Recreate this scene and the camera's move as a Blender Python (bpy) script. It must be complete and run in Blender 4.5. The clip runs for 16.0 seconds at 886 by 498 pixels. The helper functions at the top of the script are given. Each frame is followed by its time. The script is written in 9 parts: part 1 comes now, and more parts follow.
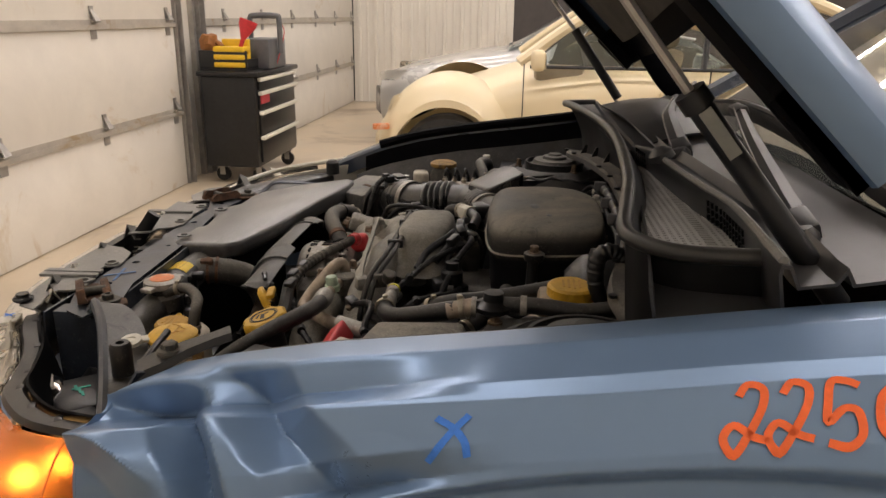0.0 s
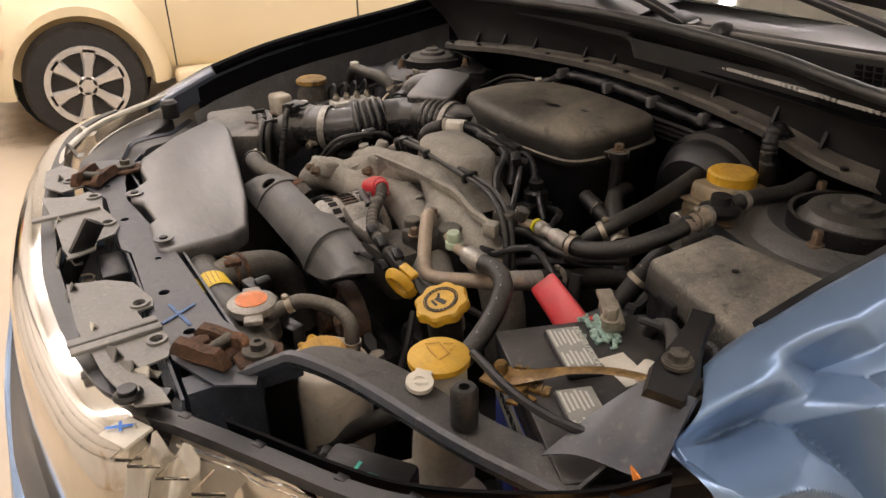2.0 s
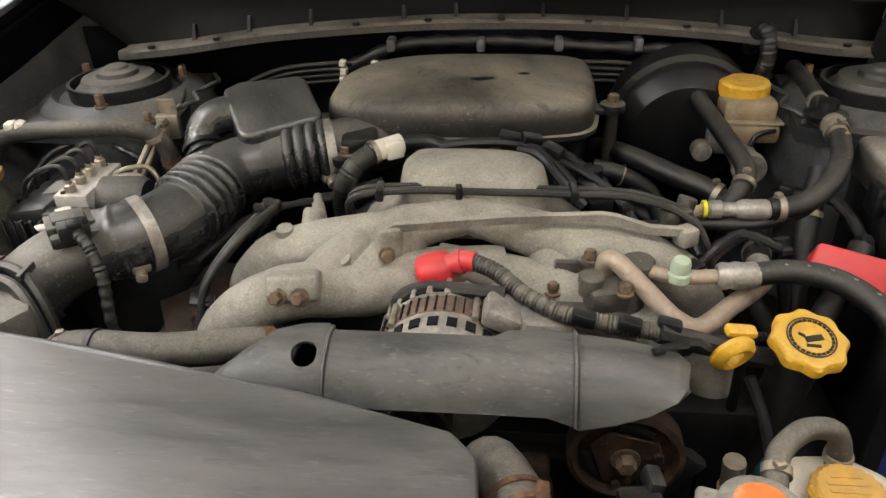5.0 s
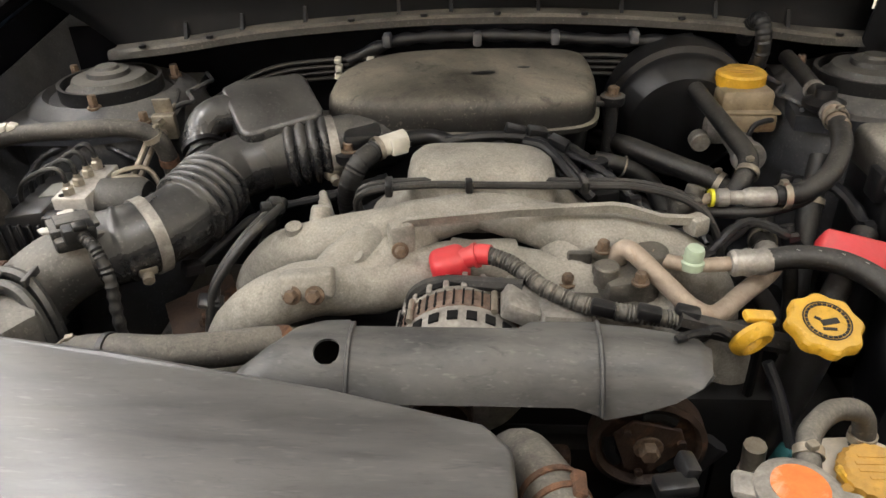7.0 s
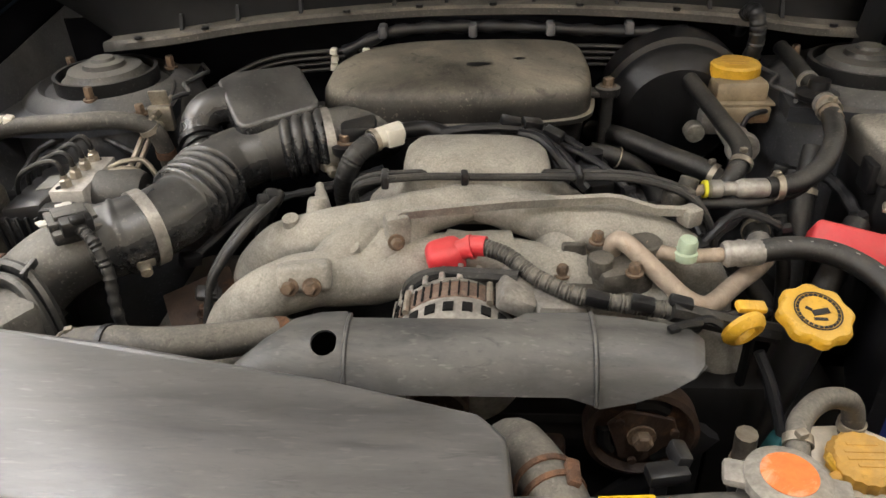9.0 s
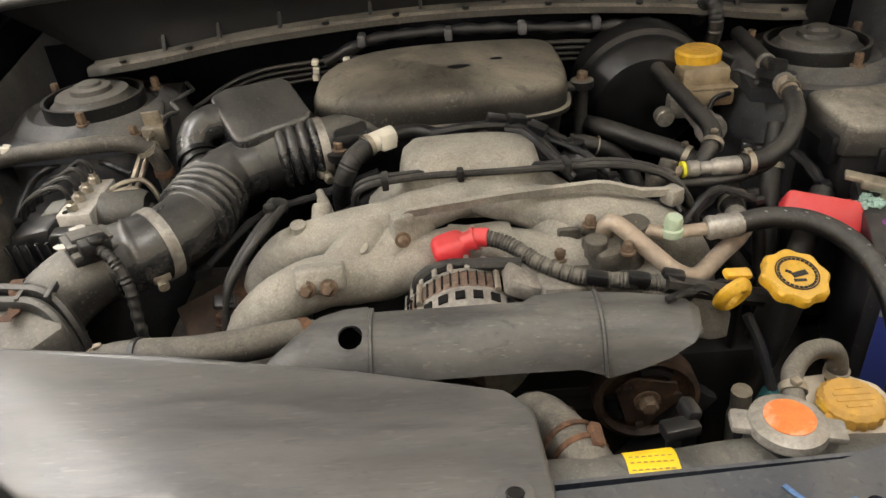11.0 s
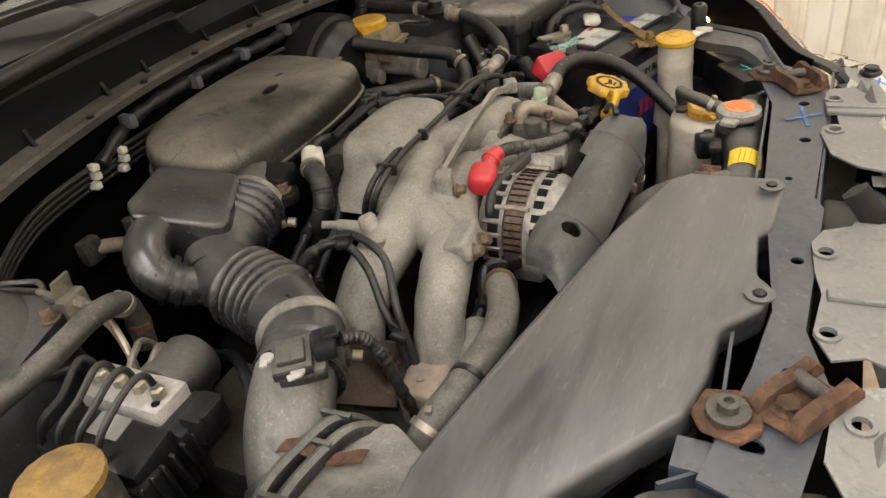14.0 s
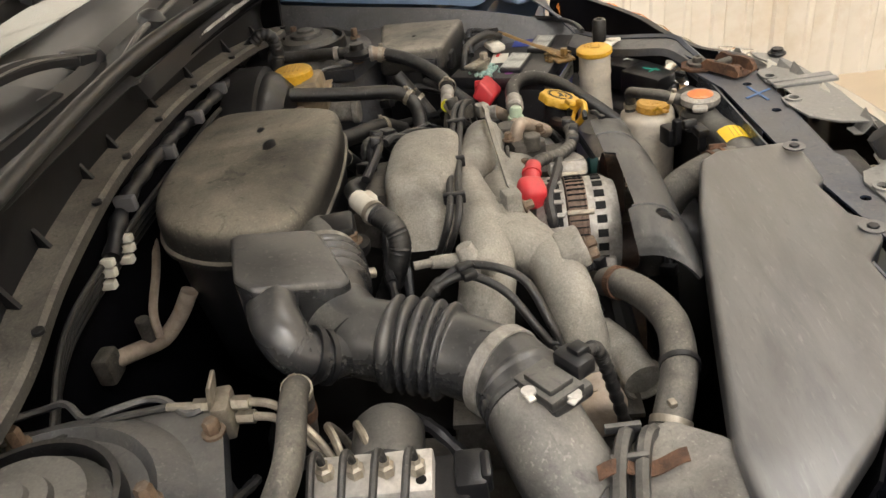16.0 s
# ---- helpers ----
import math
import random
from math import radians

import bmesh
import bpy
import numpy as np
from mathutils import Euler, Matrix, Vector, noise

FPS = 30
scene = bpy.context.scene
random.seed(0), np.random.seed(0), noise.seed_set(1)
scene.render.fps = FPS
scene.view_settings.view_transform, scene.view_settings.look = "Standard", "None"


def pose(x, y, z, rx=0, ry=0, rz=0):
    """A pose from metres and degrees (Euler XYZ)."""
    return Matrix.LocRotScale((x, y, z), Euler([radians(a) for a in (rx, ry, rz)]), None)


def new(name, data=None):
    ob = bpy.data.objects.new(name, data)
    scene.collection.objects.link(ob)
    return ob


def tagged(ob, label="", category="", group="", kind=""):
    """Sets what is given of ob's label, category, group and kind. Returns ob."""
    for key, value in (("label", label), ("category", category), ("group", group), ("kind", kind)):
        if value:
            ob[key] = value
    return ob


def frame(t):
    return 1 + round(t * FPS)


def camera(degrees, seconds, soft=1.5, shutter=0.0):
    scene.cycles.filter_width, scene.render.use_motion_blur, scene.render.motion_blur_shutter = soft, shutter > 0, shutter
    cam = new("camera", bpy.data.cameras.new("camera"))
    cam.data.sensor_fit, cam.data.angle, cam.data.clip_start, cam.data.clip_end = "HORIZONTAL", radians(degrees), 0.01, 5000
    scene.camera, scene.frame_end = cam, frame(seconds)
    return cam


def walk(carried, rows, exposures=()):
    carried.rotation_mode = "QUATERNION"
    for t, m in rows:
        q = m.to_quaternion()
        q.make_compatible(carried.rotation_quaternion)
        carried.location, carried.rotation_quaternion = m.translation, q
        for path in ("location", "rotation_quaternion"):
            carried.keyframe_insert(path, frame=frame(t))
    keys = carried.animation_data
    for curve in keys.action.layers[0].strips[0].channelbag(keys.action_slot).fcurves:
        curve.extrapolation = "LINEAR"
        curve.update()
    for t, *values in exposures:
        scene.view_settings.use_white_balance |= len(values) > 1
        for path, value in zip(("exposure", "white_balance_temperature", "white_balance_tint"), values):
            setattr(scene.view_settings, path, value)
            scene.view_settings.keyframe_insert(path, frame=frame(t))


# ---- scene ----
cam = camera(62.3, 16.0)
# seconds, place in metres, turn in degrees
PATH = [
    (0, 1.2678, -0.0828, 1.2563, 72.22, -0.75, 96.24),
    (0.5, 1.2037, -0.2879, 1.2570, 69.35, -0.85, 89.02),
    (1, 1.1849, -0.5022, 1.2800, 66.80, 0.33, 78.63),
    (1.5, 1.1349, -0.6450, 1.2797, 64.73, 0.85, 70.09),
    (2, 0.9760, -0.7905, 1.2767, 63.29, 1.33, 61.04),
    (2.5, 0.8217, -0.8823, 1.2824, 62.03, 1.20, 50.46),
    (3, 0.6470, -0.9646, 1.2617, 61.04, 1.00, 38.94),
    (3.5, 0.4720, -1.0368, 1.2683, 60.25, 0.96, 27.14),
    (4, 0.2938, -1.0124, 1.2454, 59.20, 1.07, 17.63),
    (4.5, 0.1408, -0.9710, 1.2435, 58.73, 1.43, 10.62),
    (5, 0.0721, -0.9747, 1.2439, 58.57, 1.97, 6.36),
    (7.5, 0.0323, -0.9790, 1.2388, 58.37, 2.07, 3.87),
    (8, 0.0351, -0.9801, 1.2416, 58.07, 2.05, 3.90),
    (10.5, 0.0180, -0.9978, 1.2518, 57.36, 3.04, 1.31),
    (11, -0.0066, -1.0241, 1.2664, 57.28, 4.14, -1.14),
    (11.5, -0.0593, -1.0679, 1.2909, 56.83, 5.63, -8.25),
    (12, -0.1723, -1.0440, 1.2825, 56.13, 6.36, -18.02),
    (12.5, -0.3512, -0.9459, 1.2913, 54.90, 6.75, -29.60),
    (13, -0.4878, -0.8726, 1.2865, 55.41, 7.12, -41.75),
    (13.5, -0.6529, -0.8076, 1.2978, 55.57, 8.27, -54.69),
    (14, -0.7312, -0.7257, 1.2904, 55.62, 7.70, -64.56),
    (14.5, -0.7635, -0.5550, 1.2779, 55.57, 7.62, -73.95),
    (15, -0.7662, -0.4382, 1.2884, 55.87, 8.20, -81.38),
    (15.5, -0.7925, -0.3814, 1.2911, 56.57, 8.09, -85.84),
    (16, -0.8197, -0.3476, 1.2933, 57.14, 7.33, -88.06),
]
# seconds, stops, kelvin, tint
EXPOSURE = [(0.0, -1.0, 6550, 15), (0.5, -0.86, 6550, 16), (1.5, -0.62, 6600, 18), (3.0, -0.05, 6650, 15), (3.5, 0.02, 6450, 11), (5.0, 0.12, 6150, 9), (8.0, 0.18, 6120, 10), (11.0, 0.15, 6350, 9), (12.5, 0.03, 6400, 9), (14.0, 0.0, 6350, 10), (16.0, 0.15, 6350, 10)]
walk(cam, [(t, pose(x, y, z, rx, ry, rz)) for t, x, y, z, rx, ry, rz in PATH],
     EXPOSURE)

# ---- light ----
world = bpy.data.worlds.new("world")
world.use_nodes = True
world.node_tree.nodes["Background"].inputs[0].default_value = (1.0, 0.93, 0.82, 1)
world.node_tree.nodes["Background"].inputs[1].default_value = 0.015
scene.world = world


FITTING_X = (-7.8, -5.2, -2.4, 0.9)
FITTING_W = {-7.8: 60, -5.2: 70, -2.4: 95, 0.9: 42}
FITTING_Y = (-1.6, 1.6, 4.8)


def tube_light(x, y, z, length, watts):
    lamp = bpy.data.lights.new("tube_lamp", "AREA")
    lamp.shape, lamp.size, lamp.size_y = "RECTANGLE", 0.16, length
    lamp.energy, lamp.color = watts, (1.0, 0.962, 0.94)
    ob = new("tube_lamp", lamp)
    ob.matrix_world = pose(x, y, z)
    return ob


for fx in FITTING_X:
    for fy in FITTING_Y:
        tube_light(fx, fy, 4.015, 2.4, FITTING_W[fx])


# ---- materials ----
def surface(name, base, rough=0.5, metal=0.0, spots=0.25, scale=30.0, dust=0.0, dust_colour=(0.30, 0.26, 0.20),
            bump=0.15, grain=220.0, clear=0.0, second=None, second_amount=0.5, rough_spread=0.15, alpha=1.0, stretch=(1, 1, 1), speckle=0.0, gloss=0.5, coat_rough=0.08):
    """A painted, moulded or cast surface with two scales of variation, and dust that settles on what faces up."""
    m = bpy.data.materials.new(name)
    m.use_nodes = True
    tree = m.node_tree
    n, l = tree.nodes, tree.links
    b = n["Principled BSDF"]
    co = n.new("ShaderNodeTexCoord")

    def noise_tex(sc, detail=4.0, distort=0.0):
        t = n.new("ShaderNodeTexNoise")
        t.inputs["Scale"].default_value, t.inputs["Detail"].default_value, t.inputs["Distortion"].default_value = sc, detail, distort
        t.inputs["Roughness"].default_value = 0.68
        if tuple(stretch) != (1, 1, 1):
            mp = n.new("ShaderNodeMapping")
            mp.inputs["Scale"].default_value = stretch
            l.new(co.outputs["Object"], mp.inputs["Vector"])
            l.new(mp.outputs["Vector"], t.inputs["Vector"])
        else:
            l.new(co.outputs["Object"], t.inputs["Vector"])
        return t

    def ramp(src, lo, hi):
        r = n.new("ShaderNodeMapRange")
        r.inputs["From Min"].default_value, r.inputs["From Max"].default_value = lo, hi
        l.new(src, r.inputs["Value"])
        return r.outputs["Result"]

    def mix(fac, a, c):
        x = n.new("ShaderNodeMix")
        x.data_type = "RGBA"
        for sock, val in (("Factor", fac), ("A", a), ("B", c)):
            s = [i for i in x.inputs if i.name == sock and (i.type == "VALUE") == (sock == "Factor") and i.enabled]
            s = s[0]
            if isinstance(val, (tuple, list)):
                s.default_value = (*val, 1)
            elif isinstance(val, (int, float)):
                s.default_value = val
            else:
                l.new(val, s)
        return [o for o in x.outputs if o.type == "RGBA"][0]

    big = noise_tex(scale, 9.0, 0.4)
    fine = noise_tex(grain, 3.0)
    dark = tuple(c * (1 - spots) for c in base)
    light = tuple(min(1.0, c * (1 + spots * 0.6)) for c in base)
    colour = mix(ramp(big.outputs["Fac"], 0.36, 0.64), dark, light)
    if second:
        blot = noise_tex(scale * 0.45, 9.0, 0.8)
        colour = mix(ramp(blot.outputs["Fac"], 0.62 - 0.25 * second_amount, 0.72 - 0.2 * second_amount), colour, second)
    if dust > 0:
        geo = n.new("ShaderNodeNewGeometry")
        sep = n.new("ShaderNodeSeparateXYZ")
        l.new(geo.outputs["Normal"], sep.inputs[0])
        up = ramp(sep.outputs["Z"], 0.05, 0.85)
        blot = noise_tex(scale * 0.6, 10.0, 0.6)
        mul = n.new("ShaderNodeMath")
        mul.operation = "MULTIPLY"
        l.new(up, mul.inputs[0])
        l.new(ramp(blot.outputs["Fac"], 0.30, 0.60), mul.inputs[1])
        mul2 = n.new("ShaderNodeMath")
        mul2.operation = "MULTIPLY"
        l.new(mul.outputs[0], mul2.inputs[0])
        mul2.inputs[1].default_value = dust
        colour = mix(mul2.outputs[0], colour, dust_colour)
        addr = n.new("ShaderNodeMath")
        addr.operation = "MULTIPLY_ADD"
        l.new(mul2.outputs[0], addr.inputs[0])
        addr.inputs[1].default_value = 0.5
        addr.inputs[2].default_value = rough
        addr.use_clamp = True
        l.new(addr.outputs[0], b.inputs["Roughness"])
    else:
        rr = n.new("ShaderNodeMapRange")
        rr.inputs["From Min"].default_value, rr.inputs["From Max"].default_value = 0.3, 0.7
        rr.inputs["To Min"].default_value, rr.inputs["To Max"].default_value = max(0.03, rough - rough_spread * 0.5), min(1, rough + rough_spread * 0.5)
        l.new(big.outputs["Fac"], rr.inputs["Value"])
        l.new(rr.outputs["Result"], b.inputs["Roughness"])
    if dust > 0.3:
        grit = noise_tex(grain * 0.55, 1.0)
        patch = noise_tex(scale * 2.2, 6.0)
        both = n.new("ShaderNodeMath")
        both.operation = "MULTIPLY"
        l.new(ramp(grit.outputs["Fac"], 0.60, 0.72), both.inputs[0])
        l.new(ramp(patch.outputs["Fac"], 0.40, 0.66), both.inputs[1])
        flecks = n.new("ShaderNodeMath")
        flecks.operation = "MULTIPLY"
        l.new(both.outputs[0], flecks.inputs[0])
        flecks.inputs[1].default_value = 0.22
        colour = mix(flecks.outputs[0], colour, tuple(min(1.0, c * 1.9 + 0.03) for c in dust_colour))
        smear = noise_tex(scale * 4.5, 8.0, 1.2)
        rub = n.new("ShaderNodeMath")
        rub.operation = "MULTIPLY"
        l.new(ramp(smear.outputs["Fac"], 0.56, 0.70), rub.inputs[0])
        rub.inputs[1].default_value = 0.55
        colour = mix(rub.outputs[0], colour, tuple(c * 0.55 for c in base))
    if speckle > 0:
        sp = noise_tex(grain * 0.8, 2.0)
        shade = n.new("ShaderNodeMapRange")
        shade.inputs["From Min"].default_value, shade.inputs["From Max"].default_value = 0.3, 0.7
        shade.inputs["To Min"].default_value, shade.inputs["To Max"].default_value = 1 - speckle * 1.7, 1 + speckle * 1.0
        l.new(sp.outputs["Fac"], shade.inputs["Value"])
        hsv = n.new("ShaderNodeHueSaturation")
        l.new(colour, hsv.inputs["Color"])
        l.new(shade.outputs["Result"], hsv.inputs["Value"])
        colour = hsv.outputs["Color"]
    l.new(colour, b.inputs["Base Color"])
    b.inputs["Metallic"].default_value = metal
    b.inputs["Specular IOR Level"].default_value = gloss
    b.inputs["Coat Weight"].default_value = clear
    b.inputs["Coat Roughness"].default_value = coat_rough
    if alpha < 1:
        b.inputs["Transmission Weight"].default_value = 1 - alpha
    if bump > 0:
        bp = n.new("ShaderNodeBump")
        bp.inputs["Strength"].default_value, bp.inputs["Distance"].default_value = bump, 0.002
        l.new(fine.outputs["Fac"], bp.inputs["Height"])
        l.new(bp.outputs["Normal"], b.inputs["Normal"])
    return m


DUST = (0.20, 0.178, 0.145)
M_CONCRETE = surface("polished_concrete", (0.52, 0.43, 0.31), 0.35, spots=0.12, scale=1.3, bump=0.05, grain=60, second=(0.28, 0.21, 0.14), second_amount=0.35)
M_WALL = surface("white_steel_wall", (0.72, 0.68, 0.60), 0.5, spots=0.06, scale=1.5, bump=0.03, grain=40, second=(0.55, 0.47, 0.36), second_amount=0.12)
M_DOOR = surface("white_door_panel", (0.78, 0.74, 0.67), 0.5, spots=0.06, scale=2.0, bump=0.04, grain=50, second=(0.55, 0.42, 0.26), second_amount=0.15)
M_GALV = surface("galvanised_steel", (0.42, 0.40, 0.37), 0.45, 0.7, spots=0.2, scale=12, bump=0.05)
M_STRUT = surface("whitewashed_steel_strut", (0.50, 0.46, 0.40), 0.5, 0.25, spots=0.15, scale=8, bump=0.05, second=(0.40, 0.31, 0.20), second_amount=0.3)
M_TAN = surface("tan_angle_iron", (0.42, 0.27, 0.10), 0.6, spots=0.3, scale=10)
M_CEIL = surface("white_ceiling_sheet", (0.84, 0.82, 0.77), 0.6, spots=0.05, scale=1.0, bump=0.02)
M_DARKWALL = surface("dark_brown_board", (0.07, 0.06, 0.055), 0.6, spots=0.2, scale=3)
M_CREAM = surface("cream_car_paint", (0.76, 0.64, 0.42), 0.42, spots=0.02, scale=2, bump=0.0, clear=0.25)
M_SILVER = surface("silver_car_paint", (0.55, 0.55, 0.54), 0.3, 0.4, spots=0.03, scale=2, bump=0.0, clear=0.8, speckle=0.0)
M_TYRE = surface("black_tyre_rubber", (0.022, 0.021, 0.02), 0.75, spots=0.3, scale=20, dust=0.25, dust_colour=DUST)
M_ALLOY = surface("silver_alloy", (0.62, 0.60, 0.57), 0.35, 0.5, spots=0.1, scale=15, bump=0.03)
M_BLACKPLASTIC = surface("black_plastic", (0.010, 0.010, 0.011), 0.34, spots=0.35, scale=25, dust=0.10, dust_colour=(0.10, 0.093, 0.082), speckle=0.1)
M_DUSTYPLASTIC = surface("dusty_black_plastic", (0.022, 0.022, 0.022), 0.30, spots=0.5, scale=11, dust=0.72, dust_colour=(0.215, 0.203, 0.178), bump=0.15, grain=480, speckle=0.09, second=(0.010, 0.010, 0.010), second_amount=0.2)
M_BOXTOP = surface("dusty_box_plastic", (0.026, 0.0245, 0.022), 0.42, spots=0.5, scale=8, dust=0.95, dust_colour=(0.265, 0.238, 0.188), bump=0.2, grain=480, speckle=0.09, second=(0.030, 0.028, 0.023), second_amount=0.22)
M_RUBBER = surface("black_rubber_hose", (0.011, 0.011, 0.0112), 0.42, spots=0.5, scale=40, dust=0.36, dust_colour=(0.14, 0.13, 0.113), bump=0.15, grain=520, speckle=0.07)
M_TANHOSE = surface("tan_dusted_rubber", (0.05, 0.047, 0.042), 0.5, spots=0.35, scale=30, dust=0.8, dust_colour=(0.21, 0.192, 0.16), bump=0.15, grain=480, speckle=0.13)
M_LEDGE = surface("dusty_ledge_paint", (0.040, 0.038, 0.034), 0.5, spots=0.4, scale=20, dust=0.8, dust_colour=(0.21, 0.19, 0.158), bump=0.15, speckle=0.13, grain=480)
M_SATINBLACK = surface("satin_black_moulding", (0.026, 0.026, 0.027), 0.24, spots=0.4, scale=18, dust=0.45, dust_colour=(0.17, 0.162, 0.145), bump=0.05, grain=400, gloss=0.8)
M_CLEANRUBBER = surface("clean_black_rubber", (0.016, 0.016, 0.017), 0.4, spots=0.2, scale=40, bump=0.1, grain=400)
M_GREYPLASTIC = surface("grey_moulded_plastic", (0.046, 0.046, 0.047), 0.42, spots=0.6, scale=34, dust=0.45, dust_colour=(0.165, 0.159, 0.147), bump=0.05, grain=420, second=(0.012, 0.013, 0.015), second_amount=0.42, stretch=(0.22, 1.2, 1.0), gloss=0.9, clear=0.8, coat_rough=0.32)
M_COVERGREY = surface("grey_belt_cover_plastic", (0.038, 0.039, 0.041), 0.32, spots=0.45, scale=22, dust=0.6, dust_colour=(0.175, 0.168, 0.152), bump=0.06, grain=420, second=(0.018, 0.019, 0.021), second_amount=0.4, stretch=(0.45, 1.2, 1.2))
M_CASTALU = surface("cast_aluminium", (0.315, 0.298, 0.262), 0.58, 0.15, spots=0.45, scale=16, dust=0.6, dust_colour=(0.40, 0.372, 0.312), bump=0.4, grain=560, speckle=0.13, second=(0.17, 0.158, 0.135), second_amount=0.28)
M_DARKALU = surface("grimy_aluminium", (0.09, 0.083, 0.072), 0.5, 0.35, spots=0.6, scale=34, dust=0.4, dust_colour=(0.22, 0.198, 0.16), bump=0.5, grain=520, speckle=0.07)
M_ALU = surface("bright_aluminium", (0.40, 0.38, 0.345), 0.42, 0.5, spots=0.35, scale=40, dust=0.3, dust_colour=(0.33, 0.30, 0.25), bump=0.25, speckle=0.12)
M_PALEALU = surface("pale_machined_aluminium", (0.60, 0.575, 0.53), 0.4, 0.3, spots=0.15, scale=40, dust=0.2, dust_colour=(0.42, 0.38, 0.31), bump=0.1, speckle=0.1)
M_FUSETOP = surface("tan_dusted_fuse_lid", (0.035, 0.033, 0.03), 0.5, spots=0.4, scale=9, dust=0.95, dust_colour=(0.36, 0.33, 0.275), bump=0.2, grain=480, speckle=0.13)
M_BROWNCAP = surface("oil_stained_yellow_cap", (0.40, 0.23, 0.05), 0.5, spots=0.5, scale=40, dust=0.5, dust_colour=(0.22, 0.16, 0.09), bump=0.3, second=(0.07, 0.045, 0.02), second_amount=0.5)
M_TANPIPE = surface("tan_dusty_pipe", (0.42, 0.35, 0.28), 0.5, 0.35, spots=0.3, scale=35, dust=0.4, dust_colour=(0.34, 0.26, 0.19), bump=0.25, second=(0.33, 0.21, 0.13), second_amount=0.3)
M_RUST = surface("rusty_steel", (0.105, 0.055, 0.032), 0.8, 0.15, spots=0.5, scale=60, bump=0.9, grain=260, second=(0.21, 0.105, 0.055), second_amount=0.4)
M_DARKRUST = surface("oily_rusted_steel", (0.045, 0.027, 0.018), 0.6, 0.3, spots=0.5, scale=45, bump=0.5, grain=260, second=(0.13, 0.066, 0.035), second_amount=0.35)
M_AIRBOX = surface("pale_dusted_airbox", (0.05, 0.048, 0.045), 0.42, spots=0.4, scale=10, dust=0.85, dust_colour=(0.31, 0.292, 0.255), bump=0.15, grain=480, speckle=0.08, second=(0.045, 0.043, 0.04), second_amount=0.25)
M_BOLT = surface("rusty_brown_bolt", (0.17, 0.115, 0.075), 0.6, 0.4, spots=0.5, scale=90, bump=0.5, dust=0.35, dust_colour=(0.27, 0.23, 0.18))
M_STEEL = surface("zinc_plated_steel", (0.42, 0.38, 0.31), 0.4, 0.75, spots=0.3, scale=60, dust=0.35, dust_colour=(0.33, 0.28, 0.21), bump=0.2)
M_BAYPAINT = surface("grimy_slate_bay_paint", (0.046, 0.049, 0.056), 0.33, 0.1, spots=0.5, scale=9, dust=0.6, dust_colour=(0.205, 0.193, 0.172), bump=0.12, second=(0.018, 0.020, 0.023), second_amount=0.35, speckle=0.07, grain=520)
M_SUPPORT = surface("slate_panel_paint", (0.060, 0.072, 0.097), 0.26, 0.2, spots=0.25, scale=14, dust=0.42, dust_colour=(0.19, 0.175, 0.15), bump=0.1)
M_BLUE = surface("blue_metallic_car_paint", (0.175, 0.272, 0.425), 0.34, 0.45, spots=0.03, scale=5, bump=0.0, clear=0.35, coat_rough=0.28)
# the car's blue darkened: shade of the unlit side put into the colour
M_SHADEDBLUE = surface("shaded_blue_car_paint", (0.022, 0.034, 0.058), 0.3, 0.3, spots=0.05, scale=4, bump=0.0, clear=0.8, speckle=0.0)
M_CHROME = surface("chrome_trim", (0.80, 0.78, 0.74), 0.1, 1.0, spots=0.03, scale=8, bump=0.0, speckle=0.0)
M_GUARD = surface("pale_grey_guard_plastic", (0.21, 0.207, 0.198), 0.38, spots=0.12, scale=10, dust=0.4, dust_colour=(0.36, 0.335, 0.285), bump=0.06, second=(0.30, 0.24, 0.17), second_amount=0.05, speckle=0.05)
M_YELLOW = surface("yellow_cap_plastic", (0.68, 0.39, 0.025), 0.45, spots=0.22, scale=30, dust=0.45, dust_colour=(0.50, 0.35, 0.13), bump=0.12, grain=300)
M_DULLYELLOW = surface("dusty_yellow_cap", (0.62, 0.34, 0.05), 0.55, spots=0.2, scale=60, dust=0.5, dust_colour=(0.42, 0.29, 0.13), bump=0.3)
M_ORANGE = surface("orange_warning_label", (0.72, 0.20, 0.05), 0.5, spots=0.2, scale=60, bump=0.05, second=(0.75, 0.45, 0.30), second_amount=0.5)
M_LABELYELLOW = surface("yellow_warning_label", (0.85, 0.58, 0.02), 0.45, spots=0.06, scale=60, bump=0.03)
M_RED = surface("red_plastic", (0.62, 0.035, 0.045), 0.4, spots=0.12, scale=40, dust=0.25, dust_colour=(0.42, 0.17, 0.14), bump=0.1)
M_WHITEPLASTIC = surface("white_plastic", (0.72, 0.69, 0.60), 0.45, spots=0.1, scale=40, bump=0.1, dust=0.3, dust_colour=(0.48, 0.42, 0.32))
M_TANK = surface("milky_tank_plastic", (0.56, 0.51, 0.42), 0.45, spots=0.25, scale=18, bump=0.1, dust=0.35, dust_colour=(0.42, 0.35, 0.25), second=(0.34, 0.24, 0.15), second_amount=0.2)
M_BRAKETANK = surface("amber_stained_tank", (0.30, 0.235, 0.15), 0.4, spots=0.35, scale=25, bump=0.1, dust=0.4, dust_colour=(0.33, 0.28, 0.2), second=(0.20, 0.10, 0.045), second_amount=0.35)
M_BATTERY = surface("black_battery_case", (0.020, 0.020, 0.023), 0.36, spots=0.25, scale=30, dust=0.35, dust_colour=(0.13, 0.118, 0.10), bump=0.12)
M_GREYLABEL = surface("grey_printed_label", (0.30, 0.30, 0.27), 0.5, spots=0.1, scale=60, bump=0.05)
M_WHITEPAINT = surface("white_print", (0.62, 0.62, 0.58), 0.5, spots=0.1, scale=80, bump=0.0)
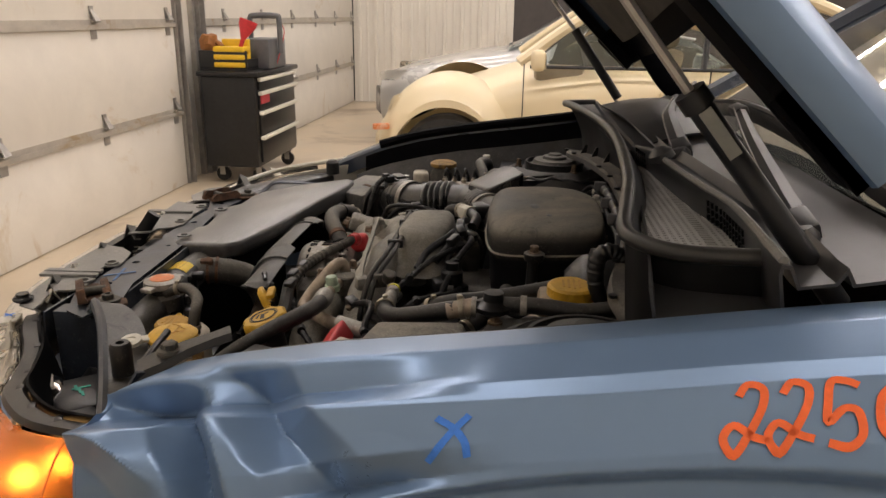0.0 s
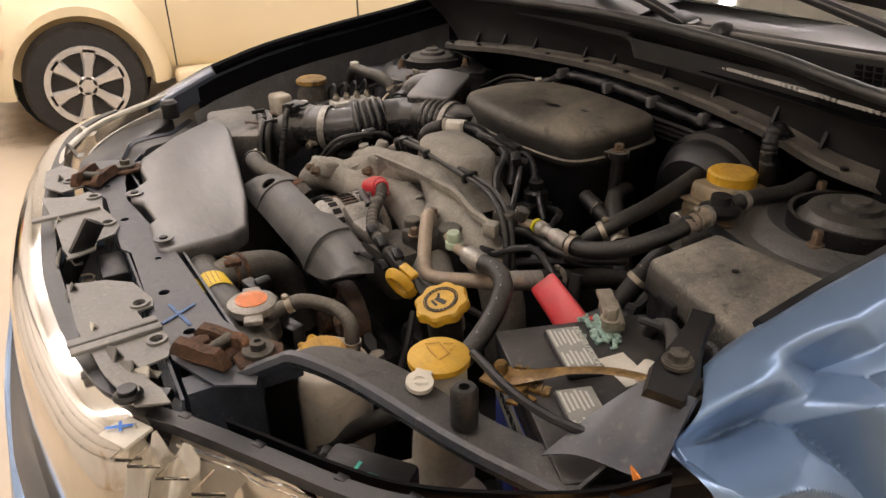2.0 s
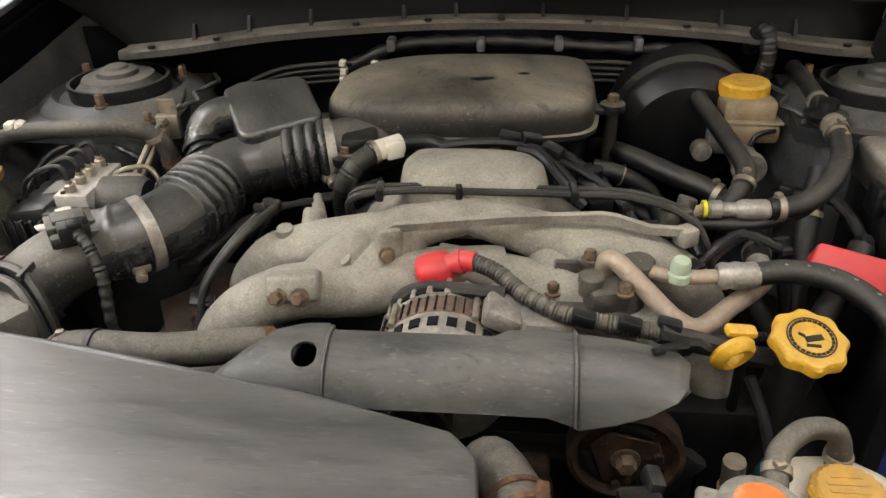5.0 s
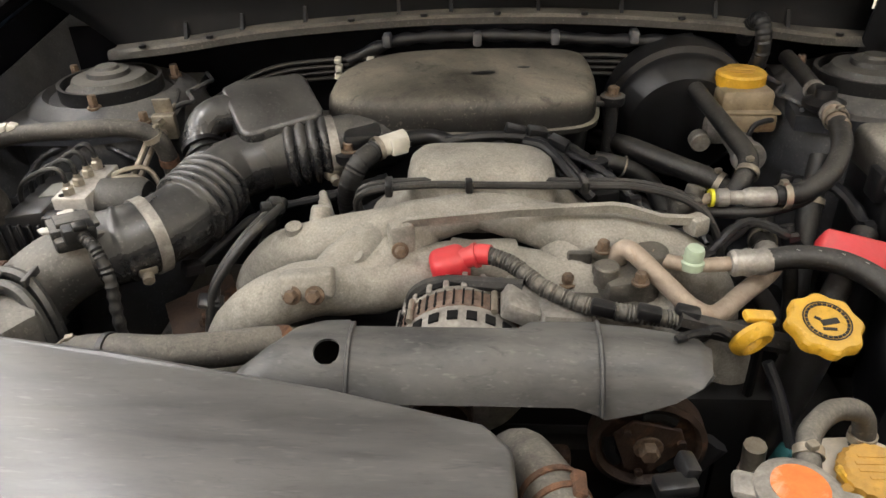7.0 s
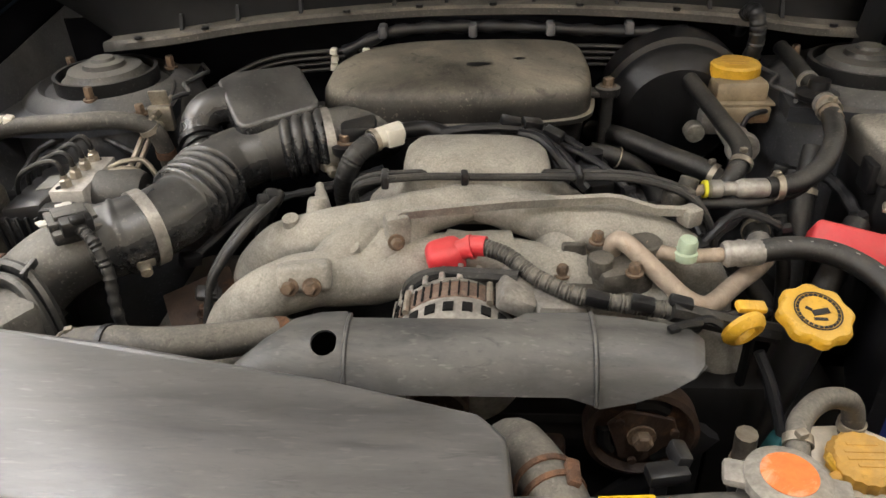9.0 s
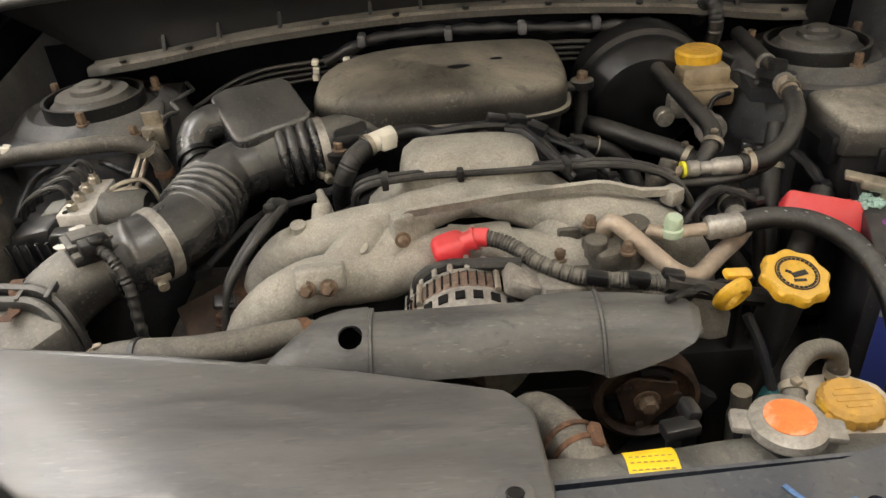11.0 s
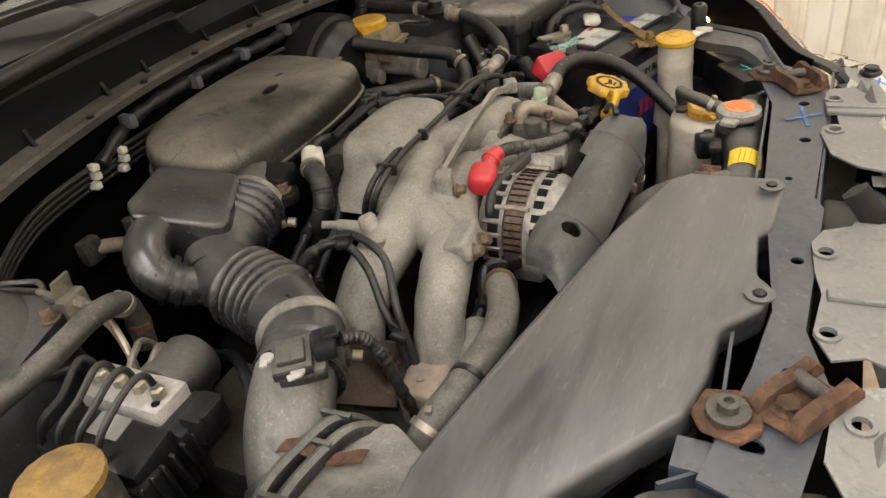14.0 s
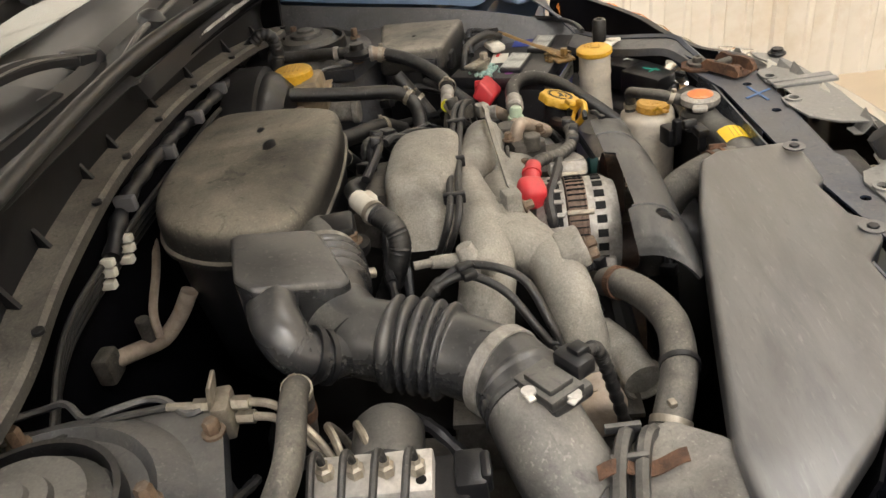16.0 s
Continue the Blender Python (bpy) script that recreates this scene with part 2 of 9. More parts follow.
M_BLACKPRINT = surface("black_print", (0.02, 0.02, 0.02), 0.5, spots=0.1, scale=80, bump=0.0)
M_CORRODE = surface("blue_green_corrosion", (0.36, 0.52, 0.46), 0.9, spots=0.3, scale=120, bump=1.0, grain=300)
M_BROWNSTAIN = surface("oily_brown_stain", (0.22, 0.13, 0.04), 0.35, spots=0.5, scale=50, bump=0.5, second=(0.55, 0.40, 0.20), second_amount=0.3)
M_BLUELABEL = surface("blue_label", (0.04, 0.06, 0.28), 0.45, spots=0.1, scale=50, bump=0.0)
M_CRAYON = surface("blue_paint_marker", (0.05, 0.22, 0.75), 0.6, spots=0.1, scale=200, bump=0.2)
M_FADEDCRAYON = surface("faded_blue_marker", (0.085, 0.17, 0.36), 0.6, spots=0.4, scale=120, bump=0.1)
M_ORANGEPAINT = surface("orange_paint_marker", (0.95, 0.16, 0.035), 0.6, spots=0.08, scale=150, bump=0.1)
M_TEALPAINT = surface("teal_paint_marker", (0.05, 0.42, 0.33), 0.6, spots=0.1, scale=150, bump=0.1)
M_COPPER = surface("copper_windings", (0.17, 0.105, 0.075), 0.6, 0.3, spots=0.5, scale=80, bump=0.6, dust=0.4, dust_colour=(0.26, 0.22, 0.18))
M_GREENPLUG = surface("green_plug_plastic", (0.05, 0.30, 0.20), 0.5, spots=0.2, scale=60)
M_PALEGREEN = surface("pale_green_cap", (0.42, 0.52, 0.38), 0.5, spots=0.1, scale=60, bump=0.1, dust=0.3, dust_colour=(0.48, 0.5, 0.38))
M_COWLSEAL = surface("rubber_cowl_seal", (0.035, 0.035, 0.034), 0.32, spots=0.2, scale=30, dust=0.3, dust_colour=(0.11, 0.104, 0.095), bump=0.1)
M_COWL = surface("satin_black_cowl_plastic", (0.010, 0.010, 0.011), 0.45, spots=0.2, scale=14, bump=0.0, grain=600, gloss=0.3, rough_spread=0.08)
M_MESH = surface("pale_grey_mesh_plastic", (0.58, 0.57, 0.55), 0.4, spots=0.15, scale=20, bump=0.05)
M_COWLEND = surface("satin_grey_cowl_end", (0.040, 0.040, 0.042), 0.30, spots=0.15, scale=10, dust=0.15, dust_colour=(0.12, 0.115, 0.11), bump=0.0, grain=500)
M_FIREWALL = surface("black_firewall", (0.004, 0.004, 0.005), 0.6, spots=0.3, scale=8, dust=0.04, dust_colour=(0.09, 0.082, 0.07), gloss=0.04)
# near black: the deep shade of the bay and of openings, put into colour
M_DEEP = surface("deep_shade_black", (0.005, 0.005, 0.005), 0.6, spots=0.4, scale=14, dust=0.10, dust_colour=(0.06, 0.054, 0.045), gloss=0.2)
M_LINER = surface("grey_brown_hood_liner", (0.075, 0.066, 0.055), 0.9, spots=0.3, scale=25, bump=0.6, grain=150)
M_HEADLAMP = surface("lamp_housing_plastic", (0.58, 0.55, 0.48), 0.35, spots=0.1, scale=20, bump=0.1)
M_TOOLRED = surface("red_drawer_liner", (0.5, 0.05, 0.06), 0.5, spots=0.1)
M_LEATHER = surface("brown_leather", (0.33, 0.13, 0.035), 0.7, spots=0.3, scale=20, bump=0.5)
M_GREYTOOL = surface("grey_tool_plastic", (0.11, 0.11, 0.115), 0.5, spots=0.15, scale=12)
M_BRIGHTYELLOW = surface("bright_yellow_plastic", (0.80, 0.50, 0.02), 0.4, spots=0.08, scale=20)
M_SEAT = surface("beige_seat_cloth", (0.30, 0.25, 0.18), 0.8, spots=0.1, scale=20)


def glass(name, tint=(0.95, 0.97, 0.95), rough=0.02):
    m = bpy.data.materials.new(name)
    m.use_nodes = True
    b = m.node_tree.nodes["Principled BSDF"]
    b.inputs["Base Color"].default_value = (*tint, 1)
    b.inputs["Roughness"].default_value = rough
    b.inputs["Transmission Weight"].default_value = 1.0
    b.inputs["IOR"].default_value = 1.45
    return m


M_GLASS = glass("window_glass", (0.86, 0.92, 0.88))
M_WINDSHIELD = glass("dusty_windshield_glass", (0.80, 0.85, 0.82))
wn = M_WINDSHIELD.node_tree
wb = wn.nodes["Principled BSDF"]
wb.inputs["IOR"].default_value = 1.55
wb.inputs["Coat Weight"].default_value = 1.0
wb.inputs["Coat IOR"].default_value = 1.7
wb.inputs["Coat Roughness"].default_value = 0.03
film_noise = wn.nodes.new("ShaderNodeTexNoise")
film_noise.inputs["Scale"].default_value = 7.0
film_noise.inputs["Detail"].default_value = 8.0
film_map = wn.nodes.new("ShaderNodeMapRange")
film_map.inputs["From Min"].default_value, film_map.inputs["From Max"].default_value = 0.35, 0.75
film_map.inputs["To Min"].default_value, film_map.inputs["To Max"].default_value = 0.97, 0.80
wn.links.new(film_noise.outputs[0], film_map.inputs[0])
wn.links.new(film_map.outputs[0], wb.inputs["Transmission Weight"])
M_LENS = glass("clear_lamp_lens", (0.97, 0.94, 0.88), 0.06)


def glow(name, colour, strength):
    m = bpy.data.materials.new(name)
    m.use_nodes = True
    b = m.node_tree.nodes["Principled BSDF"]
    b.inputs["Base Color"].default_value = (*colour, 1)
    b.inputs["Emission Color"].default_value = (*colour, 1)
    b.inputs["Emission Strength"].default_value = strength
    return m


M_TUBE = glow("lit_tube", (1.0, 0.93, 0.82), 14.0)
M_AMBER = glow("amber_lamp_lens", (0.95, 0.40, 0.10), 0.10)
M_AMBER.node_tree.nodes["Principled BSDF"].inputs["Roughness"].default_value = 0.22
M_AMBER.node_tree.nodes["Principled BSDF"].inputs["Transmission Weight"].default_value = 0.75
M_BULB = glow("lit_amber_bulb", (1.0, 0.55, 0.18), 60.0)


# ---- building blocks ----
def thing(name, base, label, category, group="", kind=""):
    ob = new(name)
    ob.location = base
    ob["base"] = tuple(base)
    return tagged(ob, label, category, group, kind)


def base_of(ob):
    p = Vector((0, 0, 0))
    while ob is not None:
        p += Vector(ob.location)
        ob = ob.parent
    return p


def part(name, bm, material, parent=None, label="", sharp=38):
    """Links bm, built in world places, as one mesh under its thing or part."""
    mats = material if isinstance(material, (list, tuple)) else [material]
    if parent is not None:
        bmesh.ops.translate(bm, verts=bm.verts, vec=-base_of(parent))
    me = bpy.data.meshes.new(name)
    bm.to_mesh(me)
    bm.free()
    for m in mats:
        me.materials.append(m)
    me.shade_smooth()
    me.set_sharp_from_angle(angle=radians(sharp))
    ob = new(name, me)
    ob.parent = parent
    if label:
        ob["label"] = label
    return ob


def alone(name, bm, material, label="", category="", kind="", group="", sharp=38):
    return tagged(part(name, bm, material, None, "", sharp), label, category, group, kind)


def join(*bms):
    out = bms[0]
    for b in bms[1:]:
        me = bpy.data.meshes.new("join")
        b.to_mesh(me)
        b.free()
        out.from_mesh(me)
        bpy.data.meshes.remove(me)
    return out


def block(centre, size, turn=(0, 0, 0), bevel=0.0, seg=2):
    bm = bmesh.new()
    bmesh.ops.create_cube(bm, size=1.0)
    bmesh.ops.scale(bm, vec=size, verts=bm.verts)
    if bevel > 0:
        bmesh.ops.bevel(bm, geom=bm.edges[:], offset=bevel, segments=seg, affect="EDGES", profile=0.5)
    bmesh.ops.transform(bm, matrix=pose(*centre, *turn), verts=bm.verts)
    return bm


def span(x0, x1, y0, y1, z0, z1, bevel=0.0, seg=2):
    return block(((x0 + x1) / 2, (y0 + y1) / 2, (z0 + z1) / 2), (x1 - x0, y1 - y0, z1 - z0), bevel=bevel, seg=seg)


def prism(poly, z0, z1, bevel=0.0, seg=2, m=None, taper=0.0):
    """A plan outline raised from z0 to z1, with rounded edges."""
    bm = bmesh.new()
    cx = sum(p[0] for p in poly) / len(poly)
    cy = sum(p[1] for p in poly) / len(poly)
    lo = [bm.verts.new((p[0], p[1], z0)) for p in poly]
    hi = [bm.verts.new((p[0] + (cx - p[0]) * taper, p[1] + (cy - p[1]) * taper, z1 if len(p) < 3 else p[2])) for p in poly]
    n = len(poly)
    bm.faces.new(lo[::-1])
    top = bm.faces.new(hi)
    for i in range(n):
        bm.faces.new((lo[i], lo[(i + 1) % n], hi[(i + 1) % n], hi[i]))
    bmesh.ops.recalc_face_normals(bm, faces=bm.faces[:])
    if bevel > 0:
        bmesh.ops.bevel(bm, geom=[e for e in bm.edges], offset=bevel, segments=seg, affect="EDGES", profile=0.5, clamp_overlap=True)
    if m is not None:
        bmesh.ops.transform(bm, matrix=m, verts=bm.verts)
    return bm


def spline(points, per=6):
    """A smooth line through the points."""
    p = [Vector(q) for q in points]
    if len(p) < 3:
        return p
    p = [p[0] * 2 - p[1]] + p + [p[-1] * 2 - p[-2]]
    out = []
    for i in range(1, len(p) - 2):
        for k in range(per):
            t = k / per
            a, b, c, d = p[i - 1], p[i], p[i + 1], p[i + 2]
            out.append(0.5 * ((2 * b) + (c - a) * t + (2 * a - 5 * b + 4 * c - d) * t * t + (3 * b - a - 3 * c + d) * t ** 3))
    out.append(p[-2])
    return out


def tube(points, r, seg=10, per=6, flat=1.0, caps=True, raw=False):
    """A round bar along a smooth line; r is a radius, or a function of the share of the length."""
    pts = [Vector(q) for q in points] if raw else spline(points, per)
    lens = [0.0]
    for a, b in zip(pts, pts[1:]):
        lens.append(lens[-1] + (b - a).length)
    total = lens[-1] or 1.0
    bm = bmesh.new()
    rings = []
    tan = (pts[1] - pts[0]).normalized()
    up = Vector((0, 0, 1)) if abs(tan.z) < 0.9 else Vector((1, 0, 0))
    side = tan.cross(up).normalized()
    for i, p in enumerate(pts):
        t = (pts[min(i + 1, len(pts) - 1)] - pts[max(i - 1, 0)]).normalized()
        side = (side - t * side.dot(t)).normalized()
        nor = side.cross(t).normalized()
        rad = r(lens[i] / total) if callable(r) else r
        rings.append([bm.verts.new(p + side * math.cos(a) * rad + nor * math.sin(a) * rad * flat)
                      for a in (2 * math.pi * k / seg for k in range(seg))])
    for a, b in zip(rings, rings[1:]):
        for k in range(seg):
            bm.faces.new((a[k], a[(k + 1) % seg], b[(k + 1) % seg], b[k]))
    if caps:
        bm.faces.new(rings[0][::-1])
        bm.faces.new(rings[-1])
    bmesh.ops.recalc_face_normals(bm, faces=bm.faces[:])
    return bm


def lathe(profile, centre=(0, 0, 0), axis=(0, 0, 1), seg=24, wave=0.0, teeth=0):
    """A turned shape from (radius, height) pairs; teeth and wave scallop its rim."""
    bm = bmesh.new()
    rings = []
    for rad, h in profile:
        if rad < 1e-6:
            rings.append([bm.verts.new((0, 0, h))])
        else:
            rings.append([bm.verts.new((math.cos(a) * rad * (1 + wave * math.cos(teeth * a)), math.sin(a) * rad * (1 + wave * math.cos(teeth * a)), h))
                          for a in (2 * math.pi * k / seg for k in range(seg))])
    for a, b in zip(rings, rings[1:]):
        if len(a) == 1 and len(b) > 1:
            for k in range(seg):
                bm.faces.new((a[0], b[k], b[(k + 1) % seg]))
        elif len(b) == 1 and len(a) > 1:
            for k in range(seg):
                bm.faces.new((a[k], b[0], a[(k + 1) % seg]))
        elif len(a) > 1:
            for k in range(seg):
                bm.faces.new((a[k], a[(k + 1) % seg], b[(k + 1) % seg], b[k]))
    for ring, flip in ((rings[0], True), (rings[-1], False)):
        if len(ring) > 1:
            bm.faces.new(ring[::-1] if flip else ring)
    bmesh.ops.recalc_face_normals(bm, faces=bm.faces[:])
    q = Vector((0, 0, 1)).rotation_difference(Vector(axis).normalized())
    bmesh.ops.transform(bm, matrix=Matrix.Translation(centre) @ q.to_matrix().to_4x4(), verts=bm.verts)
    return bm


def disc(centre, r, h, axis=(0, 0, 1), seg=20, round_=0.0):
    e = round_ or min(r, h) * 0.12
    return lathe([(r - e, 0), (r, e), (r, h - e), (r - e, h)], centre, axis, seg)


def ring(centre, r0, r1, h, axis=(0, 0, 1), seg=28):
    bm = lathe([(r0, 0), (r1, 0), (r1, h), (r0, h)], centre, axis, seg)
    q = Vector((0, 0, 1)).rotation_difference(Vector(axis).normalized())
    fl = [f for f in bm.faces if len(f.verts) > 4]
    bmesh.ops.delete(bm, geom=fl, context="FACES_ONLY")
    # close the bore
    bm2 = bmesh.new()
    bm.free()
    rings = []
    for rad, z in ((r0, 0), (r1, 0), (r1, h), (r0, h)):
        rings.append([bm2.verts.new((math.cos(2 * math.pi * k / seg) * rad, math.sin(2 * math.pi * k / seg) * rad, z)) for k in range(seg)])
    for i in range(4):
        a, b = rings[i], rings[(i + 1) % 4]
        for k in range(seg):
            bm2.faces.new((a[k], a[(k + 1) % seg], b[(k + 1) % seg], b[k]))
    bmesh.ops.recalc_face_normals(bm2, faces=bm2.faces[:])
    bmesh.ops.transform(bm2, matrix=Matrix.Translation(centre) @ q.to_matrix().to_4x4(), verts=bm2.verts)
    return bm2


def bolt(centre, r=0.007, h=0.008, axis=(0, 0, 1)):
    washer = disc(centre, r * 1.45, h * 0.25, axis, 16)
    q = Vector(axis).normalized()
    head = lathe([(r, 0), (r, h * 0.85), (r * 0.8, h)], Vector(centre) + q * h * 0.22, axis, 6)
    return join(washer, head)


def loft(sections, caps=True, closed=True):
    bm = bmesh.new()
    rows = [[bm.verts.new(p) for p in s] for s in sections]
    n = len(rows[0])
    for a, b in zip(rows, rows[1:]):
        for k in range(n if closed else n - 1):
            bm.faces.new((a[k], a[(k + 1) % n], b[(k + 1) % n], b[k]))
    if caps and closed:
        bm.faces.new(rows[0][::-1])
        bm.faces.new(rows[-1])
    bmesh.ops.recalc_face_normals(bm, faces=bm.faces[:])
    return bm


def sheet(f, us, vs, thick=0.0):
    """A surface f(u, v) over a net, given a thickness."""
    bm = bmesh.new()
    g = [[bm.verts.new(f(u, v)) for v in vs] for u in us]
    for i in range(len(us) - 1):
        for j in range(len(vs) - 1):
            bm.faces.new((g[i][j], g[i + 1][j], g[i + 1][j + 1], g[i][j + 1]))
    bmesh.ops.recalc_face_normals(bm, faces=bm.faces[:])
    if thick:
        bmesh.ops.solidify(bm, geom=bm.faces[:], thickness=thick)
    return bm


def steps(a, b, n):
    return [a + (b - a) * i / n for i in range(n + 1)]


def plate(outline, z, thick, holes=(), bevel=0.0, m=None):
    """A flat plate with round holes (x, y, r) cut through it."""
    bm = bmesh.new()
    edges = []

    def loop(pts):
        vs = [bm.verts.new((x, y, 0)) for x, y in pts]
        for i in range(len(vs)):
            edges.append(bm.edges.new((vs[i], vs[(i + 1) % len(vs)])))
    loop(outline)
    for hx, hy, hr in holes:
        loop([(hx + hr * math.cos(2 * math.pi * k / 14), hy + hr * math.sin(2 * math.pi * k / 14)) for k in range(14)])
    bmesh.ops.triangle_fill(bm, use_beauty=True, use_dissolve=False, edges=edges)
    bmesh.ops.recalc_face_normals(bm, faces=bm.faces[:])
    ret = bmesh.ops.extrude_face_region(bm, geom=bm.faces[:])
    bmesh.ops.translate(bm, vec=(0, 0, -thick), verts=[g for g in ret["geom"] if isinstance(g, bmesh.types.BMVert)])
    bmesh.ops.recalc_face_normals(bm, faces=bm.faces[:])
    bmesh.ops.translate(bm, vec=(0, 0, z), verts=bm.verts)
    if m is not None:
        bmesh.ops.transform(bm, matrix=m, verts=bm.verts)
    return bm


def words(text, size, m, parent, material, name="lettering", thick=0.0003):
    cu = bpy.data.curves.new(name, "FONT")
    cu.body, cu.size, cu.extrude, cu.align_x, cu.align_y = text, size, thick, "CENTER", "CENTER"
    tmp = bpy.data.objects.new(name, cu)
    me = bpy.data.meshes.new_from_object(tmp)
    bpy.data.objects.remove(tmp)
    bpy.data.curves.remove(cu)
    bm = bmesh.new()
    bm.from_mesh(me)
    bpy.data.meshes.remove(me)
    bmesh.ops.transform(bm, matrix=m, verts=bm.verts)
    return part(name, bm, material, parent)

# ---- the garage ----
alone("floor", span(-9.8, 2.45, -2.75, 7.0, -0.12, 0.0), M_CONCRETE, "worn tan sealed concrete garage floor", "floor", "structure")


def ribbed_wall(name, x, y0, y1, z1, inward):
    """Sheet-steel wall with raised vertical ribs, and its thickness behind."""
    bm = span(min(x, x - inward * 0.12), max(x, x - inward * 0.12), y0, y1, 0, z1)
    y = y0 + 0.08
    k = 0
    while y < y1 - 0.05:
        w = 0.045 if k % 2 == 0 else 0.02
        d = 0.02 if k % 2 == 0 else 0.008
        prof = [(y - w / 2 - 0.012, 0), (y - w / 2, d), (y + w / 2, d), (y + w / 2 + 0.012, 0)]
        rows = [[Vector((x + inward * (dd + (0.0 if dd else -0.004)), yy, z)) for yy, dd in prof] for z in (0.0, z1)]
        bm = join(bm, loft(rows, caps=True))
        y += 0.125
        k += 1
    return alone(name, bm, M_WALL, "white ribbed sheet-steel garage wall with tan scuffs", "wall", "structure", sharp=20)


ribbed_wall("wall_west", -9.65, -0.28 - 2.3, -0.27, 4.2, 1)
alone("wall_west_dark", span(-9.77, -9.66, -0.265, 7.0, 0, 4.2), M_DARKWALL, "dark brown boarded section of garage wall", "wall", "structure")
ribbed_wall("wall_east", 2.30, -2.6, 7.0, 4.2, -1)
alone("wall_north", span(-9.8, 2.45, 7.0, 7.12, 0, 4.2), M_WALL, "plain white back wall of the garage", "wall", "structure")
alone("wall_south", join(span(-9.8, 2.45, -2.75, -2.64, 3.1, 4.2), span(-4.42, -3.98, -2.75, -2.64, 0, 3.1), span(1.9, 2.45, -2.75, -2.64, 0, 3.1)),
      M_WALL, "white front wall round two overhead doors", "wall", "structure")
alone("ceiling", span(-9.8, 2.45, -2.75, 7.12, 4.2, 4.3), M_CEIL, "white sheet-steel garage ceiling", "ceiling", "structure")


def overhead_door(name, x0, x1):
    door = thing(name, ((x0 + x1) / 2, -2.6, 0), "white sectional overhead garage door, closed, with steel struts", "garage door", kind="structure")
    z = 0.0
    for k in range(5):
        h = 0.62 if k else 0.57
        part("panel", span(x0, x1, -2.64, -2.59, z + 0.004, z + h - 0.004, 0.006), M_DOOR, door)
        part("strut", join(span(x0, x1, -2.592, -2.57, z + h - 0.035, z + h - 0.028), span(x0, x1, -2.592, -2.586, z + h - 0.05, z + h + 0.008), span(x0, x1, -2.575, -2.57, z + h - 0.046, z + h - 0.018)),
             M_STRUT, door, "pale galvanised steel strut")
        x = x0 + 0.1
        while x < x1:
            hinge = join(span(x - 0.028, x + 0.028, -2.59, -2.582, z + h - 0.1, z + h - 0.03), span(x - 0.02, x + 0.02, -2.59, -2.582, z + h + 0.01, z + h + 0.085),
                         tube([(x - 0.03, -2.572, z + h - 0.002), (x + 0.03, -2.572, z + h - 0.002)], 0.008, 8),
                         loft([[Vector((x - 0.012, -2.585, z + h + 0.07)), Vector((x + 0.012, -2.585, z + h + 0.07)), Vector((x + 0.03, -2.545, z + h + 0.0)), Vector((x - 0.03, -2.545, z + h + 0.0))],
                               [Vector((x - 0.012, -2.583, z + h + 0.066)), Vector((x + 0.012, -2.583, z + h + 0.066)), Vector((x + 0.03, -2.55, z + h - 0.006)), Vector((x - 0.03, -2.55, z + h - 0.006))]]))
            part("hinge", hinge, M_GALV, door)
            x += 0.93
        z += h
    return door


overhead_door("door_1", -3.96, 1.88)
overhead_door("door_2", -9.62, -4.44)
for n, x in (("trim", -4.0), ("trim", -4.40)):
    t = thing("door_track", (x, -2.58, 0), "galvanised vertical track of an overhead door", "door track", "door tracks", "structure")
    part("rail", join(span(x - 0.03, x + 0.03, -2.63, -2.625, 0, 3.1), span(x - 0.03, x - 0.025, -2.63, -2.55, 0, 3.1), span(x + 0.022, x + 0.027, -2.63, -2.57, 0, 3.1)), M_GALV, t)
    part("angle", span(x + 0.045, x + 0.085, -2.64, -2.60, 0, 3.1), M_TAN if x > -4.2 else M_GALV, t)
    for z in (0.5, 1.25, 2.0, 2.7):
        part("bracket", span(x - 0.05, x + 0.04, -2.635, -2.6, z, z + 0.09, 0.004), M_GALV, t)


def tube_fitting(x, y):
    t = thing("ceiling_light", (x, y, 4.0), "twin-tube fluorescent ceiling light, lit", "ceiling light", "ceiling lights")
    part("housing", span(x - 0.09, x + 0.09, y - 1.22, y + 1.22, 4.07, 4.2, 0.01), M_CEIL, t)
    for dx in (-0.05, 0.05):
        part("tube", tube([(x + dx, y - 1.2, 4.045), (x + dx, y + 1.2, 4.045)], 0.017, 10), M_TUBE, t)


for fx in FITTING_X:
    for fy in FITTING_Y:
        tube_fitting(fx, fy)

# ---- tool cart ----
cart = thing("tool_cart", (-4.2, -2.15, 0), "black steel rolling tool cart with white-edged drawers", "tool cart")
part("cabinet", join(span(-4.68, -3.74, -2.40, -1.99, 0.13, 0.80, 0.012), span(-4.70, -3.72, -2.42, -1.95, 0.80, 0.835, 0.008)), M_BLACKPLASTIC, cart)
for z0, z1 in ((0.70, 0.785), (0.555, 0.685), (0.37, 0.54), (0.16, 0.355)):
    d = part("drawer", span(-4.64, -3.80, -1.992, -1.972, z0, z1, 0.004), M_BLACKPLASTIC, cart)
    part("edge_pull", span(-4.66, -3.78, -1.978, -1.945, z1 - 0.02, z1 + 0.006, 0.004), M_WHITEPLASTIC, d, "white drawer edge pull")
part("drawer_liner", span(-3.98, -3.80, -1.97, -1.962, 0.60, 0.66), M_TOOLRED, cart, "red drawer label")
part("push_bar", tube([(-4.68, -2.38, 0.7), (-4.78, -2.38, 0.74), (-4.78, -2.02, 0.74), (-4.68, -2.02, 0.7)], 0.014), M_GALV, cart)
